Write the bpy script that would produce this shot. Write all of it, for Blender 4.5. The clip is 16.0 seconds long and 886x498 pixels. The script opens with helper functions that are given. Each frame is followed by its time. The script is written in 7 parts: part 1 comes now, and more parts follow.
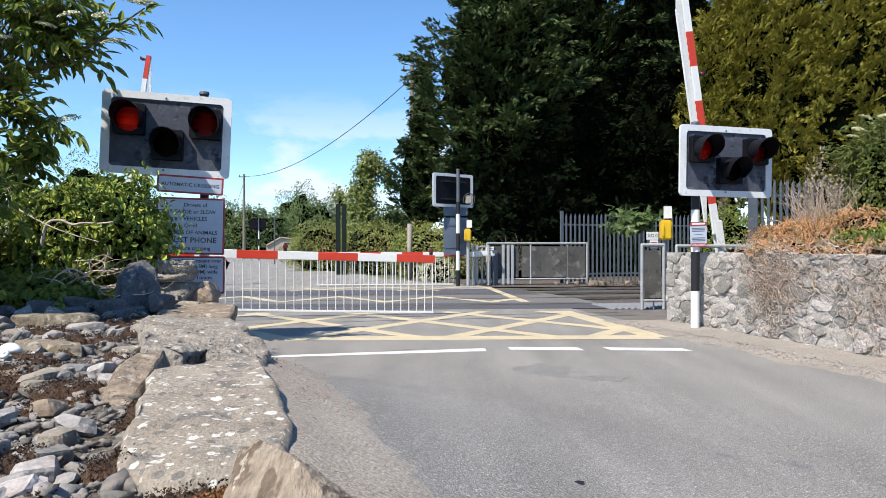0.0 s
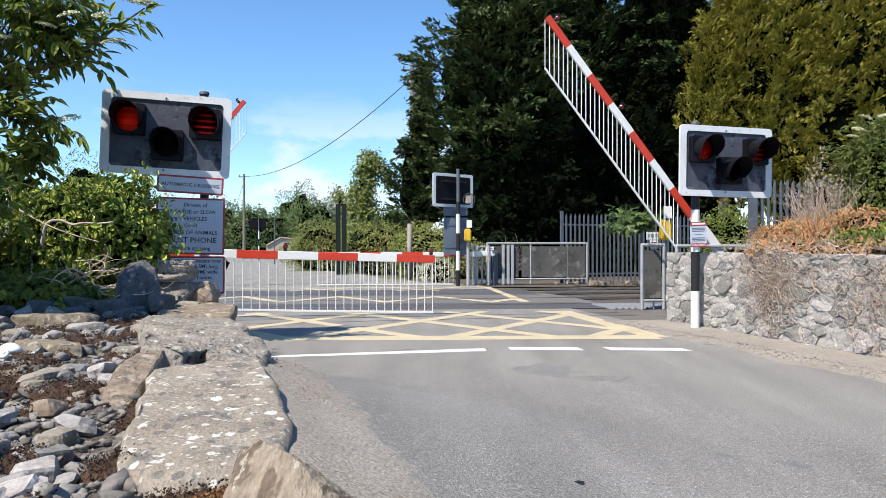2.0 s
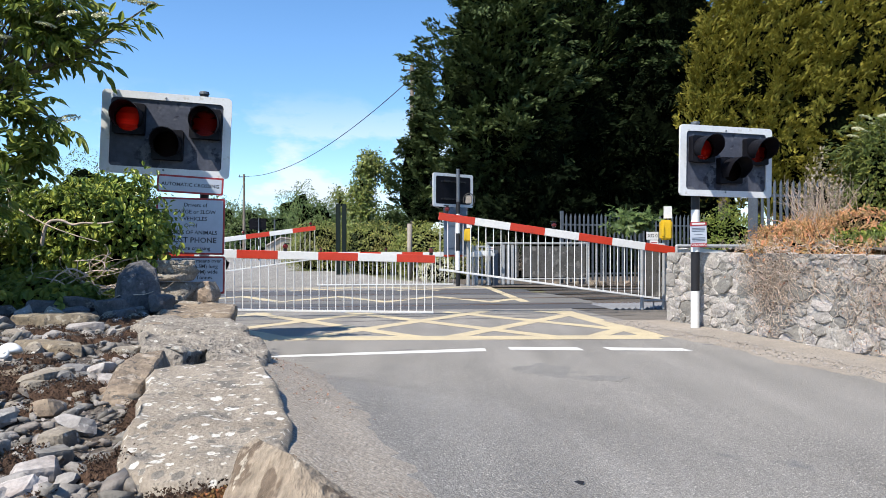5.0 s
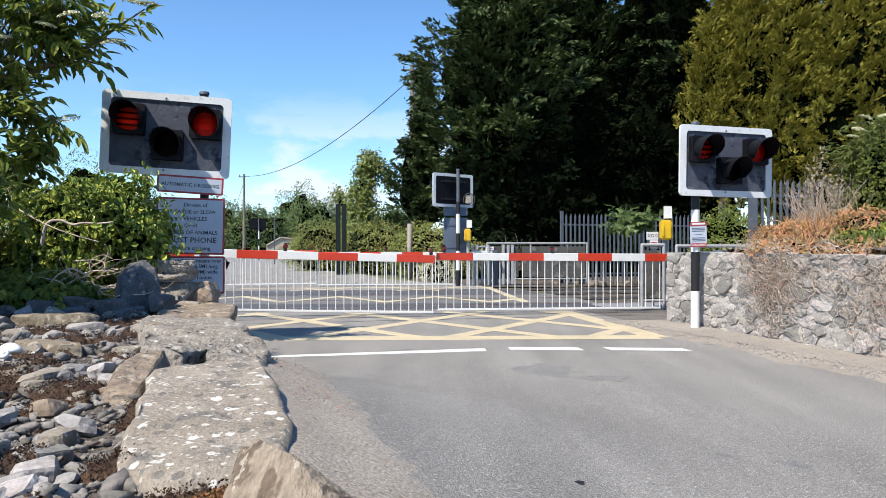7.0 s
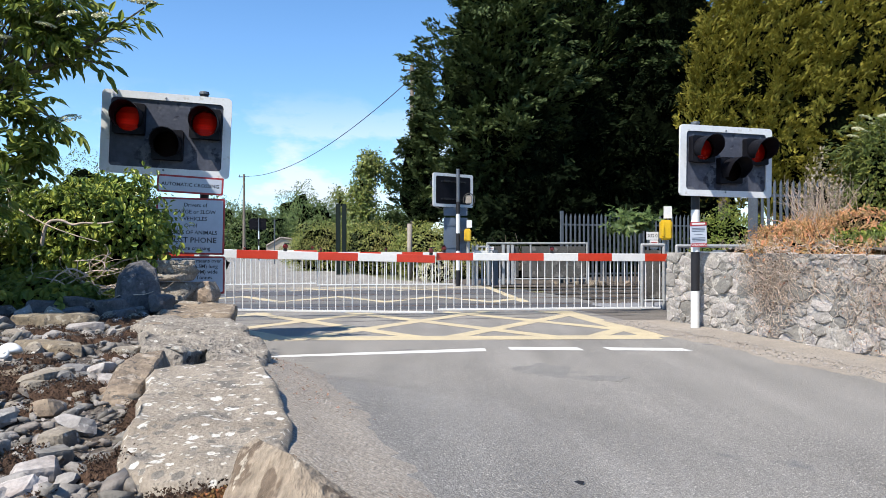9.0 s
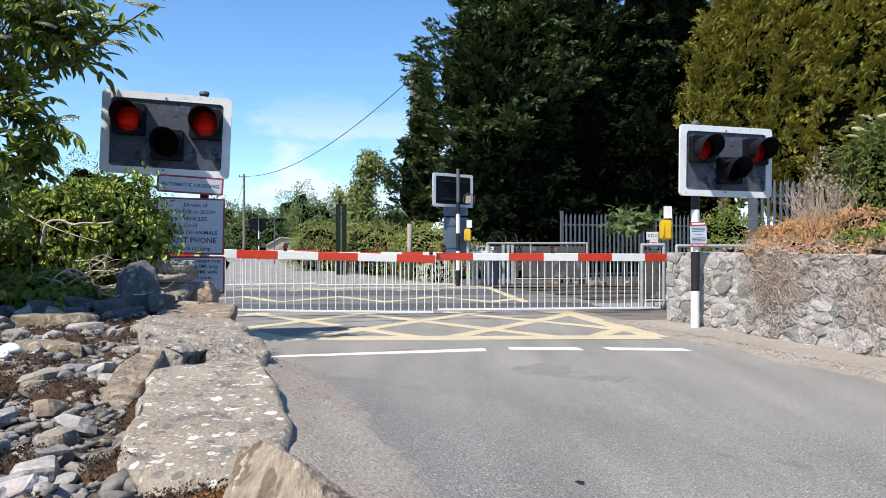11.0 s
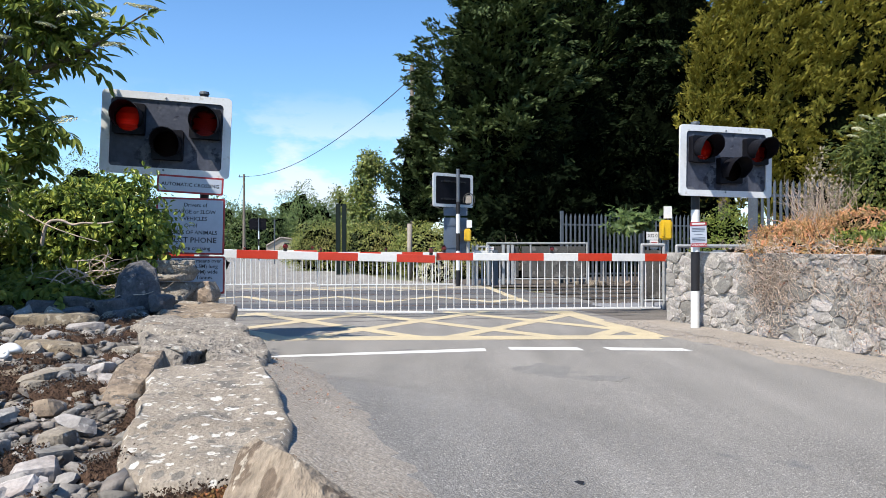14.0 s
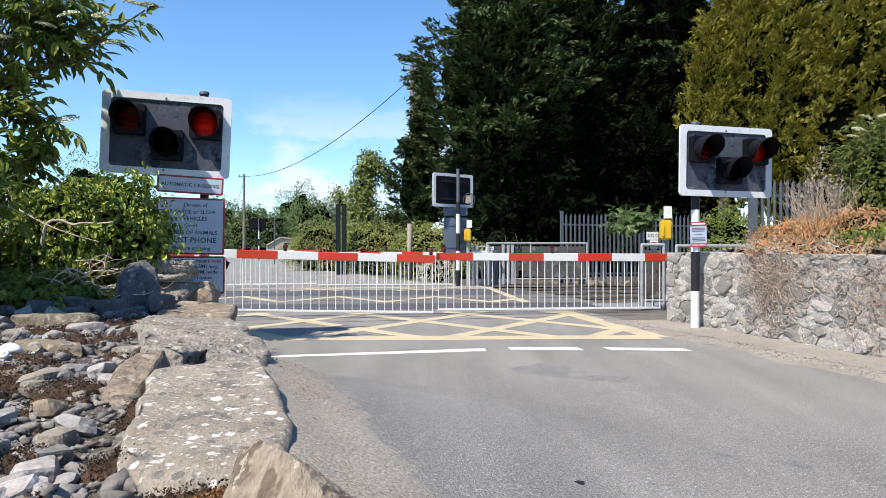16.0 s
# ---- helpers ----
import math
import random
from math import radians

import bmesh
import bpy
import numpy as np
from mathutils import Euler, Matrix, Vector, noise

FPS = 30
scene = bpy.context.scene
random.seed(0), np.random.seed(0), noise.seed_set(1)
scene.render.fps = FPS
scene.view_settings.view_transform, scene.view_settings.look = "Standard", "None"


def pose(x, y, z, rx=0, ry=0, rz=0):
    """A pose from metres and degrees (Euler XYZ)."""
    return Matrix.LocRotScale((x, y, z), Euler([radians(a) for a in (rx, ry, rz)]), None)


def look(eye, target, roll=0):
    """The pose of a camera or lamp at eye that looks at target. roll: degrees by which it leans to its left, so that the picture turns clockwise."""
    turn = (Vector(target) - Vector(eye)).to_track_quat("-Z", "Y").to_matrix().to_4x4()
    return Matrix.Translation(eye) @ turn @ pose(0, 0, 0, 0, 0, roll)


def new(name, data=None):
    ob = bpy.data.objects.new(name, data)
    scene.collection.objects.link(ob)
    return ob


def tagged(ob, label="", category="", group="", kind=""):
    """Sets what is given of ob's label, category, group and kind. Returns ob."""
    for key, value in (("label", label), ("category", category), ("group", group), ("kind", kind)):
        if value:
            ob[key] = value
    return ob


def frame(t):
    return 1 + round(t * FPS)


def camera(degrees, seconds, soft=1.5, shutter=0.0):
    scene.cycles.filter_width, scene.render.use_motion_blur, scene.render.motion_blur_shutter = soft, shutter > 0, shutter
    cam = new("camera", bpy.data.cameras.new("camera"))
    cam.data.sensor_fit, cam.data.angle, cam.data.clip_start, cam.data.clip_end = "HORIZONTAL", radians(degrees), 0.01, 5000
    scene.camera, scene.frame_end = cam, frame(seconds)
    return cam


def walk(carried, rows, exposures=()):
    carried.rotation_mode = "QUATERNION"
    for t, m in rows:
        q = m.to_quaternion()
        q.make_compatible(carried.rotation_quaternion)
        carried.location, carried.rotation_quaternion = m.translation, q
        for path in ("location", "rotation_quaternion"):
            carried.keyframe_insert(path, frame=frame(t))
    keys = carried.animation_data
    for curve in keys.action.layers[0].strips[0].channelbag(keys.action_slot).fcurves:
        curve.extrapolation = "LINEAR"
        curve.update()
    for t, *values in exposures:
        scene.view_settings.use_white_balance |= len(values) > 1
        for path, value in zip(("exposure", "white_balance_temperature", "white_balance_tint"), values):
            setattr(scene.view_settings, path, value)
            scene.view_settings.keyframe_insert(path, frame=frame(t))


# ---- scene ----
cam = camera(65, 16.0, soft=0.85)
EYE = (0.0, 0.0, 1.12)
walk(cam, [(0.0, look(EYE, (0, 100, 0.79))), (16.0, look(EYE, (0, 100, 0.79)))])
scene.view_settings.exposure = 0.73

# ---------------------------------------------------------------- light
SUN = Vector((-0.40, -0.43, 0.80)).normalized()
world = bpy.data.worlds.new("sky")
scene.world = world
world.use_nodes = True
wn, wl = world.node_tree.nodes, world.node_tree.links
sky = wn.new("ShaderNodeTexSky")
sky.sky_type, sky.sun_disc = "NISHITA", False
sky.sun_elevation, sky.sun_rotation = math.asin(SUN.z), math.atan2(SUN.x, SUN.y)
sky.air_density, sky.dust_density, sky.ozone_density = 1.0, 0.05, 1.5
sky.altitude = 1500
# low summer cumulus, all round the horizon
co = wn.new("ShaderNodeTexCoord")
mp = wn.new("ShaderNodeMapping")
mp.inputs["Scale"].default_value, mp.inputs["Location"].default_value = (1.0, 1.0, 2.6), (1.7, 0.3, 0.4)
wl.new(co.outputs["Generated"], mp.inputs["Vector"])
cn = wn.new("ShaderNodeTexNoise")
cn.inputs["Scale"].default_value, cn.inputs["Detail"].default_value, cn.inputs["Roughness"].default_value = 5.5, 7.0, 0.56
wl.new(mp.outputs[0], cn.inputs["Vector"])
cr = wn.new("ShaderNodeMapRange")
cr.inputs["From Min"].default_value, cr.inputs["From Max"].default_value = 0.50, 0.58
wl.new(cn.outputs["Fac"], cr.inputs["Value"])
sx = wn.new("ShaderNodeSeparateXYZ")
wl.new(co.outputs["Generated"], sx.inputs[0])
low = wn.new("ShaderNodeMapRange")
low.inputs["From Min"].default_value, low.inputs["From Max"].default_value = 0.22, 0.09
low.inputs["To Max"].default_value = 0.85
wl.new(sx.outputs["Z"], low.inputs["Value"])
mul = wn.new("ShaderNodeMath")
mul.operation = "MULTIPLY"
wl.new(cr.outputs[0], mul.inputs[0])
wl.new(low.outputs[0], mul.inputs[1])
mixc = wn.new("ShaderNodeMix")
mixc.data_type = "RGBA"
mixc.inputs["B"].default_value = (5.6, 6.1, 6.8, 1)
wl.new(mul.outputs[0], mixc.inputs["Factor"])
deep = wn.new("ShaderNodeHueSaturation")
deep.inputs["Saturation"].default_value, deep.inputs["Value"].default_value = 1.2, 1.36
wl.new(sky.outputs[0], deep.inputs["Color"])
# clear, washed air: less white towards the horizon
near = wn.new("ShaderNodeMapRange")
near.inputs["From Min"].default_value, near.inputs["From Max"].default_value = 0.28, 0.0
wl.new(sx.outputs["Z"], near.inputs["Value"])
clear = wn.new("ShaderNodeMix")
clear.data_type, clear.blend_type = "RGBA", "MULTIPLY"
clear.inputs["B"].default_value = (0.74, 0.83, 0.95, 1)
wl.new(near.outputs[0], clear.inputs["Factor"])
wl.new(deep.outputs[0], clear.inputs["A"])
wl.new(clear.outputs["Result"], mixc.inputs["A"])
bg = wn["Background"]
bg.inputs["Strength"].default_value = 0.103
wl.new(mixc.outputs["Result"], bg.inputs["Color"])

sun = new("sun", bpy.data.lights.new("sun", "SUN"))
sun.data.energy, sun.data.angle, sun.data.color = 5.0, radians(0.53), (1.0, 0.925, 0.81)
sun.matrix_world = look(SUN * 60, (0, 0, 0))


# ---------------------------------------------------------------- materials
def material(name, c1, c2=None, rough=0.8, metal=0.0, big=1.5, fine=40.0, bump=0.3, depth=0.004, spots=None, spot_scale=8.0,
             spot_at=0.62, vary=0.0, island=0.0, coat=0.0, fine_amount=0.35, shine=0.5, spots2=None, spot2_scale=12.0, spot2_at=0.6,
             stretch=None, rosettes=(), streaks=0.0, weathered=0.83):
    """A surface: two colours mixed at a large scale, a fine grain, optional spots of a third colour, and relief."""
    m = bpy.data.materials.new(name)
    m.use_nodes = True
    n, l = m.node_tree.nodes, m.node_tree.links
    b = n["Principled BSDF"]
    b.inputs["Roughness"].default_value, b.inputs["Metallic"].default_value = rough, metal
    b.inputs["Coat Weight"].default_value, b.inputs["Specular IOR Level"].default_value = coat, shine
    tc = n.new("ShaderNodeTexCoord")
    where = tc.outputs["Object"]
    if stretch:
        mpn = n.new("ShaderNodeMapping")
        mpn.inputs["Scale"].default_value, mpn.inputs["Rotation"].default_value = stretch[0], stretch[1]
        l.new(where, mpn.inputs["Vector"])
        where = mpn.outputs[0]

    def noise_at(scale, detail=5.0, rough_=0.6):
        t = n.new("ShaderNodeTexNoise")
        t.inputs["Scale"].default_value, t.inputs["Detail"].default_value, t.inputs["Roughness"].default_value = scale, detail, rough_
        l.new(where, t.inputs["Vector"])
        return t.outputs["Fac"]

    def spread(v, lo, hi, to_lo=0.0, to_hi=1.0):
        r = n.new("ShaderNodeMapRange")
        for k, x in zip(("From Min", "From Max", "To Min", "To Max"), (lo, hi, to_lo, to_hi)):
            r.inputs[k].default_value = x
        l.new(v, r.inputs["Value"])
        return r.outputs[0]

    def mix(f, a, c, kind="MIX"):
        x = n.new("ShaderNodeMix")
        x.data_type, x.blend_type = "RGBA", kind
        for key, v in (("Factor", f), ("A", a), ("B", c)):
            s = x.inputs[key]
            if isinstance(v, (int, float)):
                s.default_value = v
            elif isinstance(v, (tuple, list)):
                s.default_value = (*v[:3], 1)
            else:
                l.new(v, s)
        return x.outputs["Result"]

    c2 = c2 or tuple(x * 0.75 for x in c1)
    c1, c2, spots, spots2 = (c and tuple(x * weathered for x in c) for c in (c1, c2, spots, spots2))
    rosettes = [(a, b, c, tuple(x * weathered for x in q)) for a, b, c, q in rosettes]
    col = mix(spread(noise_at(big), 0.32, 0.68), c1, c2)
    if spots:
        col = mix(spread(noise_at(spot_scale, 3.0), spot_at, spot_at + 0.05), col, spots)
    if spots2:
        col = mix(spread(noise_at(spot2_scale, 4.0, 0.7), spot2_at, spot2_at + 0.04), col, spots2)
    if streaks:
        # long faint bands along the way the traffic goes
        ms = n.new("ShaderNodeMapping")
        ms.inputs["Rotation"].default_value, ms.inputs["Scale"].default_value = (0, 0, -radians(15.5)), (1.0, 0.13, 1.0)
        l.new(where, ms.inputs["Vector"])
        ns = n.new("ShaderNodeTexNoise")
        ns.inputs["Scale"].default_value, ns.inputs["Detail"].default_value = 2.2, 4.0
        l.new(ms.outputs[0], ns.inputs["Vector"])
        gs = n.new("ShaderNodeCombineColor")
        vs_ = spread(ns.outputs["Fac"], 0.3, 0.7, 1 - streaks, 1 + streaks)
        for k in ("Red", "Green", "Blue"):
            l.new(vs_, gs.inputs[k])
        col = mix(1.0, col, gs.outputs[0], "MULTIPLY")
    for scale, part_, radius, colour in rosettes:
        # round growths, on a share of the cells only, with uneven rims
        vo, sp = n.new("ShaderNodeTexVoronoi"), n.new("ShaderNodeSeparateColor")
        vo.inputs["Scale"].default_value = scale
        vo.inputs["Randomness"].default_value = 1.0
        wob, add = n.new("ShaderNodeTexNoise"), n.new("ShaderNodeVectorMath")
        wob.inputs["Scale"].default_value = scale * 1.6
        add.operation = "MULTIPLY_ADD"
        add.inputs[1].default_value = (0.55 / scale,) * 3
        l.new(where, wob.inputs["Vector"])
        l.new(wob.outputs["Color"], add.inputs[0])
        l.new(where, add.inputs[2])
        l.new(add.outputs[0], vo.inputs["Vector"])
        l.new(vo.outputs["Color"], sp.inputs[0])
        keep = spread(sp.outputs[0], 1 - part_, 1 - part_ + 0.02)
        disc = spread(vo.outputs["Distance"], radius, radius * 0.8)
        both = n.new("ShaderNodeMath")
        both.operation = "MULTIPLY"
        l.new(keep, both.inputs[0])
        l.new(disc, both.inputs[1])
        col = mix(both.outputs[0], col, colour)
    grain = noise_at(fine, 3.0)
    g = n.new("ShaderNodeCombineColor")
    gv = spread(grain, 0.25, 0.75, 1 - fine_amount, 1 + fine_amount)
    for k in ("Red", "Green", "Blue"):
        l.new(gv, g.inputs[k])
    col = mix(1.0, col, g.outputs[0], "MULTIPLY")
    for amount, kind, out in ((vary, "ShaderNodeObjectInfo", "Random"), (island, "ShaderNodeNewGeometry", "Random Per Island")):
        if amount:
            o = n.new(kind)
            h = n.new("ShaderNodeHueSaturation")
            l.new(spread(o.outputs[out], 0, 1, 1 - amount, 1 + amount), h.inputs["Value"])
            l.new(spread(o.outputs[out], 0, 1, 0.5 + amount * 0.06, 0.5 - amount * 0.06), h.inputs["Hue"])
            l.new(col, h.inputs["Color"])
            col = h.outputs[0]
    l.new(col, b.inputs["Base Color"])
    rr = spread(noise_at(big * 3), 0.3, 0.7, max(rough - 0.1, 0.02), min(rough + 0.1, 1))
    l.new(rr, b.inputs["Roughness"])
    if bump:
        u = n.new("ShaderNodeBump")
        u.inputs["Strength"].default_value, u.inputs["Distance"].default_value = bump, depth
        l.new(grain, u.inputs["Height"])
        l.new(u.outputs[0], b.inputs["Normal"])
    return m


def leaf_material(name, c1, c2, island=0.35, gloss=0.45, through_=0.25, big=0.6, shine=0.4):
    m = material(name, c1, c2, rough=gloss, shine=shine, big=big, fine=25, bump=0, island=island, fine_amount=0.15)
    n, l = m.node_tree.nodes, m.node_tree.links
    b, out = n["Principled BSDF"], n["Material Output"]
    t = n.new("ShaderNodeBsdfTranslucent")
    src = b.inputs["Base Color"].links[0].from_socket
    l.new(src, t.inputs["Color"])
    s = n.new("ShaderNodeMixShader")
    s.inputs[0].default_value = through_
    l.new(b.outputs[0], s.inputs[1])
    l.new(t.outputs[0], s.inputs[2])
    l.new(s.outputs[0], out.inputs["Surface"])
    return m


def ribbed_glow(name, colour, strength):
    """A lit lamp seen through ribbed glass: faint bands, brightest about the middle of its width."""
    m = glow(name, colour, strength)
    n, l = m.node_tree.nodes, m.node_tree.links
    tc, w, r = n.new("ShaderNodeTexCoord"), n.new("ShaderNodeTexWave"), n.new("ShaderNodeMapRange")
    w.bands_direction = "Z"
    w.inputs["Scale"].default_value, w.inputs["Distortion"].default_value, w.inputs["Detail"].default_value = 13.0, 5.0, 2.0
    l.new(tc.outputs["Object"], w.inputs["Vector"])
    r.inputs["To Min"].default_value, r.inputs["To Max"].default_value = strength * 0.8, strength * 1.7
    l.new(w.outputs["Fac"], r.inputs["Value"])
    sx_, sq, fall, both = n.new("ShaderNodeSeparateXYZ"), n.new("ShaderNodeMath"), n.new("ShaderNodeMapRange"), n.new("ShaderNodeMath")
    l.new(tc.outputs["Object"], sx_.inputs[0])
    sq.operation, both.operation = "ABSOLUTE", "MULTIPLY"
    l.new(sx_.outputs["X"], sq.inputs[0])
    fall.interpolation_type = "SMOOTHSTEP"
    fall.inputs["From Min"].default_value, fall.inputs["From Max"].default_value = 0.135, 0.02
    fall.inputs["To Min"].default_value, fall.inputs["To Max"].default_value = 0.12, 1.25
    l.new(sq.outputs[0], fall.inputs["Value"])
    l.new(r.outputs[0], both.inputs[0])
    l.new(fall.outputs[0], both.inputs[1])
    l.new(both.outputs[0], n["Principled BSDF"].inputs["Emission Strength"])
    return m


def glow(name, colour, strength):
    m = bpy.data.materials.new(name)
    m.use_nodes = True
    b = m.node_tree.nodes["Principled BSDF"]
    b.inputs["Base Color"].default_value = (*[c * 0.12 for c in colour], 1)
    b.inputs["Emission Color"].default_value = (*colour, 1)
    b.inputs["Emission Strength"].default_value = strength
    return m


def lens_material(name, tint, face=0.06):
    """Ribbed coloured glass: tinted clear glass with a glossy face."""
    m = bpy.data.materials.new(name)
    m.use_nodes = True
    n, l = m.node_tree.nodes, m.node_tree.links
    n.remove(n["Principled BSDF"])
    t, g, s = n.new("ShaderNodeBsdfTransparent"), n.new("ShaderNodeBsdfGlossy"), n.new("ShaderNodeMixShader")
    t.inputs["Color"].default_value = (*tint, 1)
    g.inputs["Roughness"].default_value = 0.15
    g.inputs["Color"].default_value = (*[min(1, 0.25 + c) for c in tint], 1)
    s.inputs[0].default_value = face
    w = n.new("ShaderNodeTexWave")
    w.bands_direction = "Z"
    w.inputs["Scale"].default_value, w.inputs["Distortion"].default_value = 14.0, 2.5
    tc = n.new("ShaderNodeTexCoord")
    l.new(tc.outputs["Object"], w.inputs["Vector"])
    u = n.new("ShaderNodeBump")
    u.inputs["Strength"].default_value, u.inputs["Distance"].default_value = 0.7, 0.006
    l.new(w.outputs["Fac"], u.inputs["Height"])
    l.new(u.outputs[0], g.inputs["Normal"])
    for i, x in ((1, t), (2, g)):
        l.new(x.outputs[0], s.inputs[i])
    l.new(s.outputs[0], n["Material Output"].inputs["Surface"])
    return m


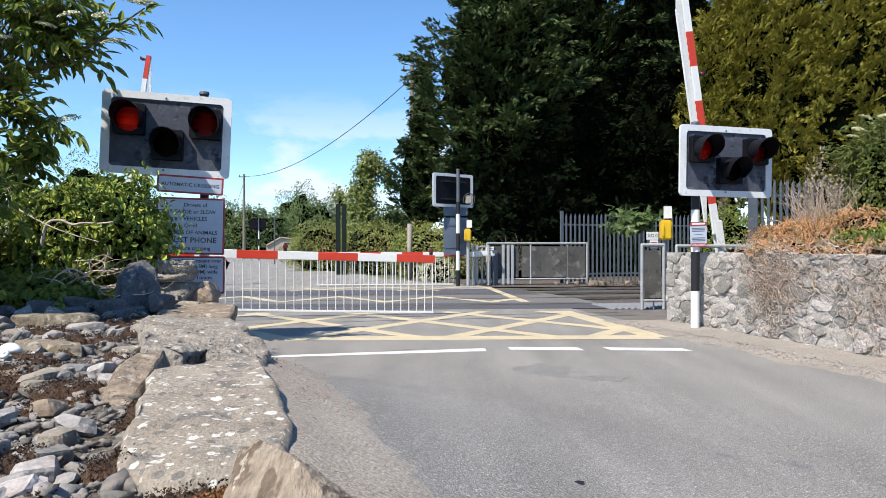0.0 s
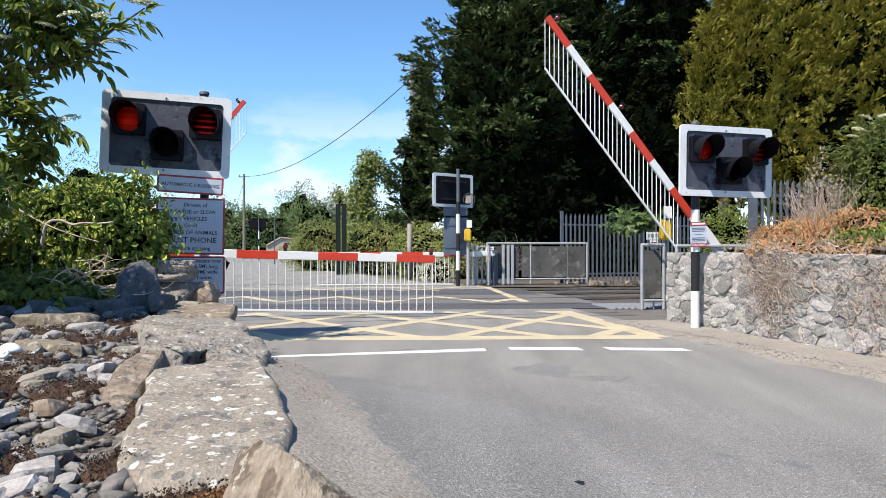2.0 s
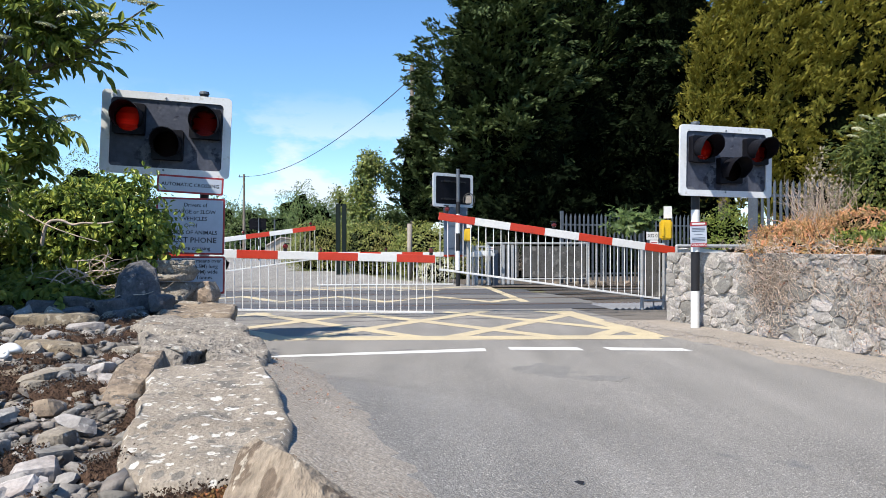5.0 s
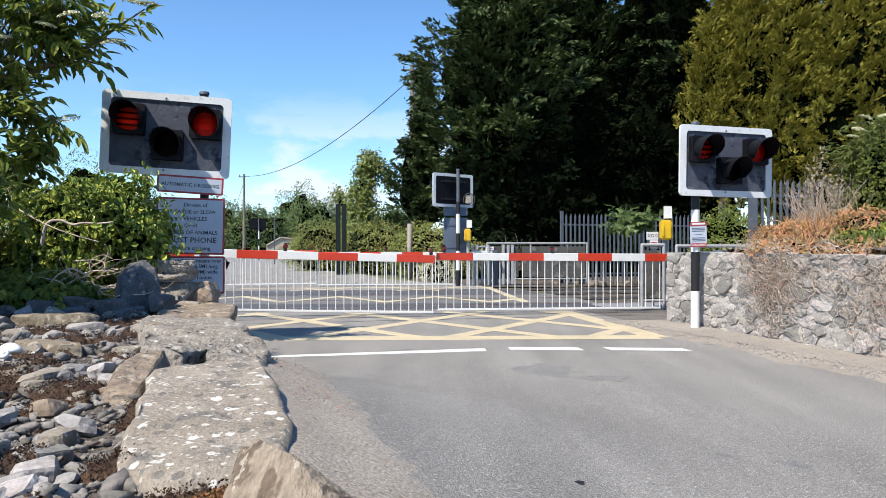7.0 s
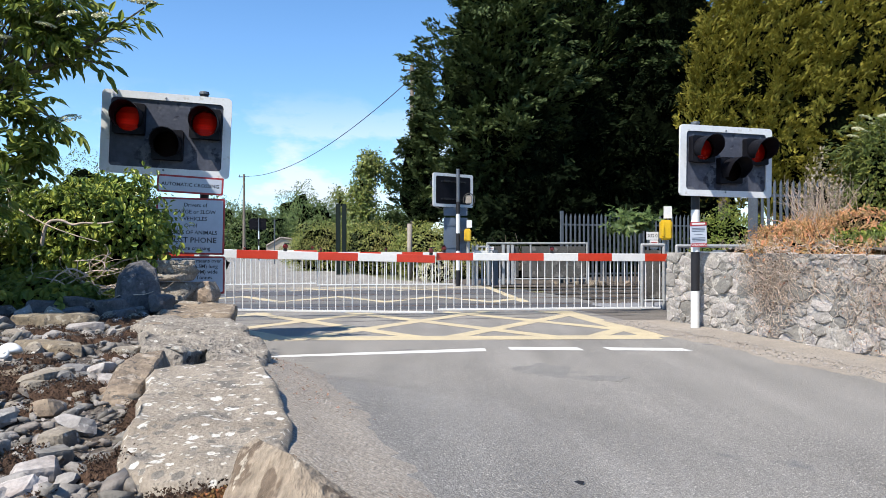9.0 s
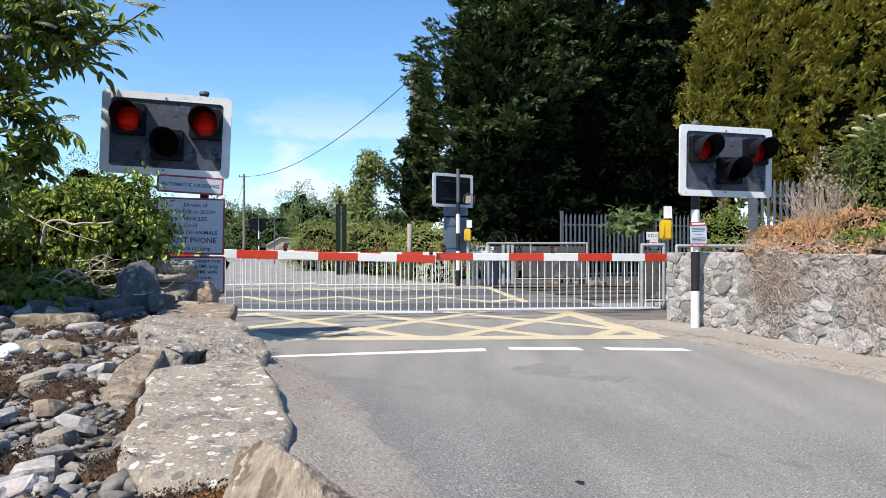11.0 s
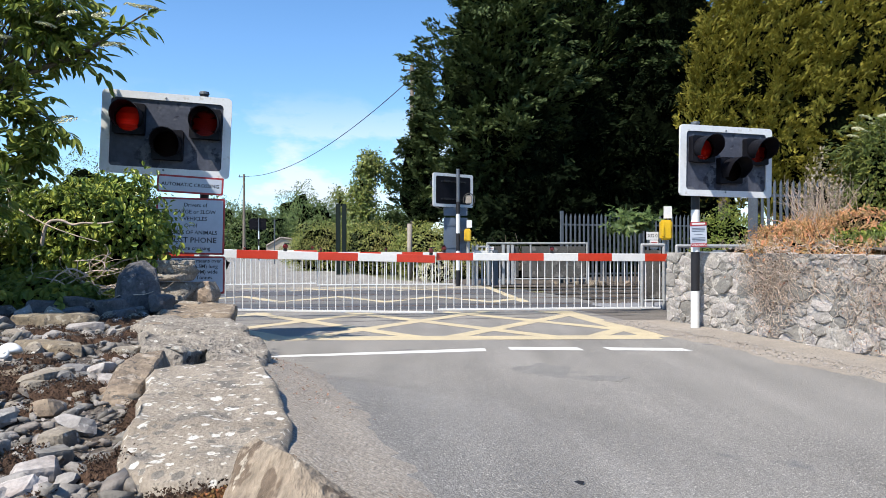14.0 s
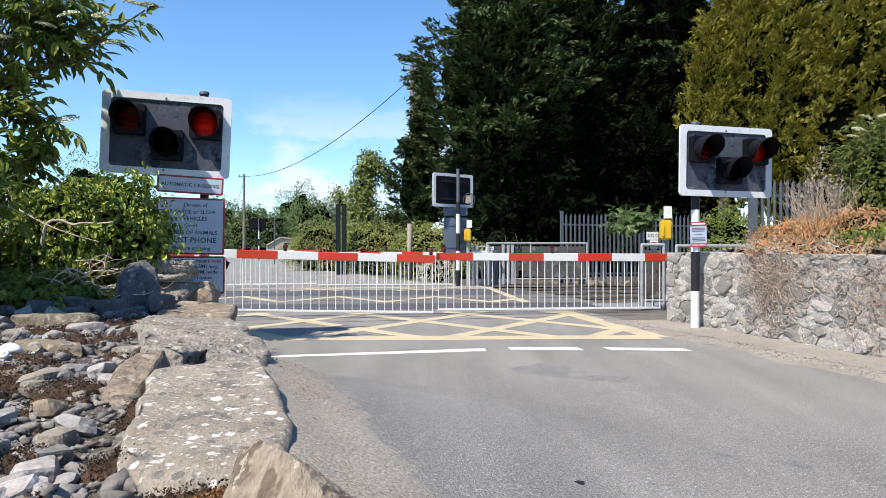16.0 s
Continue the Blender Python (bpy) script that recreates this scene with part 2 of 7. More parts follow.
M = {
    "asphalt": material("asphalt", (0.202, 0.192, 0.178), (0.256, 0.242, 0.223), rough=0.92, big=0.45, fine=120, bump=1.0, depth=0.008,
                        spots=(0.40, 0.38, 0.345), streaks=0.16, spot_scale=80, spot_at=0.575, fine_amount=0.75, spots2=(0.17, 0.166, 0.164), spot2_scale=0.9, spot2_at=0.64),
    "deck": material("deck_panels", (0.062, 0.064, 0.074), (0.09, 0.09, 0.096), rough=0.88, big=0.8, fine=110, bump=0.5, depth=0.005, fine_amount=0.4),
    "deck_worn": material("worn_deck_asphalt", (0.125, 0.122, 0.118), (0.165, 0.160, 0.152), rough=0.9, big=0.8, fine=110, bump=0.6, depth=0.005, fine_amount=0.4),
    "stain": material("oil_stained_asphalt", (0.165, 0.160, 0.154), (0.215, 0.208, 0.196), rough=0.88, big=5, fine=120, bump=0.8, depth=0.006, spots=(0.33, 0.315, 0.29), spot_scale=80, spot_at=0.585, fine_amount=0.65),
    "white_line": material("white_road_paint", (0.68, 0.68, 0.665), (0.56, 0.56, 0.545), rough=0.75, big=3, fine=60, bump=0.4, spots=(0.42, 0.41, 0.4), spot_scale=30, spot_at=0.66),
    "yellow_line": material("yellow_road_paint", (0.58, 0.49, 0.31), (0.46, 0.39, 0.27), rough=0.8, big=2, fine=60, bump=0.4, spots=(0.34, 0.30, 0.22), spot_scale=22, spot_at=0.62),
    "verge": material("gravel_verge", (0.345, 0.305, 0.258), (0.255, 0.22, 0.182), rough=0.95, big=1.2, fine=90, bump=0.8, depth=0.008, spots=(0.38, 0.355, 0.32), spot_scale=110, spot_at=0.58, fine_amount=0.5, spots2=(0.19, 0.13, 0.09), spot2_scale=18, spot2_at=0.64),
    "yard": material("dirty_asphalt", (0.165, 0.148, 0.13), (0.105, 0.092, 0.08), rough=0.95, big=2.2, fine=70, bump=0.8, depth=0.01, spots=(0.26, 0.24, 0.21), spot_scale=30, spot_at=0.62, fine_amount=0.5),
    "concrete": material("pale_concrete", (0.34, 0.30, 0.255), (0.23, 0.205, 0.178), rough=0.9, big=1.2, fine=50, bump=0.5, depth=0.006, spots=(0.28, 0.26, 0.23), spot_scale=5, spot_at=0.6),
    "earth": material("dry_earth", (0.075, 0.058, 0.046), (0.14, 0.118, 0.098), rough=0.97, big=5, fine=70, bump=1.0, depth=0.02, spots=(0.27, 0.24, 0.20), spot_scale=24, spot_at=0.62, fine_amount=0.6),
    "grass_ground": material("rough_ground", (0.10, 0.12, 0.05), (0.17, 0.15, 0.08), rough=0.95, big=0.6, fine=20, bump=1.0, depth=0.03),
    "ballast": material("stone_ballast", (0.13, 0.112, 0.095), (0.075, 0.064, 0.054), rough=0.95, big=3, fine=30, bump=1.0, depth=0.04, fine_amount=0.6),
    "rust": material("rusty_steel", (0.16, 0.085, 0.05), (0.10, 0.06, 0.04), rough=0.8, metal=0.3, big=4, fine=60),
    "rail_top": material("bright_rail_steel", (0.45, 0.44, 0.43), (0.35, 0.33, 0.31), rough=0.35, metal=0.9, big=4, fine=80, bump=0.1),
    "panel_grey": material("pale_ribbed_panel", (0.21, 0.215, 0.23), (0.15, 0.155, 0.17), rough=0.8, big=3, fine=50),
    "galv": material("galvanised_steel", (0.46, 0.47, 0.475), (0.36, 0.37, 0.375), rough=0.55, metal=0.25, big=5, fine=60, bump=0.1, spots=(0.33, 0.33, 0.33), spot_scale=18, fine_amount=0.15),
    "galv_dull": material("weathered_galvanised_steel", (0.135, 0.155, 0.182), (0.092, 0.108, 0.132), rough=0.55, metal=0.25, big=3, fine=40, bump=0.15, spots=(0.2, 0.15, 0.11), spot_scale=9, spot_at=0.68, fine_amount=0.2),
    "mesh_infill": material("dusty_mesh_infill", (0.105, 0.102, 0.095), (0.06, 0.058, 0.054), rough=0.85, big=1.6, fine=90, bump=0.4, spots=(0.17, 0.162, 0.148), spot_scale=3, spot_at=0.56, spots2=(0.05, 0.046, 0.042), spot2_scale=5, spot2_at=0.58, fine_amount=0.5),
    "white": material("white_paint", (0.80, 0.80, 0.79), (0.72, 0.72, 0.71), rough=0.45, big=4, fine=30, bump=0.06, fine_amount=0.06),
    "red": material("red_paint", (0.60, 0.045, 0.015), (0.50, 0.04, 0.015), rough=0.42, big=3, fine=30, bump=0.06, fine_amount=0.1),
    "black": material("black_paint", (0.014, 0.014, 0.017), (0.022, 0.022, 0.026), rough=0.5, shine=0.3, big=4, fine=40, bump=0.1, fine_amount=0.15),
    "board_white": material("board_white_border", (0.76, 0.78, 0.80), (0.68, 0.70, 0.72), rough=0.5, big=4, fine=30, bump=0.08, spots=(0.6, 0.6, 0.58), spot_scale=6, fine_amount=0.06),
    "board_dark": material("sunned_black_board", (0.09, 0.098, 0.128), (0.058, 0.064, 0.088), rough=0.5, big=5, fine=18, bump=0.05, spots=(0.13, 0.138, 0.16), spot_scale=3.5, spot_at=0.56, fine_amount=0.2, shine=0.15, spots2=(0.03, 0.034, 0.05), spot2_scale=3.0, spot2_at=0.57),
    "hood": material("matt_black_hood", (0.006, 0.006, 0.009), (0.010, 0.010, 0.014), rough=0.55, big=6, fine=40, bump=0.1, shine=0.12),
    "sign_white": material("sign_white_face", (0.54, 0.59, 0.68), (0.49, 0.54, 0.63), rough=0.5, big=3, fine=20, bump=0.03, fine_amount=0.05),
    "sign_red": material("sign_red_border", (0.42, 0.035, 0.04), (0.34, 0.03, 0.035), rough=0.5, big=4, fine=20, bump=0.03),
    "ink": material("black_lettering", (0.02, 0.02, 0.03), rough=0.6, bump=0),
    "sign_back": material("blue_grey_sheet_metal", (0.15, 0.19, 0.25), (0.12, 0.155, 0.21), rough=0.55, metal=0.35, big=3, fine=30, bump=0.08, fine_amount=0.12),
    "yellow": material("yellow_plastic", (0.78, 0.50, 0.02), (0.70, 0.44, 0.02), rough=0.4, big=5, fine=40, bump=0.05, fine_amount=0.08),
    "wood_pole": material("weathered_pole_wood", (0.25, 0.21, 0.17), (0.17, 0.14, 0.115), rough=0.9, big=2, fine=30, bump=0.4),
    "cable": material("black_cable", (0.03, 0.03, 0.03), rough=0.6, bump=0),
    "stone": material("grey_wall_stone", (0.40, 0.375, 0.345), (0.29, 0.27, 0.25), rough=0.92, big=6, fine=34, bump=0.9, depth=0.012, spots=(0.50, 0.48, 0.44), spot_scale=13, spot_at=0.60, vary=0.36, fine_amount=0.3, spots2=(0.20, 0.18, 0.16), spot2_scale=17, spot2_at=0.65),
    "mortar": material("lime_mortar", (0.50, 0.475, 0.435), (0.33, 0.305, 0.275), rough=0.95, spots=(0.22, 0.195, 0.165), spot_scale=15, spot_at=0.62, big=4, fine=40, bump=0.8, depth=0.01, fine_amount=0.35),
    "slab_dark": material("brown_grey_slab", (0.33, 0.295, 0.25), (0.20, 0.175, 0.148), rough=0.95, big=7, fine=60, bump=1.0, depth=0.02, spots=(0.33, 0.30, 0.26), spot_scale=22, spot_at=0.58, fine_amount=0.45,
                          rosettes=((30, 0.18, 0.4, (0.08, 0.072, 0.065)), (24, 0.2, 0.36, (0.46, 0.44, 0.39)))),
    "slab": material("grey_lichened_slab", (0.30, 0.262, 0.212), (0.23, 0.193, 0.147), rough=0.95, big=4, fine=90, bump=0.8, depth=0.010, spots=(0.15, 0.135, 0.117), spot_scale=4.5, spot_at=0.56, vary=0.1, fine_amount=0.28,
                     rosettes=((15, 0.22, 0.33, (0.58, 0.565, 0.52)), (25, 0.32, 0.34, (0.56, 0.54, 0.49)), (38, 0.30, 0.36, (0.50, 0.48, 0.43)), (60, 0.2, 0.40, (0.46, 0.43, 0.37)), (20, 0.16, 0.36, (0.15, 0.136, 0.118)), (38, 0.17, 0.36, (0.16, 0.145, 0.125)), (85, 0.20, 0.38, (0.18, 0.16, 0.135)))),
    "rubble": material("mixed_rubble_stone", (0.335, 0.318, 0.30), (0.165, 0.143, 0.122), rough=0.9, big=7, fine=45, bump=0.8, depth=0.008, vary=0.2, island=0.3, fine_amount=0.35),
    # the bluish dark tone is the bank's shade, put into the rock colour
    "dark_rock": material("shade_toned_rock", (0.13, 0.128, 0.134), (0.06, 0.058, 0.062), rough=0.85, big=8, fine=45, bump=1.0, depth=0.015, spots=(0.22, 0.21, 0.20), spot_scale=11, spot_at=0.64, fine_amount=0.4),
    "pebble": material("pale_grey_pebble", (0.31, 0.295, 0.28), (0.17, 0.16, 0.15), rough=0.85, big=9, fine=60, bump=0.5, depth=0.005, spots=(0.43, 0.415, 0.39), spot_scale=22, spot_at=0.6, vary=0.32, fine_amount=0.3),
    "brown_stone": material("brown_banded_stone", (0.29, 0.228, 0.16), (0.16, 0.123, 0.09), rough=0.9, big=9, fine=30, bump=0.9, depth=0.01, spots=(0.35, 0.30, 0.24), spot_scale=13, spot_at=0.58, vary=0.2, fine_amount=0.4, spots2=(0.10, 0.085, 0.07), spot2_scale=34, spot2_at=0.57),
    "banded": material("pale_streaked_stone", (0.31, 0.255, 0.19), (0.21, 0.165, 0.12), rough=0.9, big=12, fine=60, bump=0.9, depth=0.008, spots=(0.13, 0.095, 0.065), spot_scale=17, spot_at=0.555, fine_amount=0.4,
                       spots2=(0.38, 0.33, 0.26), spot2_scale=14, spot2_at=0.61, stretch=((1.6, 0.7, 0.45), (0.0, 0.5, 0.2))),
    "moss": material("dry_rusty_moss", (0.098, 0.060, 0.040), (0.055, 0.038, 0.029), rough=1.0, shine=0.1, big=7, fine=110, bump=1.0, depth=0.012, spots=(0.19, 0.095, 0.035), spot_scale=5, spot_at=0.66, island=0.15, fine_amount=0.5),
    "orange_moss": material("orange_brown_moss", (0.27, 0.125, 0.03), (0.16, 0.075, 0.025), rough=1.0, big=9, fine=60, bump=0, island=0.4, fine_amount=0.4),
    "bark": material("grey_bark", (0.17, 0.14, 0.11), (0.10, 0.085, 0.07), rough=0.95, big=4, fine=30, bump=0.8, depth=0.01),
    "pale_twig": material("bleached_dead_twig", (0.58, 0.48, 0.40), (0.38, 0.29, 0.22), rough=0.9, big=5, fine=40, bump=0.3, island=0.25),
    "dead": material("dead_brown_growth", (0.58, 0.27, 0.085), (0.54, 0.37, 0.20), rough=0.95, big=7, fine=20, bump=0, island=0.42),
    "straw": material("dry_straw", (0.46, 0.39, 0.27), (0.34, 0.28, 0.19), rough=0.95, big=2, fine=20, bump=0, island=0.3),
    "litter": material("brown_leaf_litter", (0.24, 0.135, 0.08), (0.15, 0.09, 0.055), rough=0.95, big=5, fine=30, bump=0, island=0.4),
    "flower": material("cream_flower", (0.66, 0.63, 0.42), (0.52, 0.52, 0.32), rough=0.9, big=8, fine=40, bump=0, island=0.15),
    "elder": leaf_material("elder_leaf", (0.215, 0.28, 0.058), (0.31, 0.37, 0.088), gloss=0.34, through_=0.55),
    "elder_light": leaf_material("fresh_elder_leaf", (0.16, 0.205, 0.045), (0.23, 0.265, 0.065), gloss=0.45, through_=0.3, island=0.45),
    "ivy": leaf_material("ivy_leaf", (0.20, 0.275, 0.045), (0.30, 0.37, 0.075), gloss=0.30, through_=0.2, island=0.55),
    "bramble": leaf_material("bramble_leaf", (0.17, 0.23, 0.05), (0.29, 0.275, 0.075), gloss=0.5, through_=0.25, island=0.45),
    "ivy_dark": leaf_material("tree_ivy_leaf", (0.13, 0.185, 0.04), (0.21, 0.25, 0.06), gloss=0.4, through_=0.2, island=0.5),
    "far_leaf": leaf_material("far_tree_leaf", (0.075, 0.13, 0.036), (0.125, 0.18, 0.05), gloss=0.55, through_=0.25, island=0.35),
    # one foliage in three tones: sunlight, shade and deep shade are in the colour
    "cypress": leaf_material("sunlit_cypress_foliage", (0.026, 0.048, 0.018), (0.105, 0.145, 0.05), gloss=0.65, shine=0.15, through_=0.05, island=0.4, big=0.35),
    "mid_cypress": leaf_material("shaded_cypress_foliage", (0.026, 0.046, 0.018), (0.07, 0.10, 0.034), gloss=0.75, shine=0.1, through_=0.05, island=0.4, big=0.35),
    "dark_cypress": leaf_material("deep_shade_cypress_foliage", (0.006, 0.011, 0.0045), (0.012, 0.020, 0.0075), gloss=0.85, shine=0.05, through_=0.03, island=0.4, big=0.35),
    "gold_cypress": leaf_material("golden_cypress_foliage", (0.215, 0.205, 0.03), (0.30, 0.275, 0.042), gloss=0.65, shine=0.2, through_=0.15, island=0.35, big=0.4),
    # solid near-black that imitates the shade between inner leaves
    "core": material("inner_shade_black", (0.004, 0.006, 0.003), (0.0025, 0.004, 0.002), rough=1.0, shine=0.0, big=2, fine=9, bump=1.0, depth=0.1),
    "plaster": material("weathered_render", (0.50, 0.45, 0.37), (0.40, 0.32, 0.24), rough=0.9, big=0.8, fine=20, bump=0.3),
    "green_paint": material("dark_green_paint", (0.005, 0.012, 0.010), (0.007, 0.015, 0.012), rough=0.6, shine=0.2, big=3, fine=30, bump=0.05),
    # glow of the louvres; the hood's shade is put into the weaker top one
    "lit": ribbed_glow("lit_lamp_filament", (1.0, 0.40, 0.32), 0.075),
    "lit_rim": ribbed_glow("lit_lamp_reflector", (1.0, 0.42, 0.3), 0.035),
    "lit_top": ribbed_glow("lit_lamp_shaded_top", (1.0, 0.4, 0.3), 0.012),
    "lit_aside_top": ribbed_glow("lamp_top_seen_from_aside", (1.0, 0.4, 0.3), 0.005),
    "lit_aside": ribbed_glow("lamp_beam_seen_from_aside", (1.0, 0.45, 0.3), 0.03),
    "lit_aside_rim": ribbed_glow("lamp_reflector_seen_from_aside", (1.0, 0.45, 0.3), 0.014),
    "unlit": material("unlit_reflector", (0.10, 0.09, 0.09), rough=0.5, bump=0),
    "red_lens": lens_material("red_lens_glass", (0.85, 0.045, 0.02), 0.045),
    "amber_lens": lens_material("amber_lens_glass", (0.10, 0.04, 0.02), 0.018),
    "lamp_red": material("dark_red_marker_lens", (0.17, 0.010, 0.008), (0.10, 0.008, 0.006), rough=0.25, bump=0, coat=0.5),
}


# ---------------------------------------------------------------- mesh helpers
def thing(name, label, category, at=None, group="", kind=""):
    e = new(name)
    if at is not None:
        e.matrix_basis = at
    return tagged(e, label, category, group, kind)


def finish(ob, mats, parent=None, label="", smooth=False):
    for m in mats if isinstance(mats, (list, tuple)) else [mats]:
        ob.data.materials.append(M[m])
    if parent is not None:
        ob.parent = parent
    if label:
        ob["label"] = label
    if smooth:
        ob.data.polygons.foreach_set("use_smooth", [True] * len(ob.data.polygons))
    return ob


def part(name, bm, mats, parent=None, label="", smooth=False):
    me = bpy.data.meshes.new(name)
    bm.normal_update()
    bm.to_mesh(me)
    bm.free()
    return finish(new(name, me), mats, parent, label, smooth)


def raw(name, verts, tris, mats, parent=None, label="", smooth=False):
    """One mesh from arrays of vertices and triangles, made fast."""
    me = bpy.data.meshes.new(name)
    v, f = np.asarray(verts, dtype=np.float32), np.asarray(tris, dtype=np.int32)
    me.vertices.add(len(v))
    me.vertices.foreach_set("co", v.ravel())
    me.loops.add(f.size)
    me.loops.foreach_set("vertex_index", f.ravel())
    me.polygons.add(len(f))
    me.polygons.foreach_set("loop_start", np.arange(0, f.size, f.shape[1], dtype=np.int32))
    me.update(calc_edges=True)
    me.validate()
    return finish(new(name, me), mats, parent, label, smooth)


def box(bm, centre, size, turn=None, bevel=0.0, slot=0):
    m = Matrix.Translation(centre) @ (turn or Matrix.Identity(4)) @ Matrix.Diagonal((*size, 1))
    vs = bmesh.ops.create_cube(bm, size=1, matrix=m)["verts"]
    fs = {f for v in vs for f in v.link_faces}
    for f in fs:
        f.material_index = slot
    if bevel:
        es = list({e for v in vs for e in v.link_edges})
        got = bmesh.ops.bevel(bm, geom=es, offset=bevel, segments=2, affect="EDGES", clamp_overlap=True)
        for f in got["faces"]:
            f.material_index = slot
    return bm


def tube(bm, a, b, r, r2=None, n=12, slot=0, caps=True):
    a, b = Vector(a), Vector(b)
    q = (b - a).to_track_quat("Z", "Y").to_matrix().to_4x4()
    m = Matrix.Translation((a + b) / 2) @ q
    got = bmesh.ops.create_cone(bm, cap_ends=caps, segments=n, radius1=r, radius2=r if r2 is None else r2, depth=(b - a).length, matrix=m)
    for f in {f for v in got["verts"] for f in v.link_faces}:
        f.material_index = slot
        f.smooth = len(f.verts) == 4
        if len(f.verts) > 4:
            for e in f.edges:
                e.smooth = False
    return bm


def bent(bm, pts, r, n=10, slot=0):
    """A round bar along a line of points."""
    for a, b in zip(pts, pts[1:]):
        tube(bm, a, b, r, n=n, slot=slot)
    for p in pts[1:-1]:
        got = bmesh.ops.create_uvsphere(bm, u_segments=n, v_segments=6, radius=r, matrix=Matrix.Translation(p))
        for f in {f for v in got["verts"] for f in v.link_faces}:
            f.material_index, f.smooth = slot, True
    return bm


def plate(bm, w, h, d, radius, y=0.0, n=5, slot=0, hole=None):
    """An upright plate with rounded corners, its front at y, in x and z about the origin; hole cuts a rounded opening (w, h, radius)."""
    def ring(w_, h_, r_):
        out = []
        for cx, cz, a0 in ((w_ / 2 - r_, h_ / 2 - r_, 0), (-w_ / 2 + r_, h_ / 2 - r_, 90), (-w_ / 2 + r_, -h_ / 2 + r_, 180), (w_ / 2 - r_, -h_ / 2 + r_, 270)):
            for i in range(n + 1):
                a = radians(a0 + 90 * i / n)
                out.append((cx + r_ * math.cos(a), cz + r_ * math.sin(a)))
        return out
    outer = ring(w, h, radius)
    k = len(outer)
    f = [bm.verts.new((x, y, z)) for x, z in outer]
    b = [bm.verts.new((x, y + d, z)) for x, z in outer]
    faces = [bm.faces.new((f[i], b[i], b[(i + 1) % k], f[(i + 1) % k])) for i in range(k)]
    if hole:
        inner = ring(*hole)
        fi = [bm.verts.new((x, y, z)) for x, z in inner]
        bi = [bm.verts.new((x, y + d, z)) for x, z in inner]
        for i in range(k):
            j = (i + 1) % k
            faces += [bm.faces.new((f[i], f[j], fi[j], fi[i])), bm.faces.new((b[j], b[i], bi[i], bi[j])), bm.faces.new((fi[i], fi[j], bi[j], bi[i]))]
    else:
        faces += [bm.faces.new(f), bm.faces.new(b[::-1])]
    for x in faces:
        x.material_index = slot
    bmesh.ops.recalc_face_normals(bm, faces=faces)
    return bm


def lettering(text, size, at, parent, mats="ink", align="CENTER", name="lettering"):
    """Raised letters in the built-in font, on a plate facing -y."""
    c = bpy.data.curves.new(name, "FONT")
    c.body, c.size, c.align_x, c.align_y, c.extrude, c.resolution_u, c.offset = text, size, align, "CENTER", 0.0008, 2, size * 0.014
    o = bpy.data.objects.new(name, c)
    me = bpy.data.meshes.new_from_object(o)
    bpy.data.objects.remove(o)
    bpy.data.curves.remove(c)
    ob = finish(new(name, me), mats, parent)
    ob.matrix_basis = Matrix.Translation(at) @ pose(0, 0, 0, 90)
    return ob


def flat(name, pts, z, mats, parent=None, label="", step=0.0, ragged=0.0, thick=0.0):
    """A flat outline in plan at height z, with the outline broken into short, slightly ragged steps."""
    out = []
    for (x0, y0), (x1, y1) in zip(pts, pts[1:] + pts[:1]):
        k = max(1, int(math.hypot(x1 - x0, y1 - y0) / step)) if step else 1
        for i in range(k):
            x, y = x0 + (x1 - x0) * i / k, y0 + (y1 - y0) * i / k
            if ragged:
                p = noise.noise_vector(Vector((x * 3.1, y * 3.1, 7.7))) * ragged + noise.noise_vector(Vector((x * 11, y * 11, 1.7))) * ragged * 0.5
                x, y = x + p.x, y + p.y
            out.append((x, y))
    bm = bmesh.new()
    vs = [bm.verts.new((x, y, z)) for x, y in out]
    f = bm.faces.new(vs)
    if f.normal.z < 0 or sum((a[0] * b[1] - b[0] * a[1]) for a, b in zip(out, out[1:] + out[:1])) < 0:
        f.normal_flip()
    if thick:
        got = bmesh.ops.extrude_face_region(bm, geom=[f])
        bmesh.ops.translate(bm, vec=(0, 0, -thick), verts=[v for v in got["geom"] if isinstance(v, bmesh.types.BMVert)])
        bmesh.ops.recalc_face_normals(bm, faces=bm.faces)
    bmesh.ops.triangulate(bm, faces=[f for f in bm.faces if len(f.verts) > 4])
    return part(name, bm, mats, parent, label)


def shard_mesh(seed, size, points=13, flat_=0.55):
    """A broken stone: the hull of a few random points, with sharp faces."""
    rng = random.Random(seed)
    bm = bmesh.new()
    for _ in range(points):
        p = Vector((rng.gauss(0, 1), rng.gauss(0, 1), rng.gauss(0, 1))).normalized() * rng.uniform(0.8, 1.0)
        bm.verts.new((p.x * size[0], p.y * size[1], p.z * size[2] * flat_))
    got = bmesh.ops.convex_hull(bm, input=bm.verts)
    bmesh.ops.delete(bm, geom=[g for g in got["geom_interior"] if isinstance(g, bmesh.types.BMVert)], context="VERTS")
    bm.verts.index_update()
    return bm


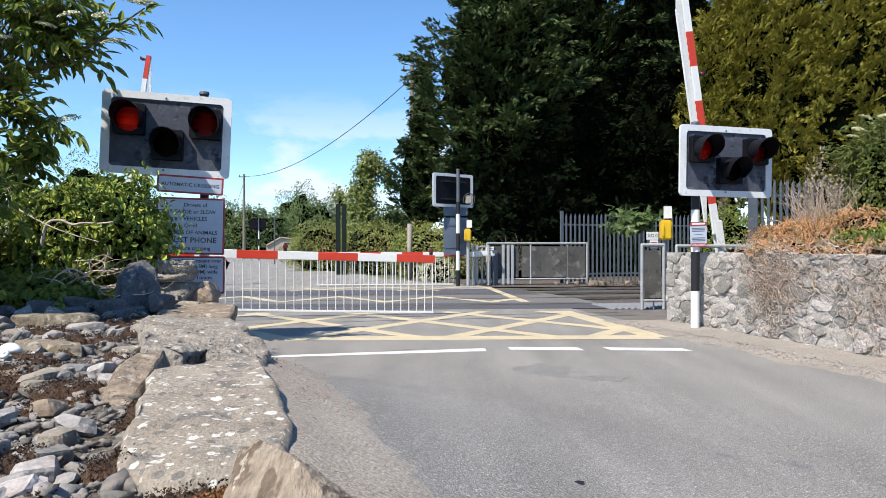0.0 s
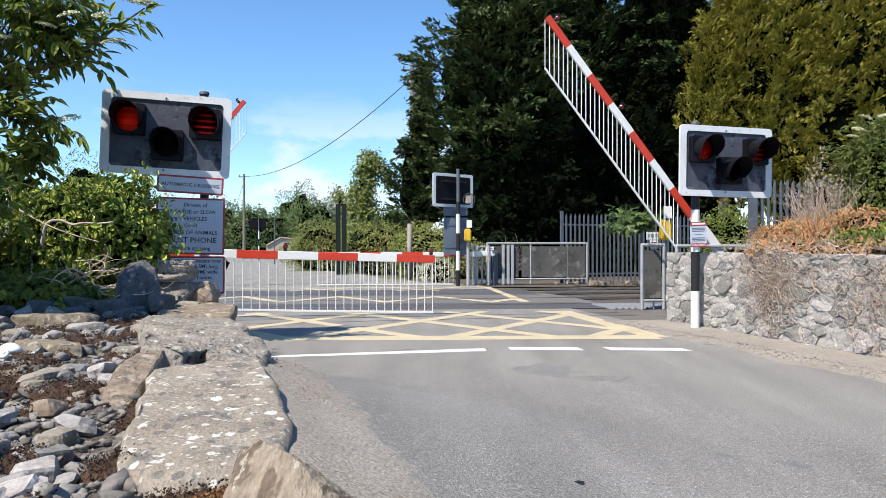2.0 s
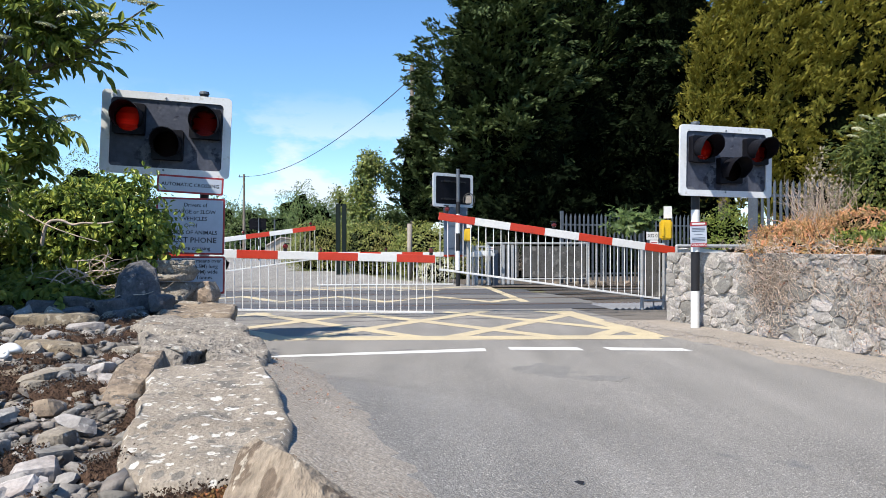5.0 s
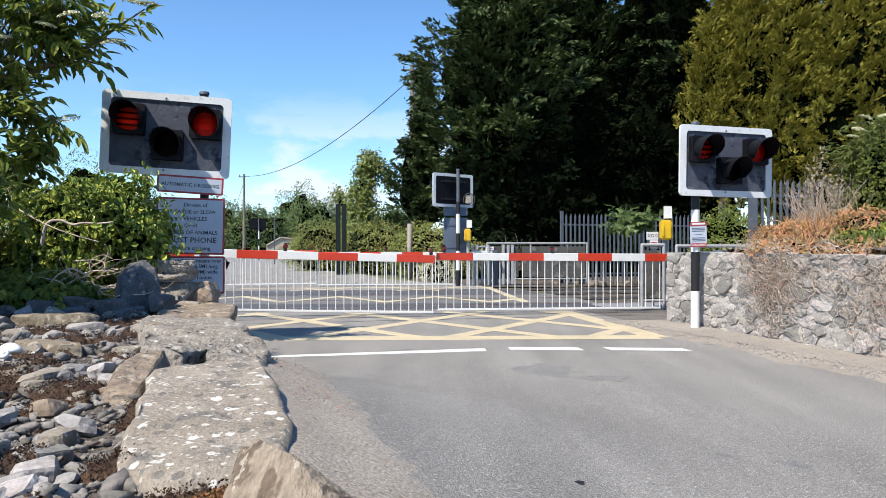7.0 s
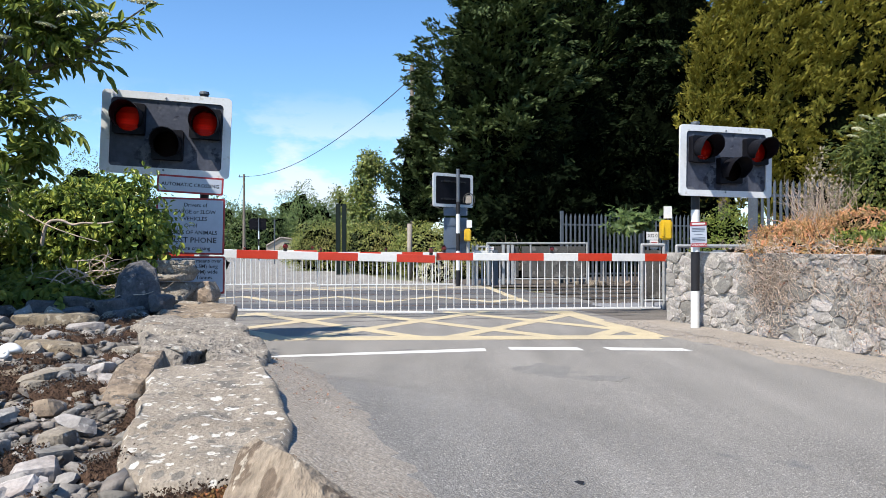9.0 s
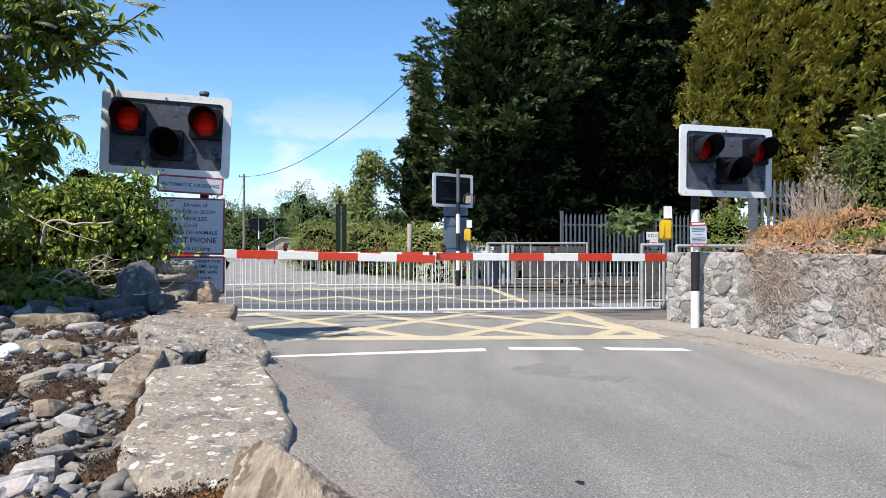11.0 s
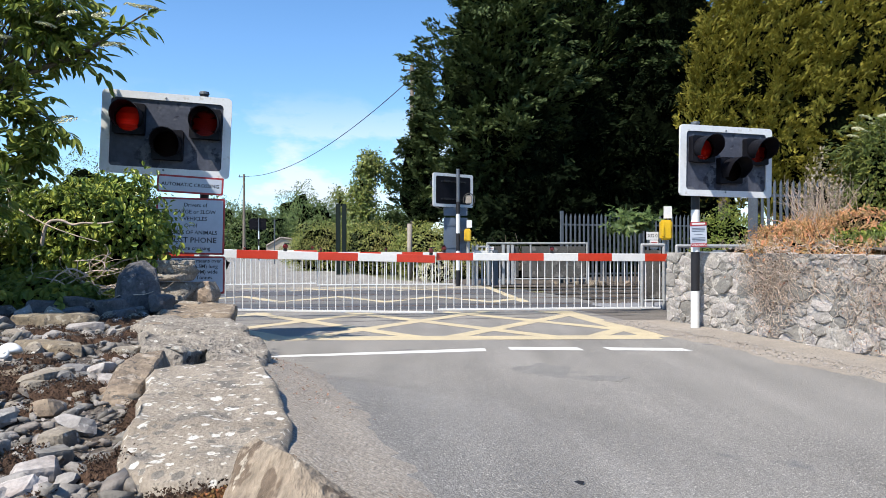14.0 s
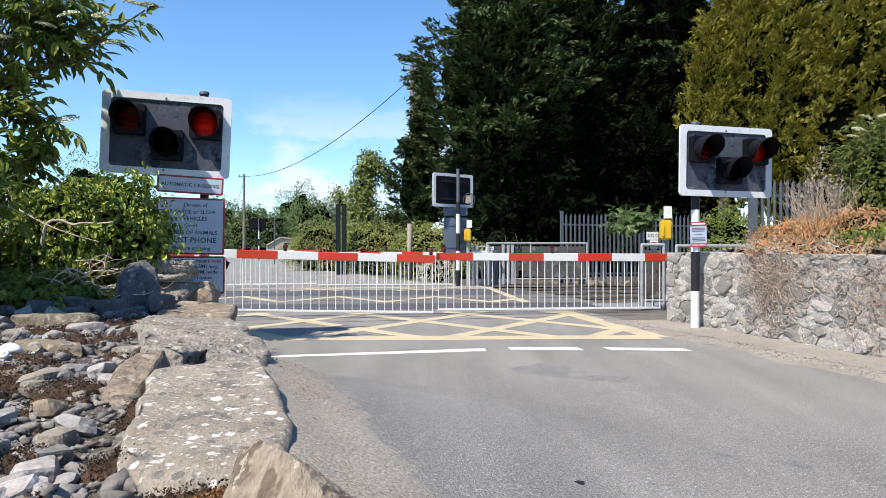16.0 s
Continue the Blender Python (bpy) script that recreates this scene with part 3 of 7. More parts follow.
def chunk(seed, pts, rough=0.012, cuts=8):
    """A broken block: the hull of its corners, its faces roughened and its edges slightly worn."""
    bm = bmesh.new()
    for p in pts:
        bm.verts.new(p)
    got = bmesh.ops.convex_hull(bm, input=bm.verts)
    bmesh.ops.delete(bm, geom=[g for g in got["geom_interior"] if isinstance(g, bmesh.types.BMVert)], context="VERTS")
    bmesh.ops.triangulate(bm, faces=bm.faces)
    bmesh.ops.subdivide_edges(bm, edges=bm.edges[:], cuts=cuts, use_grid_fill=True)
    bmesh.ops.smooth_vert(bm, verts=bm.verts, factor=0.5, use_axis_x=True, use_axis_y=True, use_axis_z=True)
    f = 0.06 / max(rough, 0.001)
    for v in bm.verts:
        w = v.co * f + Vector((seed * 1.3, seed * 0.7, 0))
        v.co += noise.noise_vector(w) * rough + noise.noise_vector(w * 2.9) * rough * 0.5 + noise.noise_vector(w * 7.1) * rough * 0.22
    return bm


def block_corners(seed, size, lean=0.35):
    """Corners of an uneven block about the origin."""
    rng = random.Random(seed)
    out = []
    for sx_ in (-1, 1):
        for sy_ in (-1, 1):
            for sz_ in (-1, 1):
                k = rng.uniform(0.55, 0.8)
                out.append((sx_ * size[0] * k * rng.uniform(1 - lean, 1), sy_ * size[1] * k * rng.uniform(1 - lean, 1), sz_ * size[2] * k * rng.uniform(0.75, 1)))
    for _ in range(4):
        a = rng.uniform(0, 6.28)
        out.append((size[0] * 0.85 * math.cos(a), size[1] * 0.85 * math.sin(a), size[2] * rng.uniform(-0.4, 0.4)))
    return out


def rock_mesh(seed, size, rough=0.18, flatten=1.0, cuts=2, sharp=3):
    """An angular stone: a ball cut by random planes, then roughened."""
    rng = random.Random(seed)
    bm = bmesh.new()
    bmesh.ops.create_icosphere(bm, subdivisions=cuts, radius=1.0)
    planes = []
    for _ in range(sharp + 5):
        d = Vector((rng.gauss(0, 1), rng.gauss(0, 1), rng.gauss(0, 0.7))).normalized()
        planes.append((d, rng.uniform(0.45, 0.8)))
    off = Vector((rng.uniform(0, 90), rng.uniform(0, 90), rng.uniform(0, 90)))
    for v in bm.verts:
        for d, h in planes:
            o = v.co.dot(d) - h
            if o > 0:
                v.co -= d * o
        v.co *= 1 + rough * (noise.noise(v.co * 1.7 + off) + 0.5 * noise.noise(v.co * 4.3 + off))
    for v in bm.verts:
        v.co = Vector((v.co.x * size[0] * 0.75, v.co.y * size[1] * 0.75, v.co.z * size[2] * 0.75 * flatten))
    return bm


# leaf shapes: (vertices, triangles), along +x with the blade in x and y
def blade(n_side, width, length=1.0, curl=0.15):
    """A pointed oval leaf folded at its midrib."""
    v, f = [(0, 0, 0)], []
    for i in range(1, n_side + 1):
        s = i / (n_side + 1)
        w = width * math.sin(math.pi * s ** 0.8) ** 0.8 / 2
        z = -curl * s * s
        v += [(s * length, w, z + 0.25 * w), (s * length, -w, z + 0.25 * w), (s * length, 0, z)]
    v.append((length, 0, -curl))
    e = len(v) - 1
    for side in (0, 1):
        f.append((0, 1 + side, 3))
        for i in range(n_side - 1):
            a = 1 + 3 * i
            f += [(a + side, a + 3 + side, a + 5), (a + side, a + 5, a + 2)]
        a = 1 + 3 * (n_side - 1)
        f.append((a + side, e, a + 2))
    return np.array(v), np.array(f)


def spray(seed, twigs=8, droop=0.2, thin=0.09):
    """A feathery flat spray of a cypress: narrow tapered leaflets along a drooping stem."""
    rng = random.Random(seed)
    v, f = [], []

    def sliver(p, q, w):
        side = (q - p).cross(Vector((0, 0, 1))).normalized() * w
        i = len(v)
        v.extend([tuple(p + side), tuple(q), tuple(p - side)])
        f.append((i, i + 1, i + 2))
    sliver(Vector((0, 0, 0)), Vector((1.0, 0, -droop)), thin)
    for i in range(twigs):
        t = 0.02 + 0.8 * i / twigs
        p = Vector((t, 0, -droop * t))
        side = 1 if i % 2 else -1
        ln = (1 - t * 0.6) * rng.uniform(0.42, 0.66)
        sliver(p, p + Vector((ln * rng.uniform(0.65, 0.95), side * ln * rng.uniform(0.35, 0.75), ln * rng.uniform(-0.3, 0.2))), thin * rng.uniform(0.75, 1.15))
    return np.array(v), np.array(f)


def leaves(name, shape, where, toward, size, mats, parent, rng, spin=1.0, label="", normal=None):
    """One mesh of many copies of a leaf shape; toward gives each one's direction, normal its upper side, spin how freely it rolls."""
    v, f = shape
    c, d = np.asarray(where, float), np.asarray(toward, float)
    k = len(c)
    d = d / np.maximum(np.linalg.norm(d, axis=1, keepdims=True), 1e-6)
    up = (np.tile((0.0, 0.0, 1.0), (k, 1)) if normal is None else np.asarray(normal, float)) + rng.normal(0, spin, (k, 3))
    y = np.cross(up, d)
    y /= np.maximum(np.linalg.norm(y, axis=1, keepdims=True), 1e-6)
    z = np.cross(d, y)
    s = np.asarray(size, float).reshape(-1, 1, 1) * np.ones((k, 1, 1))
    pts = c[:, None, :] + s * (v[None, :, 0:1] * d[:, None, :] + v[None, :, 1:2] * y[:, None, :] + v[None, :, 2:3] * z[:, None, :])
    tri = f[None, :, :] + (np.arange(k) * len(v))[:, None, None]
    return raw(name, pts.reshape(-1, 3), tri.reshape(-1, 3), mats, parent, label)


def lump(p, freq, seed):
    return noise.noise(Vector((p[0] * freq + seed, p[1] * freq + seed * 0.7, p[2] * freq - seed)))


# ---------------------------------------------------------------- ground, road, railway
PHI = radians(10)
AX, AL = Vector((math.cos(PHI), math.sin(PHI), 0)), Vector((-math.sin(PHI), math.cos(PHI), 0))


def wall_left(y):
    return 0.24 - 0.36 * y


def wall_right(y):
    return 3.34 + 0.277 * (10.36 - y)


def shoulder_z(s, y):
    """Height of the road's edge at a distance s from the left wall: it rises gently to the wall nearby."""
    k = min(1.0, max(0.0, (6.9 - y) / 3.8))
    k = k * k * (3 - 2 * k)
    return 0.615 * k * max(0.0, 1 - max(0.0, s) / 3.6) ** 2


def line_on_road(name, a, b, w, mats, parent, z=0.006):
    a, b = Vector((*a, 0)), Vector((*b, 0))
    s = Vector((-(b - a).y, (b - a).x, 0)).normalized() * w / 2
    return flat(name, [(p.x, p.y) for p in (a - s, b - s, b + s, a + s)], z, mats, parent, step=0.12, ragged=0.012)


def strip(name, left_, right_, y0, y1, z, mats, label, category, ragged, cols=7):
    """A long strip of ground between two edges, the first one ragged."""
    v, f, rows = [], [], int((y1 - y0) / 0.07)
    for j in range(rows):
        y = y0 + (y1 - y0) * j / (rows - 1)
        e0 = left_(y) + ragged * noise.noise(Vector((y * 1.1, z * 99, 2))) + 0.5 * ragged * noise.noise(Vector((y * 5, z * 99, 7))) + 0.3 * ragged * noise.noise(Vector((y * 17, z * 99, 9)))
        e1 = right_(y)
        for i in range(cols):
            s = i / (cols - 1)
            v.append((e0 + (e1 - e0) * s, y, z + 0.02 * s + (0.006 * noise.noise(Vector((s * 5, y * 6, 5))) if i else -0.003)))
    for j in range(rows - 1):
        for i in range(cols - 1):
            a = j * cols + i
            f += [(a, a + 1, a + cols + 1), (a, a + cols + 1, a + cols)]
    return tagged(raw(name, v, f, mats, smooth=True), label, category, kind="structure")


def build_ground():
    g = flat("ground", [(-1500, -600), (1500, -600), (1500, 2500), (-1500, 2500)], -0.06, "grass_ground")
    tagged(g, "rough grassy ground reaching the horizon", "ground", kind="structure")
    right = [(wall_right(y) - 0.55, y) for y in (-14, 0, 4, 7, 9.3)] + [(2.75, 10.6), (2.35, 12.5), (2.0, 15), (1.5, 18), (1.1, 20), (0.1, 21.4), (-1.8, 23.7), (-5.0, 34), (-8.9, 49), (-16.6, 76), (-40, 130)]
    left = [(-60, 132), (-25, 78), (-15, 49), (-10.6, 34), (-8.2, 25), (-6.4, 19), (-5.2, 14), (-3.9, 10), (-3.1, 8.6), (-1.9, 5.2), (0.0, 0.0), (4.5, -14)]
    r = flat("road", right + left, 0.0, "asphalt", step=0.35, ragged=0.05)
    tagged(r, "sun-bleached grey asphalt road over a level crossing", "road", kind="structure")
    strip("verge", lambda y: wall_right(y) - 0.98, lambda y: wall_right(y) + 0.3, -14, 10.5, 0.004, "verge", "dusty gravel verge beside the stone wall", "verge", 0.16)
    strip("pavement", lambda y: wall_right(y) - 0.66, lambda y: wall_right(y) + 0.25, -14, 9.9, 0.016, "concrete", "worn concrete footing strip along the wall", "pavement", 0.12)
    yd = flat("verge", [(2.3, 10.2), (2.2, 13.1), (3.0, 13.3), (9.0, 14.3), (9.5, 10.2)], -0.008, "yard", step=0.3, ragged=0.1)
    tagged(yd, "dark dirty asphalt by the barrier machine", "verge", kind="structure")
    for name, mats, s0, s1, cols, label in (
            ("verge", "verge", -0.15, 0.46, 9, "loose grit and dead leaves banked against the wall foot"), ("road_shoulder", "asphalt", 0.08, 3.65, 31, "sun-bleached asphalt rising gently to the wall")):
        v, f, rows = [], [], 160
        for j in range(rows):
            y = -5 + 13.8 * j / (rows - 1)
            for i in range(cols):
                s = s0 + (s1 - s0) * i / (cols - 1)
                if name == "verge":
                    if i == cols - 1:
                        s += 0.12 * noise.noise(Vector((y * 1.7, 3.3, 0))) + 0.06 * noise.noise(Vector((y * 6, 1.3, 0)))
                    if y < 4.0:
                        s *= 0.7 + 0.075 * max(y, 0.0)
                    if y > 5.5:
                        s *= max(0.5, 1 - 0.25 * (y - 5.5))
                    z = shoulder_z(s, y) + 0.006 + 0.010 * noise.noise(Vector((s * 9, y * 9, 5))) * (i < cols - 1) - 0.007 * (i == cols - 1)
                else:
                    z = shoulder_z(s, y) + (0.001 if i < cols - 1 else -0.004)
                v.append((wall_left(y) + s, y, z))
        for j in range(rows - 1):
            for i in range(cols - 1):
                a = j * cols + i
                f += [(a, a + 1, a + cols + 1), (a, a + cols + 1, a + cols)]
        tagged(raw(name, v, f, mats, smooth=True), label, "verge" if name == "verge" else "road", kind="structure")
    lt = flat("ground", [(0.9, 19.9), (2.6, 19.7), (14, 22.0), (22, 24.0), (22, 36), (-1, 36), (-1.0, 23.5)], -0.02, "earth", step=0.5, ragged=0.1)
    tagged(lt, "dark leaf litter under the cypress trees", "ground", kind="structure")
    sp = flat("tar_patch", [(0.475 + 0.019 * math.cos(a) * (1 + 0.2 * math.sin(3 * a)), 2.42 + 0.02 * math.sin(a)) for a in np.linspace(0, 6.1, 12)], shoulder_z(1.106, 2.42) + 0.004, "black")
    tagged(sp, "small black tar spot on the road", "road marking", kind="structure")
    for x, y, rx, ry in ((0.80, 2.68, 0.016, 0.012), (0.62, 2.95, 0.012, 0.01), (0.92, 6.25, 0.26, 0.36), (1.35, 5.9, 0.24, 0.14)):
        st = flat("tar_patch", [(x + rx * math.cos(a) * (1 + 0.25 * math.sin(3 * a + y)), y + ry * math.sin(a) * (1 + 0.2 * math.sin(5 * a))) for a in np.linspace(0, 6.1, 18)], shoulder_z(x - wall_left(y), y) + 0.0035, "stain", step=0.03, ragged=0.25 * min(rx, ry))
        tagged(st, "faint dark oil stain on the road", "road marking", kind="structure")
    for a, b in (((-3.3, 9.95), (3.2, 11.45)), ((-3.6, 10.45), (3.0, 11.9))):
        tagged(line_on_road("tar_seam", a, b, 0.05, "deck", None, 0.0022), "dark sealed joint across the road", "road marking", kind="structure")
    d = flat("crossing_deck", [(-6.4, 11.4), (2.6, 12.9), (3.15, 13.3), (3.0, 14.6), (2.6, 16.4), (1.6, 17.8), (-7, 16.2)], 0.0016, "deck_worn", step=0.3, ragged=0.02)
    tagged(d, "grey worn asphalt deck between the rails", "crossing deck", kind="structure")
    for y0, y1, x1 in ((12.4, 13.75, 3.0), (16.0, 18.0, 2.3)):
        d = flat("crossing_deck", [(-6.6, y0 - 0.5), (x1, y0 + 0.25), (x1 - 0.2, y1 + 0.25), (-6.9, y1 - 0.5)], 0.0024, "deck", step=0.3, ragged=0.015)
        tagged(d, "dark rubbery panels laid along the rails", "crossing deck", kind="structure")
    bd = flat("track_bed", [(2.9, 13.2), (40, 19.6), (40, 26.5), (2.6, 19.9)], -0.05, "ballast", step=0.5, ragged=0.1)
    tagged(bd, "brown stone ballast beside the crossing", "track bed", kind="structure")
    bl = flat("track_bed", [(-6.2, 11.6), (-6.9, 18.2), (-45, 11.5), (-45, 5)], -0.03, "ballast", step=0.5, ragged=0.1)
    tagged(bl, "brown stone ballast beside the crossing", "track bed", kind="structure")


def rail(offset):
    """One running rail right across, level with the deck, with its head, web and foot."""
    bm = bmesh.new()
    t = pose(0, 0, 0, 0, 0, 10)
    o = Vector((3.2, offset, 0))
    box(bm, o + Vector((0, 0, -0.015)), (90, 0.07, 0.04), t, slot=1)
    box(bm, o + Vector((0, 0, -0.09)), (90, 0.018, 0.12), t)
    box(bm, o + Vector((0, 0, -0.16)), (90, 0.14, 0.02), t)
    box(bm, o + AL * 0.075 + Vector((0, 0, -0.012)), (90, 0.05, 0.038), t)
    ob = part("rail", bm, ["rust", "rail_top"])
    tagged(ob, "steel railway rail set level with the road", "rail", group="rails of the crossing")


def build_markings():
    e = thing("stop_line", "white painted broken stop line across the road", "road marking", kind="structure")
    for k, pts in enumerate(([(-1.78, 7.0), (0.47, 7.44), (0.46, 7.66), (-1.72, 7.14)], [(0.74, 7.54), (1.53, 7.50), (1.50, 7.73), (0.72, 7.74)], [(1.81, 7.50), (2.68, 7.46), (2.62, 7.66), (1.77, 7.72)])):
        flat("dash", pts, 0.003, "white_line", e, step=0.1, ragged=0.012)
    e = thing("yellow_box", "faded yellow box junction hatching over the crossing", "road marking", kind="structure")
    A, B, C, D_ = (-2.35, 8.45), (2.66, 8.6), (1.2, 19.4), (-5.4, 18.6)
    for k, (a, b, w) in enumerate(((A, B, 0.36), (B, (2.05, 12.1), 0.33), ((1.66, 14.1), C, 0.2), (C, D_, 0.2))):
        line_on_road("border_stripe", a, b, w, "yellow_line", e, 0.0030 + 0.0001 * k)

    # lattices of diagonals, cut off at the box's edges
    def clip(p, d, quad):
        lo, hi = -50.0, 50.0
        for a, b in zip(quad, quad[1:] + quad[:1]):
            inward = Vector((-(b - a).y, (b - a).x))
            num, den = (p - a).dot(inward), d.dot(inward)
            if abs(den) < 1e-9:
                continue
            s_ = -num / den
            lo, hi = (max(lo, s_), hi) if den > 0 else (lo, min(hi, s_))
        return (p + d * lo, p + d * hi) if hi - lo > 0.25 else None
    k = 0
    for quad, o, gap, dirs, w in (
            ([(-3.6, 8.45), B, (2.05, 12.1), (-4.6, 11.6)], (0.66, 9.4), 1.74, ((0.74, 1.07), (-1.0, 1.07)), 0.23),
            ([(-5.2, 13.98), (1.68, 13.98), (1.55, 15.62), (-5.4, 15.62)], (-1.17, 14.1), 2.15, ((0.95, 1.4), (-1.1, 1.4)), 0.24),
            ([(-5.3, 17.5), (1.3, 17.8), C, D_], (-0.6, 18.2), 2.6, ((1.3, 1.2), (-1.3, 1.2)), 0.17)):
        for d in dirs:
            for i in range(-9, 12):
                got = clip(Vector((o[0] + gap * i, o[1])), Vector(d), [Vector(q) for q in quad])
                if got:
                    k += 1
                    line_on_road("hatch_stripe", *got, w, "yellow_line", e, 0.0034 + 0.00004 * k)


build_ground()
for off in (13.75, 15.35, 17.0, 18.6):
    rail(off)
build_markings()


# ---------------------------------------------------------------- signals
PERIOD = 0.8155


def signal(label, at, board_at, board_turn, pole_off, pole_top, bands, phases=True, group="crossing signals", beam="lit", border="board_white"):
    """A wig-wag signal: banded pole, bordered board, two red lamps and an amber one under hoods.
    at: the pole's foot; board_at: the board's centre from there; board_turn: its pose. Returns the thing and its two flashers."""
    e = thing("crossing_signal", label, "traffic signal", at, group)
    bm = bmesh.new()
    z0 = 0.0
    for z1, slot in bands:
        tube(bm, (0, 0, z0), (0, 0, z1), 0.057, n=20, slot=slot)
        z0 = z1
    tube(bm, (0, 0, z0), (0, 0, pole_top), 0.05, n=16, slot=2)
    part("pole", bm, ["white", "black", "black" if phases else "galv_dull"], e)
    bm = bmesh.new()
    tube(bm, (0, 0, pole_top), (0, 0, pole_top + 0.03), 0.06, 0.055, n=16)
    part("pole_cap", bm, "galv_dull", e)
    head = Matrix.Translation(board_at) @ board_turn
    bm = bmesh.new()
    plate(bm, 1.42, 0.95, 0.035, 0.05, hole=(1.235, 0.785, 0.045))
    bd = part("board_border", bm, border, e, "white painted border" if border == "board_white" else "")
    bd.matrix_basis = head
    bm = bmesh.new()
    plate(bm, 1.30, 0.85, 0.012, 0.05, y=0.02)
    bo = part("backboard", bm, "board_dark" if phases else "hood", e, "scuffed blue-black board")
    bo.matrix_basis = head
    for z in (0.25, -0.25):
        bm = bmesh.new()
        box(bm, (0, 0.05, z), (0.9, 0.03, 0.04), bevel=0.004)
        box(bm, (pole_off, 0.08, z), (0.16, 0.09, 0.05), bevel=0.006)
        br = part("bracket", bm, "black", e)
        br.matrix_basis = head
    for x, z in ((-0.52, 0.34), (0.52, 0.34), (-0.02, 0.415), (-0.02, -0.415)):
        bm = bmesh.new()
        tube(bm, (x, 0.0, z), (x, -0.012, z), 0.012, n=8)
        o = part("bolt", bm, "galv_dull", e)
        o.matrix_basis = head
    flashers = []
    for i, (x, z, lens) in enumerate(((-0.405, 0.145, "red_lens"), (0.425, 0.145, "red_lens"), (0.02, -0.125, "amber_lens"))):
        bm = bmesh.new()
        plate(bm, 0.34, 0.35, 0.10, 0.02, y=-0.08, hole=(0.295, 0.295, 0.147))
        ho = part("lamp_housing", bm, "hood", e)
        ho.matrix_basis = head @ Matrix.Translation((x, 0, z))
        # open hood: most of a tube, longer above than below
        bm = bmesh.new()
        k, ring = 28, []
        for j in range(k + 1):
            a = radians(-40 + 260 * j / k)
            ln = 0.29 * (0.72 + 0.28 * math.sin(a)) if 0 < a < math.pi else 0.29 * 0.72 * (1 - 0.5 * min(1.0, abs(math.sin(a)) / 0.64))
            ca, sa = math.cos(a), math.sin(a)
            ring.append([bm.verts.new((r * ca, y, r * sa)) for r, y in ((0.16, -0.075), (0.16, -0.075 - ln), (0.153, -0.075 - ln), (0.153, -0.075))])
        for p, q in zip(ring, ring[1:]):
            for s in range(4):
                bm.faces.new((p[s], p[(s + 1) % 4], q[(s + 1) % 4], q[s]))
        for end in (ring[0], ring[-1]):
            bm.faces.new(end)
        bmesh.ops.recalc_face_normals(bm, faces=bm.faces)
        part("hood", bm, "hood", ho)
        bm = bmesh.new()
        tube(bm, (0, 0.015, 0), (0, 0.003, 0), 0.148, n=32, slot=0)
        part("lamp_pan", bm, "hood", ho)
        bm = bmesh.new()
        rings = [[bm.verts.new((0.145 * s * math.cos(t), -0.075 - 0.03 * (1 - s * s), 0.145 * s * math.sin(t))) for t in np.linspace(0, 2 * math.pi, 33)[:-1]] for s in (1.0, 0.75, 0.5, 0.25)]
        top = bm.verts.new((0, -0.105, 0))
        for a, b in zip(rings, rings[1:]):
            for j in range(32):
                bm.faces.new((a[j], a[(j + 1) % 32], b[(j + 1) % 32], b[j]))
        for j in range(32):
            bm.faces.new((rings[-1][j], rings[-1][(j + 1) % 32], top))
        part("lens", bm, lens, ho, "ribbed red lens" if i < 2 else "dark amber lens", smooth=True)
        if i < 2 and phases:
            # a made-up flasher behind the lens stands in for the blinking filament: louvres, bright on one side and
            # dull on the other, turning over
            group_ = []
            for q in range(4):
                zc = -0.102 + 0.068 * q
                zs_ = np.linspace(-0.0335, 0.0335, 7)
                ws_ = [math.sqrt(max(1e-5, 0.141 ** 2 - (zc + v_) ** 2)) for v_ in zs_]
                rim = [(w_, v_) for w_, v_ in zip(ws_, zs_)] + [(-w_, v_) for w_, v_ in zip(ws_[::-1], zs_[::-1])]
                bm = bmesh.new()
                va, vb = [bm.verts.new((px, -0.002, pz)) for px, pz in rim], [bm.verts.new((px, 0.002, pz)) for px, pz in rim]
                fa, fb = bm.faces.new(va), bm.faces.new(vb[::-1])
                fb.material_index = 1
                for j in range(len(rim)):
                    bm.faces.new((va[j], vb[j], vb[(j + 1) % len(rim)], va[(j + 1) % len(rim)])).material_index = 1
                bmesh.ops.recalc_face_normals(bm, faces=bm.faces)
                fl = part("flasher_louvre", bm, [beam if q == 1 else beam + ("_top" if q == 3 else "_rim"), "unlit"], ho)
                fl.matrix_basis = pose(0, -0.036, zc)
                group_.append((fl, zc))
            flashers.append(group_)
        if i == 2 or not phases:
            bm = bmesh.new()
            tube(bm, (0, -0.036, 0), (0, -0.039, 0), 0.14, n=32)
            part("reflector", bm, "unlit", ho)
    return e, flashers


def info_sign(name, label, w, h, lines, at, parts_above=None, category="sign", border=0.022):
    """A white plate with a red border and black words."""
    e = thing(name, label, category, at, group="crossing signs")
    bm = bmesh.new()
    plate(bm, w, h, 0.006, 0.02)
    part("border", bm, "sign_red", e, "red border")
    bm = bmesh.new()
    plate(bm, w - 2 * border, h - 2 * border, 0.004, 0.012, y=-0.002)
    part("face", bm, "sign_white", e)
    for text, size, x, z, align in lines:
        lettering(text, size, (x, -0.003, z), e, align=align)
    bm = bmesh.new()
    for z in (h * 0.28, -h * 0.28):
        box(bm, (0, 0.022, z), (w * 0.9, 0.03, 0.03), bevel=0.003)
    part("back_rail", bm, "galv_dull", e)
    return e


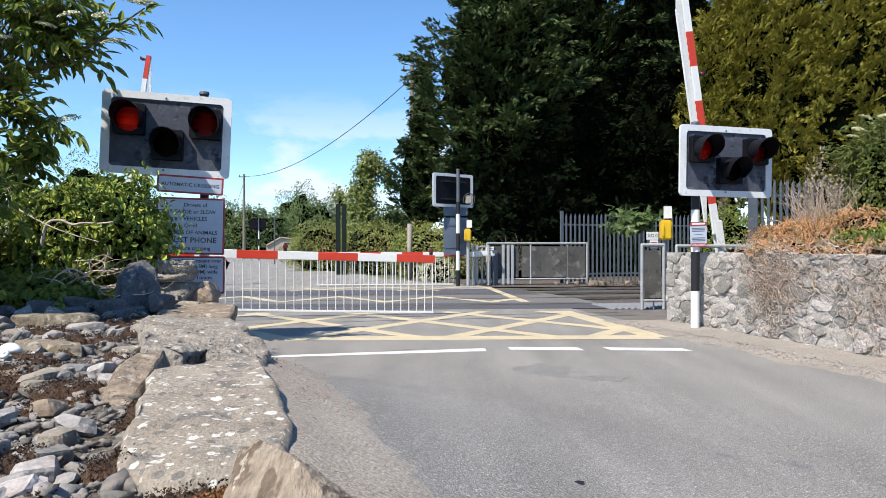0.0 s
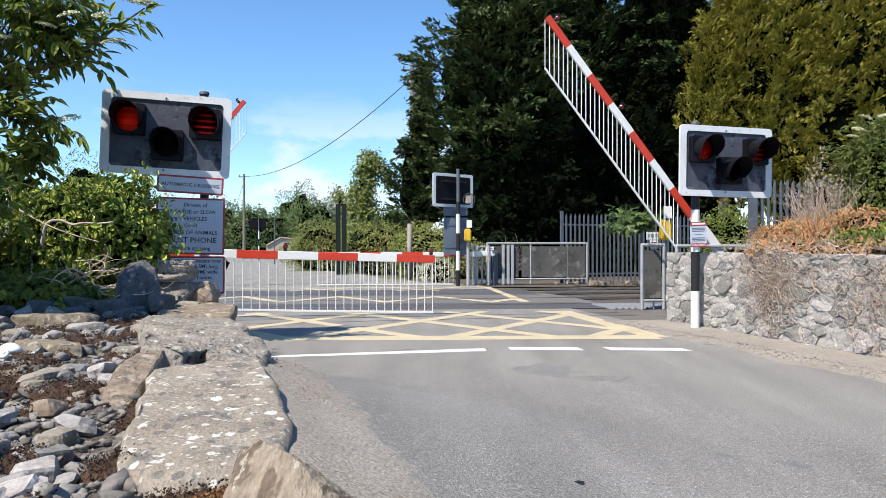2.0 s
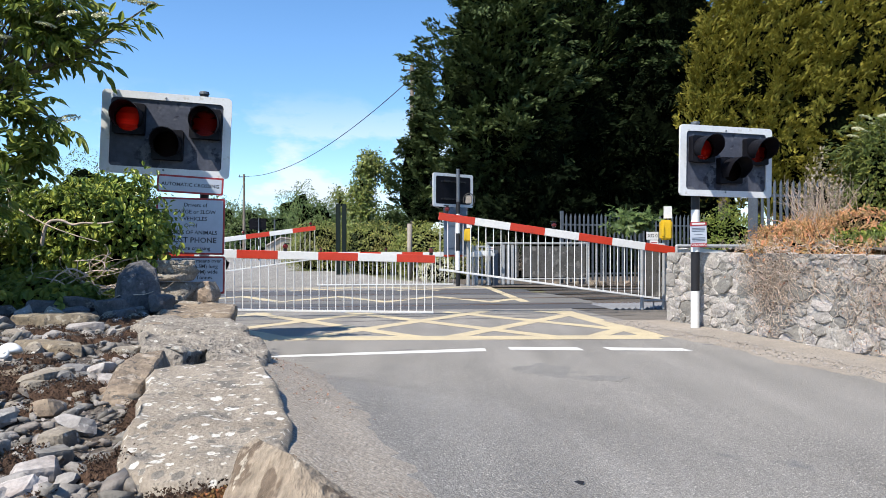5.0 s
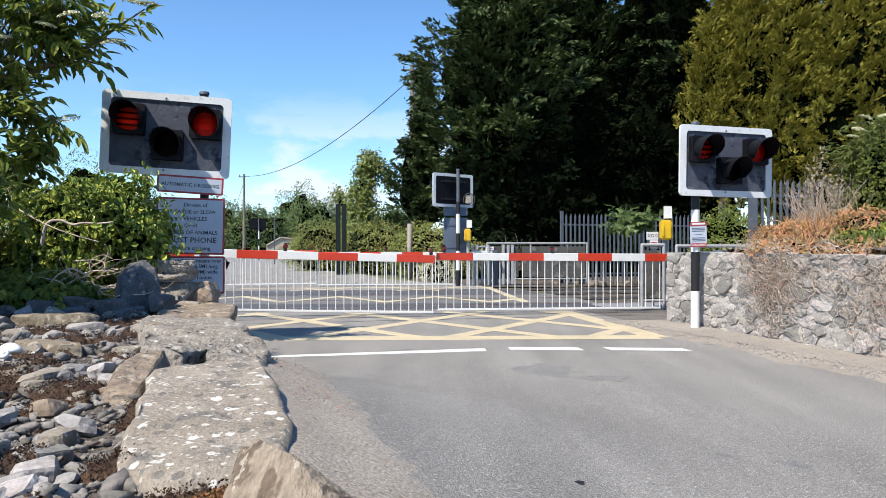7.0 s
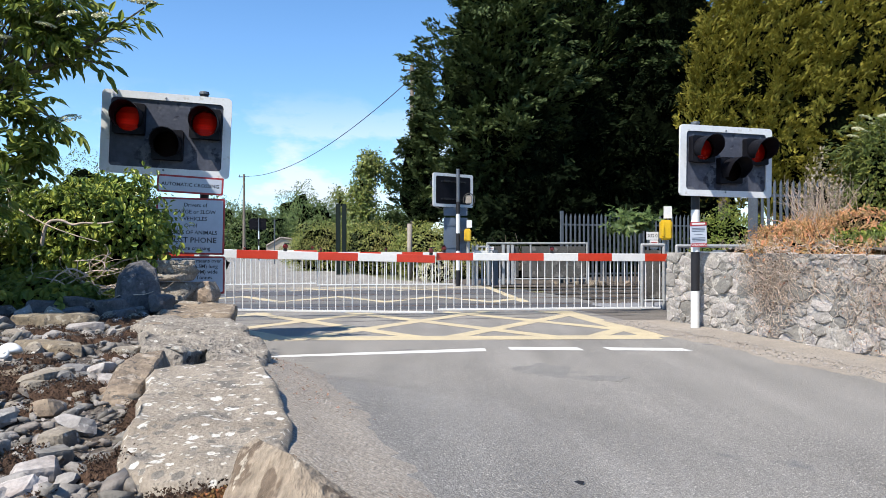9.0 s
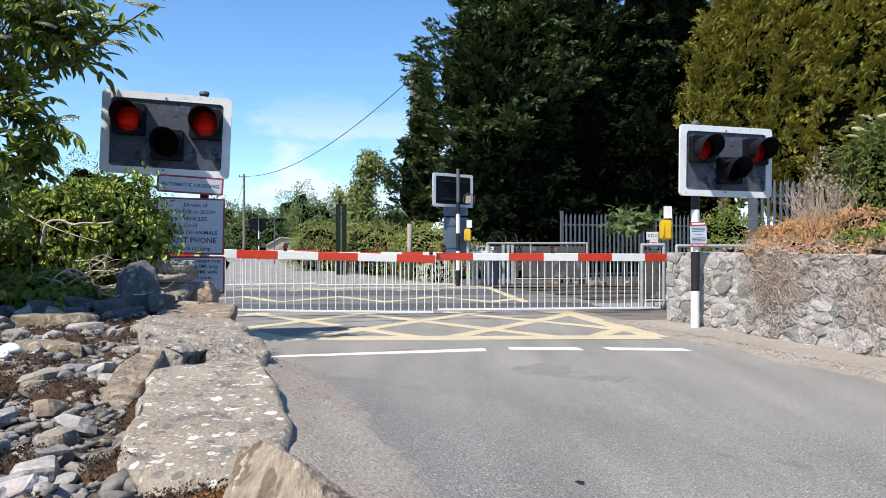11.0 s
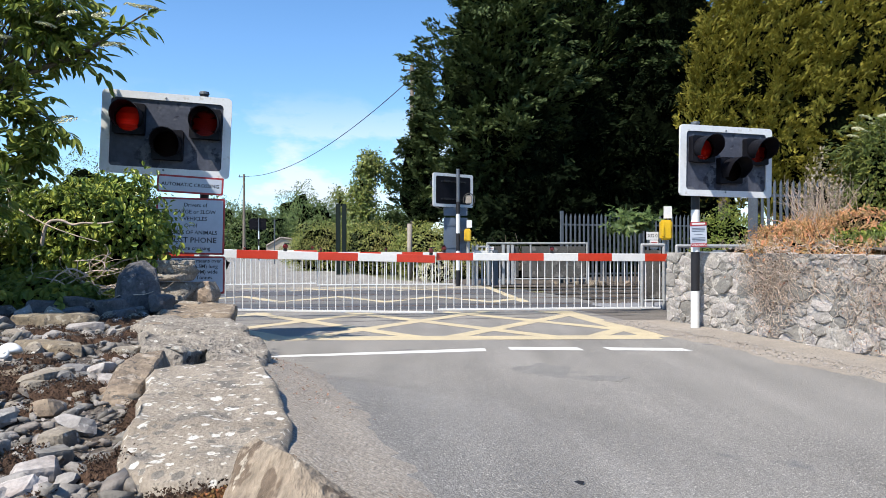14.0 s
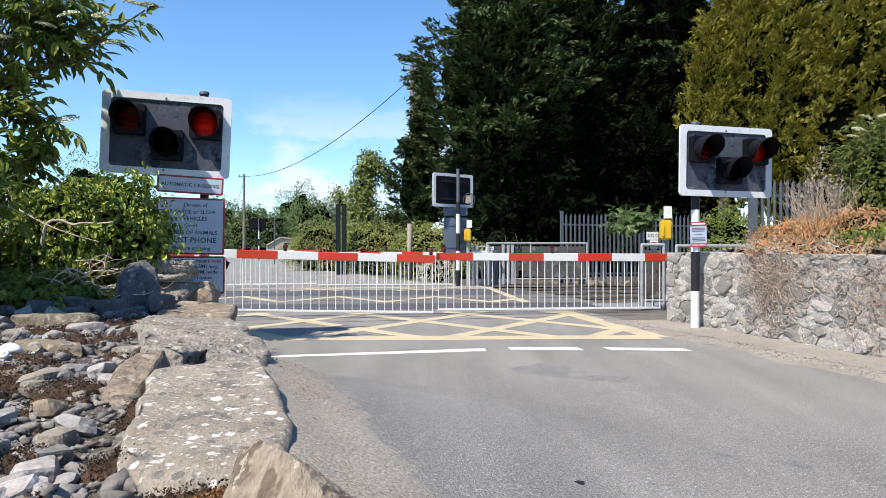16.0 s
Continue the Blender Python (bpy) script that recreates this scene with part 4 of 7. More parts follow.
TURN = 14.0
left_signal, left_flash = signal(
    "tall railway crossing signal with flashing red lamps above the warning signs", pose(-2.84, 8.28, 0), (-0.36, -0.22, 2.42), pose(0, 0, 0, 0, 2.4, 12), 0.36, 2.93,
    ((0.5, 0), (1.0, 1), (1.5, 0)))
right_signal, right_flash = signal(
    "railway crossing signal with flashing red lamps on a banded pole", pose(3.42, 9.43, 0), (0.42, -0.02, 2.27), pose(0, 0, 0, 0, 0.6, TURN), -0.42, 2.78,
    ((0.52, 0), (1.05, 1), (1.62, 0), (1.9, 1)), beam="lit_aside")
far_signal, _ = signal(
    "crossing signal seen from behind on a banded pole", pose(0.43, 19.8, 0), (-0.15, 0.12, 2.73), pose(0, 0, 0, 0, 0, 190 + 26), 0.28, 3.3,
    ((0.45, 1), (1.0, 0), (1.5, 1), (2.05, 0), (2.4, 1)), phases=False)
distant_signal, _ = signal(
    "distant crossing signal seen from behind among trees", pose(-15.9, 60, 0), (-0.1, 0.1, 3.08), pose(0, 0, 0, 0, 0, 190), 0.1, 3.6,
    ((0.6, 1), (1.2, 0), (1.8, 1), (2.5, 0)), phases=False, border="hood")

S = pose(0, 0, 0, 0, 0, TURN)
info_sign("name_sign", "white sign with red border reading automatic crossing", 0.735, 0.205,
          [("AUTOMATIC CROSSING", 0.0585, 0, -0.004, "CENTER")], pose(-2.94, 8.1, 1.84, 0, 3, TURN))
info_sign("phone_sign", "large white warning sign with red border and black words", 0.76, 0.66,
          [("Drivers of", 0.062, 0.05, 0.245, "CENTER"), ("LARGE or SLOW", 0.062, 0.05, 0.165, "CENTER"), ("VEHICLES", 0.062, 0.05, 0.085, "CENTER"), ("Or of", 0.062, 0.0, 0.005, "CENTER"),
           ("HERDS OF ANIMALS", 0.062, 0.02, -0.075, "CENTER"), ("MUST PHONE", 0.088, 0.02, -0.165, "CENTER"), ("before crossing", 0.062, 0.03, -0.258, "CENTER")],
          pose(-2.94, 8.1, 1.36, 0, 1.2, TURN))
info_sign("size_sign", "white lower sign with red border giving vehicle sizes", 0.76, 0.44,
          [("LARGE means over", 0.06, 0.34, 0.165, "RIGHT"), ("(6.5M) long", 0.06, 0.30, 0.10, "RIGHT"), ("(2.9M) wide", 0.06, 0.30, 0.035, "RIGHT"), ("5 Tonnes", 0.06, 0.24, -0.03, "RIGHT")],
          pose(-2.94, 8.1, 0.79, 0, 0.5, TURN))
bm = bmesh.new()
tube(bm, (0, 0, 0), (0, 0, 2.2), 0.045, n=14)
tagged(part("sign_post", bm, "galv"), "grey galvanised post carrying the crossing signs", "post").matrix_basis = pose(-3.5, 8.2, 0)


# ---------------------------------------------------------------- barriers
BAND, BACK, RISE, OFF, HANG = 0.6, 0.88, 1.01, 0.085, 0.86
REACH = BACK + 7 * BAND
# seconds and degrees above level, for the two arms that come down
LOWERING = [(0.0, 81.5), (0.5, 74.4), (1.0, 66.9), (1.5, 59.3), (2.0, 51.7), (2.5, 44.4), (3.0, 37.3), (3.5, 29.9), (4.0, 22.4), (4.2, 19.4), (4.6, 13.4), (5.0, 7.8), (5.4, 3.4), (5.8, 1.0), (6.1, 0.45), (6.3, 0.4), (16.0, 0.4)]


def barrier(label, at, level=0.4, lamps=(0.12, 1.95), rise=RISE, band=BAND, extra=0.0):
    """A barrier machine with a banded arm reaching to -x and a skirt of hanging bars. Returns what moves."""
    reach = REACH + extra
    e = thing("crossing_barrier", label, "barrier", at, group="barriers")
    bm = bmesh.new()
    box(bm, (0.1, 0.22, rise / 2), (0.16, 0.16, rise + 0.1), bevel=0.02)
    part("machine_cabinet", bm, "galv_dull", e)
    bm = bmesh.new()
    tube(bm, (0, -0.1, rise), (0, 0.3, rise), 0.05, n=16)
    part("pivot_shaft", bm, "galv_dull", e)
    bm = bmesh.new()
    sec = [(0.028, 0.062), (0.028, -0.062), (0.012, -0.068), (-0.012, -0.068), (-0.028, -0.062), (-0.028, 0.062), (-0.012, 0.068), (0.012, 0.068)]
    cuts = [0.35] + [reach - band * (7 - i) for i in range(8)]
    loops = [[bm.verts.new((-c_, y * (1 - 0.02 * i), z * (1 - 0.012 * i) - OFF)) for y, z in sec] for i, c_ in enumerate(cuts)]
    for i, (a, b) in enumerate(zip(loops, loops[1:])):
        for j in range(8):
            bm.faces.new((a[j], a[(j + 1) % 8], b[(j + 1) % 8], b[j])).material_index = i % 2
    bm.faces.new(loops[0])
    bm.faces.new(loops[-1][::-1]).material_index = 1
    bmesh.ops.recalc_face_normals(bm, faces=bm.faces)
    arm = part("arm", bm, ["white", "red"], e, "red and white banded barrier arm")
    arm.matrix_basis = pose(0, 0, rise, 0, level)
    for side in (-1, 1):
        bm = bmesh.new()
        box(bm, (-0.27, side * 0.05, -OFF * 0.6), (0.62, 0.025, 0.15), bevel=0.01)
        part("yoke", bm, "white", arm)
    for s in lamps:
        bm = bmesh.new()
        x = -(reach - s)
        tube(bm, (x, 0, 0.066 - OFF), (x, 0, 0.10 - OFF), 0.03, n=12, slot=1)
        got = bmesh.ops.create_uvsphere(bm, u_segments=14, v_segments=8, radius=0.043, matrix=Matrix.Translation((x, 0, 0.135 - OFF)))
        box(bm, (x - 0.02, 0, 0.185 - OFF), (0.08, 0.09, 0.015), bevel=0.004, slot=1)
        part("marker_lamp", bm, ["lamp_red", "black"], arm)
    bars, n, gap = [], 31, 0.1285 * (1 + extra / 4)
    me = None
    for i in range(n):
        x = -(reach - 0.03 - gap * i)
        if me is None:
            bm = bmesh.new()
            tube(bm, (0, 0, 0.02), (0, 0, -HANG + 0.07), 0.008, n=6)
            ob = part("bar", bm, "white", arm)
            me = ob.data
        else:
            ob = new("bar", me)
            ob.parent = arm
        ob.matrix_basis = pose(x, 0, -OFF - 0.07, 0, -level)
        bars.append((ob, x))
    bm = bmesh.new()
    box(bm, (0, 0, 0), (gap * (n - 1) + 0.03, 0.03, 0.035), bevel=0.006)
    railb = part("bottom_rail", bm, "white", arm)
    mid = -(reach - 0.03 - gap * (n - 1) / 2)
    railb.matrix_basis = Matrix.Translation((mid, 0, -OFF - 0.07)) @ Matrix.Translation(pose(0, 0, 0, 0, -level) @ Vector((0, 0, -HANG + 0.07)))
    return e, arm, bars, railb, mid


near_right = barrier("white and red exit barrier arm with hanging skirt, coming down", pose(4.90, 12.146, 0, 0, 0, 10))
near_left = barrier("white and red barrier arm with hanging skirt, lowered", pose(-0.13 - REACH * 0.985, 11.2 - REACH * 0.174, 0, 0, 0, 190), level=-1.65, lamps=(0.06, 2.35), rise=1.152, band=0.615)
far_right = barrier("far white and red barrier arm with skirt, lowered", pose(1.47, 20.3, -0.03, 0, 0, 10), level=0.2)
far_left = barrier("far white and red exit barrier arm with skirt, coming down", pose(-3.72 - REACH * 0.985, 19.35 - REACH * 0.174, 0, 0, 0, 190), band=0.63, extra=0.21)


# ---------------------------------------------------------------- right wall
def cells(rng, length, height, wide):
    """Uneven stone outlines that fill a rectangle: the regions nearest to scattered seeds, big and small mixed."""
    seeds, tries = [], 0
    while tries < 9000:
        tries += 1
        r = rng.choice((0.05, 0.07, 0.09, 0.12, 0.16, 0.20))
        q = (rng.uniform(-0.1, length + 0.1), rng.uniform(-0.05, height + 0.05), r)
        if all(math.hypot((q[0] - a) / wide, q[1] - b) > 0.56 * (r + c) for a, b, c in seeds):
            seeds.append(q)
    out = []
    for k, (x, z, r) in enumerate(seeds):
        poly = [(-0.02, 0.0), (length, 0.0), (length, height), (-0.02, height)]
        for m, (x2, z2, r2) in enumerate(seeds):
            if m == k or math.hypot(x2 - x, z2 - z) > 0.75:
                continue
            dx, dz = (x2 - x) / wide ** 2, z2 - z
            share = r / (r + r2)
            mx, mz = x + (x2 - x) * share, z + (z2 - z) * share
            side = [(px - mx) * dx + (pz - mz) * dz for px, pz in poly]
            nxt = []
            for i in range(len(poly)):
                j = (i + 1) % len(poly)
                if side[i] <= 0:
                    nxt.append(poly[i])
                if (side[i] <= 0) != (side[j] <= 0):
                    f = side[i] / (side[i] - side[j])
                    nxt.append((poly[i][0] + (poly[j][0] - poly[i][0]) * f, poly[i][1] + (poly[j][1] - poly[i][1]) * f))
            poly = nxt
            if len(poly) < 3:
                break
        if len(poly) >= 3:
            out.append(poly)
    return out


def build_right_wall():
    e = thing("stone_wall", "low grey rubble stone wall with pale smeared mortar", "wall", kind="structure")
    d = Vector((0.277, -1, 0)).normalized()           # along the wall towards the viewer
    nrm = Vector((-d.y, d.x, 0)) * -1                 # towards the road
    o = Vector((3.34, 10.36, 0))
    t = Matrix.Rotation(math.atan2(d.y, d.x), 4, "Z")
    L, Hh, W = 9.5, 1.03, 0.45
    bm = bmesh.new()
    box(bm, o + d * (L / 2) - nrm * (W / 2 + 0.04) + Vector((0, 0, Hh / 2)), (L, W, Hh), t, bevel=0.02)
    part("core", bm, "mortar", e)
    # the mortar skin, lapping over the stones here and there
    v, f, nx, nz = [], [], 330, 64
    for j in range(nz):
        for i in range(nx):
            a, z = 6.0 * i / (nx - 1), Hh * j / (nz - 1)
            out = -0.001 + 0.015 * noise.noise(Vector((a * 3.1, z * 3.1, 4))) + 0.012 * noise.noise(Vector((a * 11, z * 11, 8))) + 0.006 * noise.noise(Vector((a * 35, z * 35, 1)))
            q = o + d * a + nrm * out
            v.append((q.x, q.y, z))
    for j in range(nz - 1):
        for i in range(nx - 1):
            a = j * nx + i
            f += [(a, a + 1, a + nx + 1), (a, a + nx + 1, a + nx)]
    raw("mortar_face", v, f, "mortar", e, "pale lime mortar")
    rng = random.Random(11)
    for poly in cells(rng, 5.4, Hh + 0.01, 1.6):
        cx, cz = sum(q[0] for q in poly) / len(poly), sum(q[1] for q in poly) / len(poly)
        ring = []
        for i in range(len(poly)):                    # corners knocked off
            (ax, az), (bx, bz) = poly[i], poly[(i + 1) % len(poly)]
            for s in (0.07, 0.5, 0.93):
                ring.append((ax + (bx - ax) * s + rng.gauss(0, 0.004), az + (bz - az) * s + rng.gauss(0, 0.004)))
        proud, slope = rng.uniform(-0.006, 0.016), (rng.gauss(0, 0.07), rng.gauss(0, 0.07))
        bm = bmesh.new()
        loops = []
        for s, dy in ((0.90, 0.16), (0.94, 0.0), (0.90, -0.004), (0.5, -0.006)):
            loops.append([bm.verts.new(((px - cx) * s, dy - (proud if dy < 0.1 else 0) + (px - cx) * slope[0] + (pz - cz) * slope[1] + (rng.gauss(0, 0.002) if dy < 0.1 else 0), (pz - cz) * s)) for px, pz in ring])
        for a, b in zip(loops, loops[1:]):
            for i in range(len(a)):
                bm.faces.new((a[i], a[(i + 1) % len(a)], b[(i + 1) % len(a)], b[i]))
        bm.faces.new(loops[-1])
        bm.faces.new(loops[0][::-1])
        bmesh.ops.recalc_face_normals(bm, faces=bm.faces)
        ob = part("wall_stone", bm, "stone", e)
        # the stone's front, at -y of its own space, turned to the road
        ob.matrix_basis = Matrix.Translation(o + d * cx + Vector((0, 0, cz))) @ t @ (Matrix.Identity(4) if nrm.dot(t.to_3x3() @ Vector((0, -1, 0))) > 0 else Matrix.Rotation(math.pi, 4, "Z"))
    # the squared end of the wall
    for z, h in ((0.0, 0.3), (0.3, 0.26), (0.56, 0.25), (0.81, 0.22)):
        ob = part("wall_stone", chunk(int(z * 100) + 3, [(x * 0.11, y * 0.24, q * h / 2 * 0.96) for x in (-1, 1) for y in (-1, 1) for q in (-1, 1)], 0.007, 4), "stone", e)
        ob.matrix_basis = Matrix.Translation(o - nrm * 0.25 + d * 0.07 + Vector((0, 0, z + h / 2))) @ t


build_right_wall()
# ---------------------------------------------------------------- left bank and wall
def bank_z(x, y):
    """Height of the earth behind the left wall."""
    s = wall_left(y) - x
    n = noise.noise(Vector((x * 1.3, y * 1.3, 3.0))) * 0.05 + noise.noise(Vector((x * 5, y * 5, 9.0))) * 0.022 + noise.noise(Vector((x * 19, y * 19, 2.0))) * 0.009
    return 0.565 + n + 0.03 * min(s, 3.0)


def build_bank():
    nx, ny = 170, 230
    v, f = [], []
    for j in range(ny):
        y = -1.5 + 11.5 * (j / (ny - 1)) ** 1.2
        for i in range(nx):
            s = 0.10 + 9 * (i / (nx - 1)) ** 1.7
            x = wall_left(y) - s
            v.append((x, y, (bank_z(x, y) + 0.08) * min(1.0, max(0.0, (y + 1.5) / 0.7)) * min(1.0, max(0.0, (9.1 - s) / 0.9)) - 0.08))
    for j in range(ny - 1):
        for i in range(nx - 1):
            a = j * nx + i
            f += [(a, a + nx + 1, a + 1), (a, a + nx, a + nx + 1)]
    tagged(raw("earth_bank", v, f, "earth", smooth=True), "bank of dry earth and moss behind the wall", "ground", kind="structure")
    d = Vector((-0.36, 1, 0)).normalized()
    t = Matrix.Rotation(math.atan2(d.y, d.x), 4, "Z")
    e = thing("roadside_wall", "low roadside wall of rough stones", "wall", kind="structure")
    bm = bmesh.new()
    o = Vector((wall_left(-1.5) - 0.14, -1.5, 0.27))
    box(bm, o + d * 5.1, (10.4, 0.22, 0.54), t, bevel=0.03)
    part("mortar_core", bm, "mortar", e)
    rng = random.Random(5)
    for row in range(3):
        s = 0.0
        while s < 10.2:
            w = rng.uniform(0.2, 0.45)
            p = Vector((wall_left(-1.5) - 0.06, -1.5, 0.10 + row * 0.18)) + d * (s + w / 2)
            ob = part("wall_stone", rock_mesh(rng.randrange(9999), (w * 0.62, 0.14, 0.13), rough=0.1), "stone", e)
            ob.matrix_basis = Matrix.Translation(p) @ t
            s += w


def stone(label, at, size, seed, mats="slab", rough=0.14, sharp=3, name="stone", cuts=3):
    ob = part(name, chunk(seed, block_corners(seed, size), 0.05 * rough * (size[0] + size[1]) * 1.6, 5), mats, smooth=cuts > 3)
    ob.matrix_basis = at
    return tagged(ob, label, "stone", group="stones on the wall")


def slab(label, outline, z, thick, mats, seed, tilt=(0, 0), relief=1.0):
    """A flat coping stone from its outline in plan, with a rough, rounded top."""
    bm = bmesh.new()
    c = Vector((sum(p[0] for p in outline) / len(outline), sum(p[1] for p in outline) / len(outline)))
    rings, k = [], 0
    per = []
    for a, b in zip(outline, outline[1:] + outline[:1]):
        n = max(3, int(math.hypot(b[0] - a[0], b[1] - a[1]) / 0.025))
        per += [(Vector(a).lerp(Vector(b), i / n)) for i in range(n)]
    per = [p + (per[i - 1] + per[(i + 1) % len(per)] - 2 * p) * 0.25 for i, p in enumerate(per)]
    steps = [(1.0, -thick), (1.015, -thick * 0.5), (1.0, -thick * 0.12), (0.975, -0.012), (0.94, 0.0)] + [(0.9 - 0.05 * i, 0.0) for i in range(18)]
    for s, dz in steps:
        ring = []
        for p in per:
            q = c + (p - c) * s
            w = Vector((q.x * 3 + seed, q.y * 3, dz * 4))
            w2 = Vector((q.x * 2.1 - q.y * 1.3, q.y * 2.3 + q.x, seed * 1.7))
            nz = noise.noise(w2) * 0.016 + noise.noise(w2 * 3.7) * 0.010 + noise.noise(w2 * 9.3) * 0.005 + noise.noise(w2 * 23) * 0.003
            nz *= relief
            h = noise.noise_vector(w * 2.3) * 0.016 * relief
            zz = z + dz + nz + (q.x - c.x) * tilt[0] + (q.y - c.y) * tilt[1]
            ring.append(bm.verts.new((q.x + h.x * (s > 0.9), q.y + h.y * (s > 0.9), zz)))
        rings.append(ring)
    for a, b in zip(rings, rings[1:]):
        for i in range(len(a)):
            j = (i + 1) % len(a)
            bm.faces.new((a[i], a[j], b[j], b[i]))
    bm.faces.new(rings[-1])
    bm.faces.new(rings[0][::-1])
    bmesh.ops.recalc_face_normals(bm, faces=bm.faces)
    ob = part("coping_slab", bm, mats, smooth=True)
    return tagged(ob, label, "stone", group="stones on the wall")


def build_stones():
    slab("large pale slab blotched with white lichen", [(-1.10, 2.62), (-0.76, 2.88), (-0.54, 2.30), (-0.39, 1.80), (-0.355, 1.55), (-0.58, 1.46), (-0.76, 1.60), (-0.91, 2.06)], 0.65, 0.13, "slab", 3, tilt=(-0.02, 0.02))
    slab("grey coping slab with a rough broken edge", [(-1.62, 3.72), (-1.08, 3.78), (-0.80, 3.3), (-0.79, 3.03), (-1.01, 3.02), (-1.02, 3.26), (-1.13, 3.26), (-1.15, 3.04), (-1.32, 3.08), (-1.46, 3.35)], 0.655, 0.2, "slab_dark", 17, tilt=(-0.03, 0.0), relief=2.6)
    slab("flat grey coping slab", [(-2.0, 4.75), (-1.40, 4.62), (-1.15, 4.1), (-1.15, 3.9), (-1.5, 3.85), (-1.85, 4.1)], 0.655, 0.1, "slab_dark", 31, relief=1.3)
    slab("flat pinkish coping slab", [(-2.2, 6.0), (-1.75, 5.9), (-1.50, 4.95), (-1.9, 4.8), (-2.25, 5.4)], 0.645, 0.1, "brown_stone", 43)
    near = part("stone", chunk(5, [(-0.309, 1.14, 0.808), (-0.321, 1.10, 0.80), (-0.23, 1.04, 0.808), (-0.318, 1.0, 0.756), (-0.322, 0.98, 0.70), (-0.185, 0.86, 0.74), (-0.161, 0.95, 0.776), (-0.11, 1.02, 0.736), (-0.218, 1.2, 0.732),
                                   (-0.36, 1.15, 0.6), (-0.15, 1.25, 0.58), (-0.08, 1.0, 0.6), (-0.1, 0.85, 0.6), (-0.33, 0.9, 0.6), (-0.25, 1.3, 0.6)], 0.006, 14), "banded")
    tagged(near, "pale brown-streaked angular stone on the wall end", "stone", group="stones on the wall")
    up = part("stone", chunk(21, [(-1.14, 2.33, 0.60), (-1.22, 2.6, 0.675), (-1.235, 2.82, 0.69), (-1.17, 2.92, 0.69), (-1.125, 2.7, 0.665), (-1.05, 2.3, 0.585), (-1.2, 2.3, 0.5), (-1.3, 2.85, 0.5), (-1.1, 2.95, 0.5), (-1.0, 2.35, 0.5)], 0.007, 9), "brown_stone")
    tagged(up, "leaning brown stone beside the lichened slab", "stone", group="stones on the wall")
    stone("small dark stone against the slab", pose(-0.97, 2.93, 0.6, 0, 0, 15), (0.05, 0.05, 0.05), 22, "slab_dark", 0.1)
    # boulder and fallen stones take the rock colour with shade in it
    bo = part("stone", chunk(24, [(-2.59, 5.4, 0.6), (-2.58, 5.5, 0.90), (-2.50, 5.55, 0.99), (-2.36, 5.5, 1.02), (-2.25, 5.5, 0.95), (-2.18, 5.4, 0.6), (-2.4, 5.2, 0.6), (-2.45, 5.3, 0.88), (-2.33, 5.3, 0.84), (-2.4, 5.75, 0.6)], 0.022, 9), "dark_rock")
    tagged(bo, "pointed boulder with shade put into its dark grey colour", "stone", group="stones on the wall")
    for k, (x, y, z, sx, sy, sz, tn) in enumerate(((-2.98, 5.15, 0.66, 0.17, 0.13, 0.10, 8), (-2.70, 5.18, 0.68, 0.19, 0.12, 0.12, -16), (-2.42, 5.08, 0.67, 0.15, 0.13, 0.12, -34), (-3.2, 4.95, 0.64, 0.2, 0.1, 0.08, 20),
                                                  (-2.14, 5.25, 0.69, 0.13, 0.11, 0.10, 30), (-2.62, 4.95, 0.63, 0.12, 0.10, 0.08, 50), (-2.25, 4.95, 0.64, 0.11, 0.08, 0.07, 75), (-2.85, 4.9, 0.62, 0.1, 0.09, 0.07, 10))):
        stone("fallen stone before the boulder, coloured dark as shade", pose(x, y, z, 6 * (k % 3) - 6, 5 - 4 * (k % 4), tn), (sx, sy, sz), 130 + k, "dark_rock", 0.6)
    for k, (x, y, z, sz) in enumerate(((-2.42, 6.25, 0.72, 0.13), (-2.40, 6.22, 0.85, 0.06), (-2.36, 6.25, 0.92, 0.055), (-2.42, 6.28, 0.975, 0.035))):
        stone("thin bedded grey stone in the wall by the signs", pose(x, y, z, 0, 0, 8 * k - 10), (0.26, 0.2, sz), 150 + k, "slab_dark", 0.2)
    stone("brown boulder at the foot of the signs", pose(-2.2, 6.35, 0.70, 0, -8, 0), (0.2, 0.18, 0.16), 25, "brown_stone", 0.1)
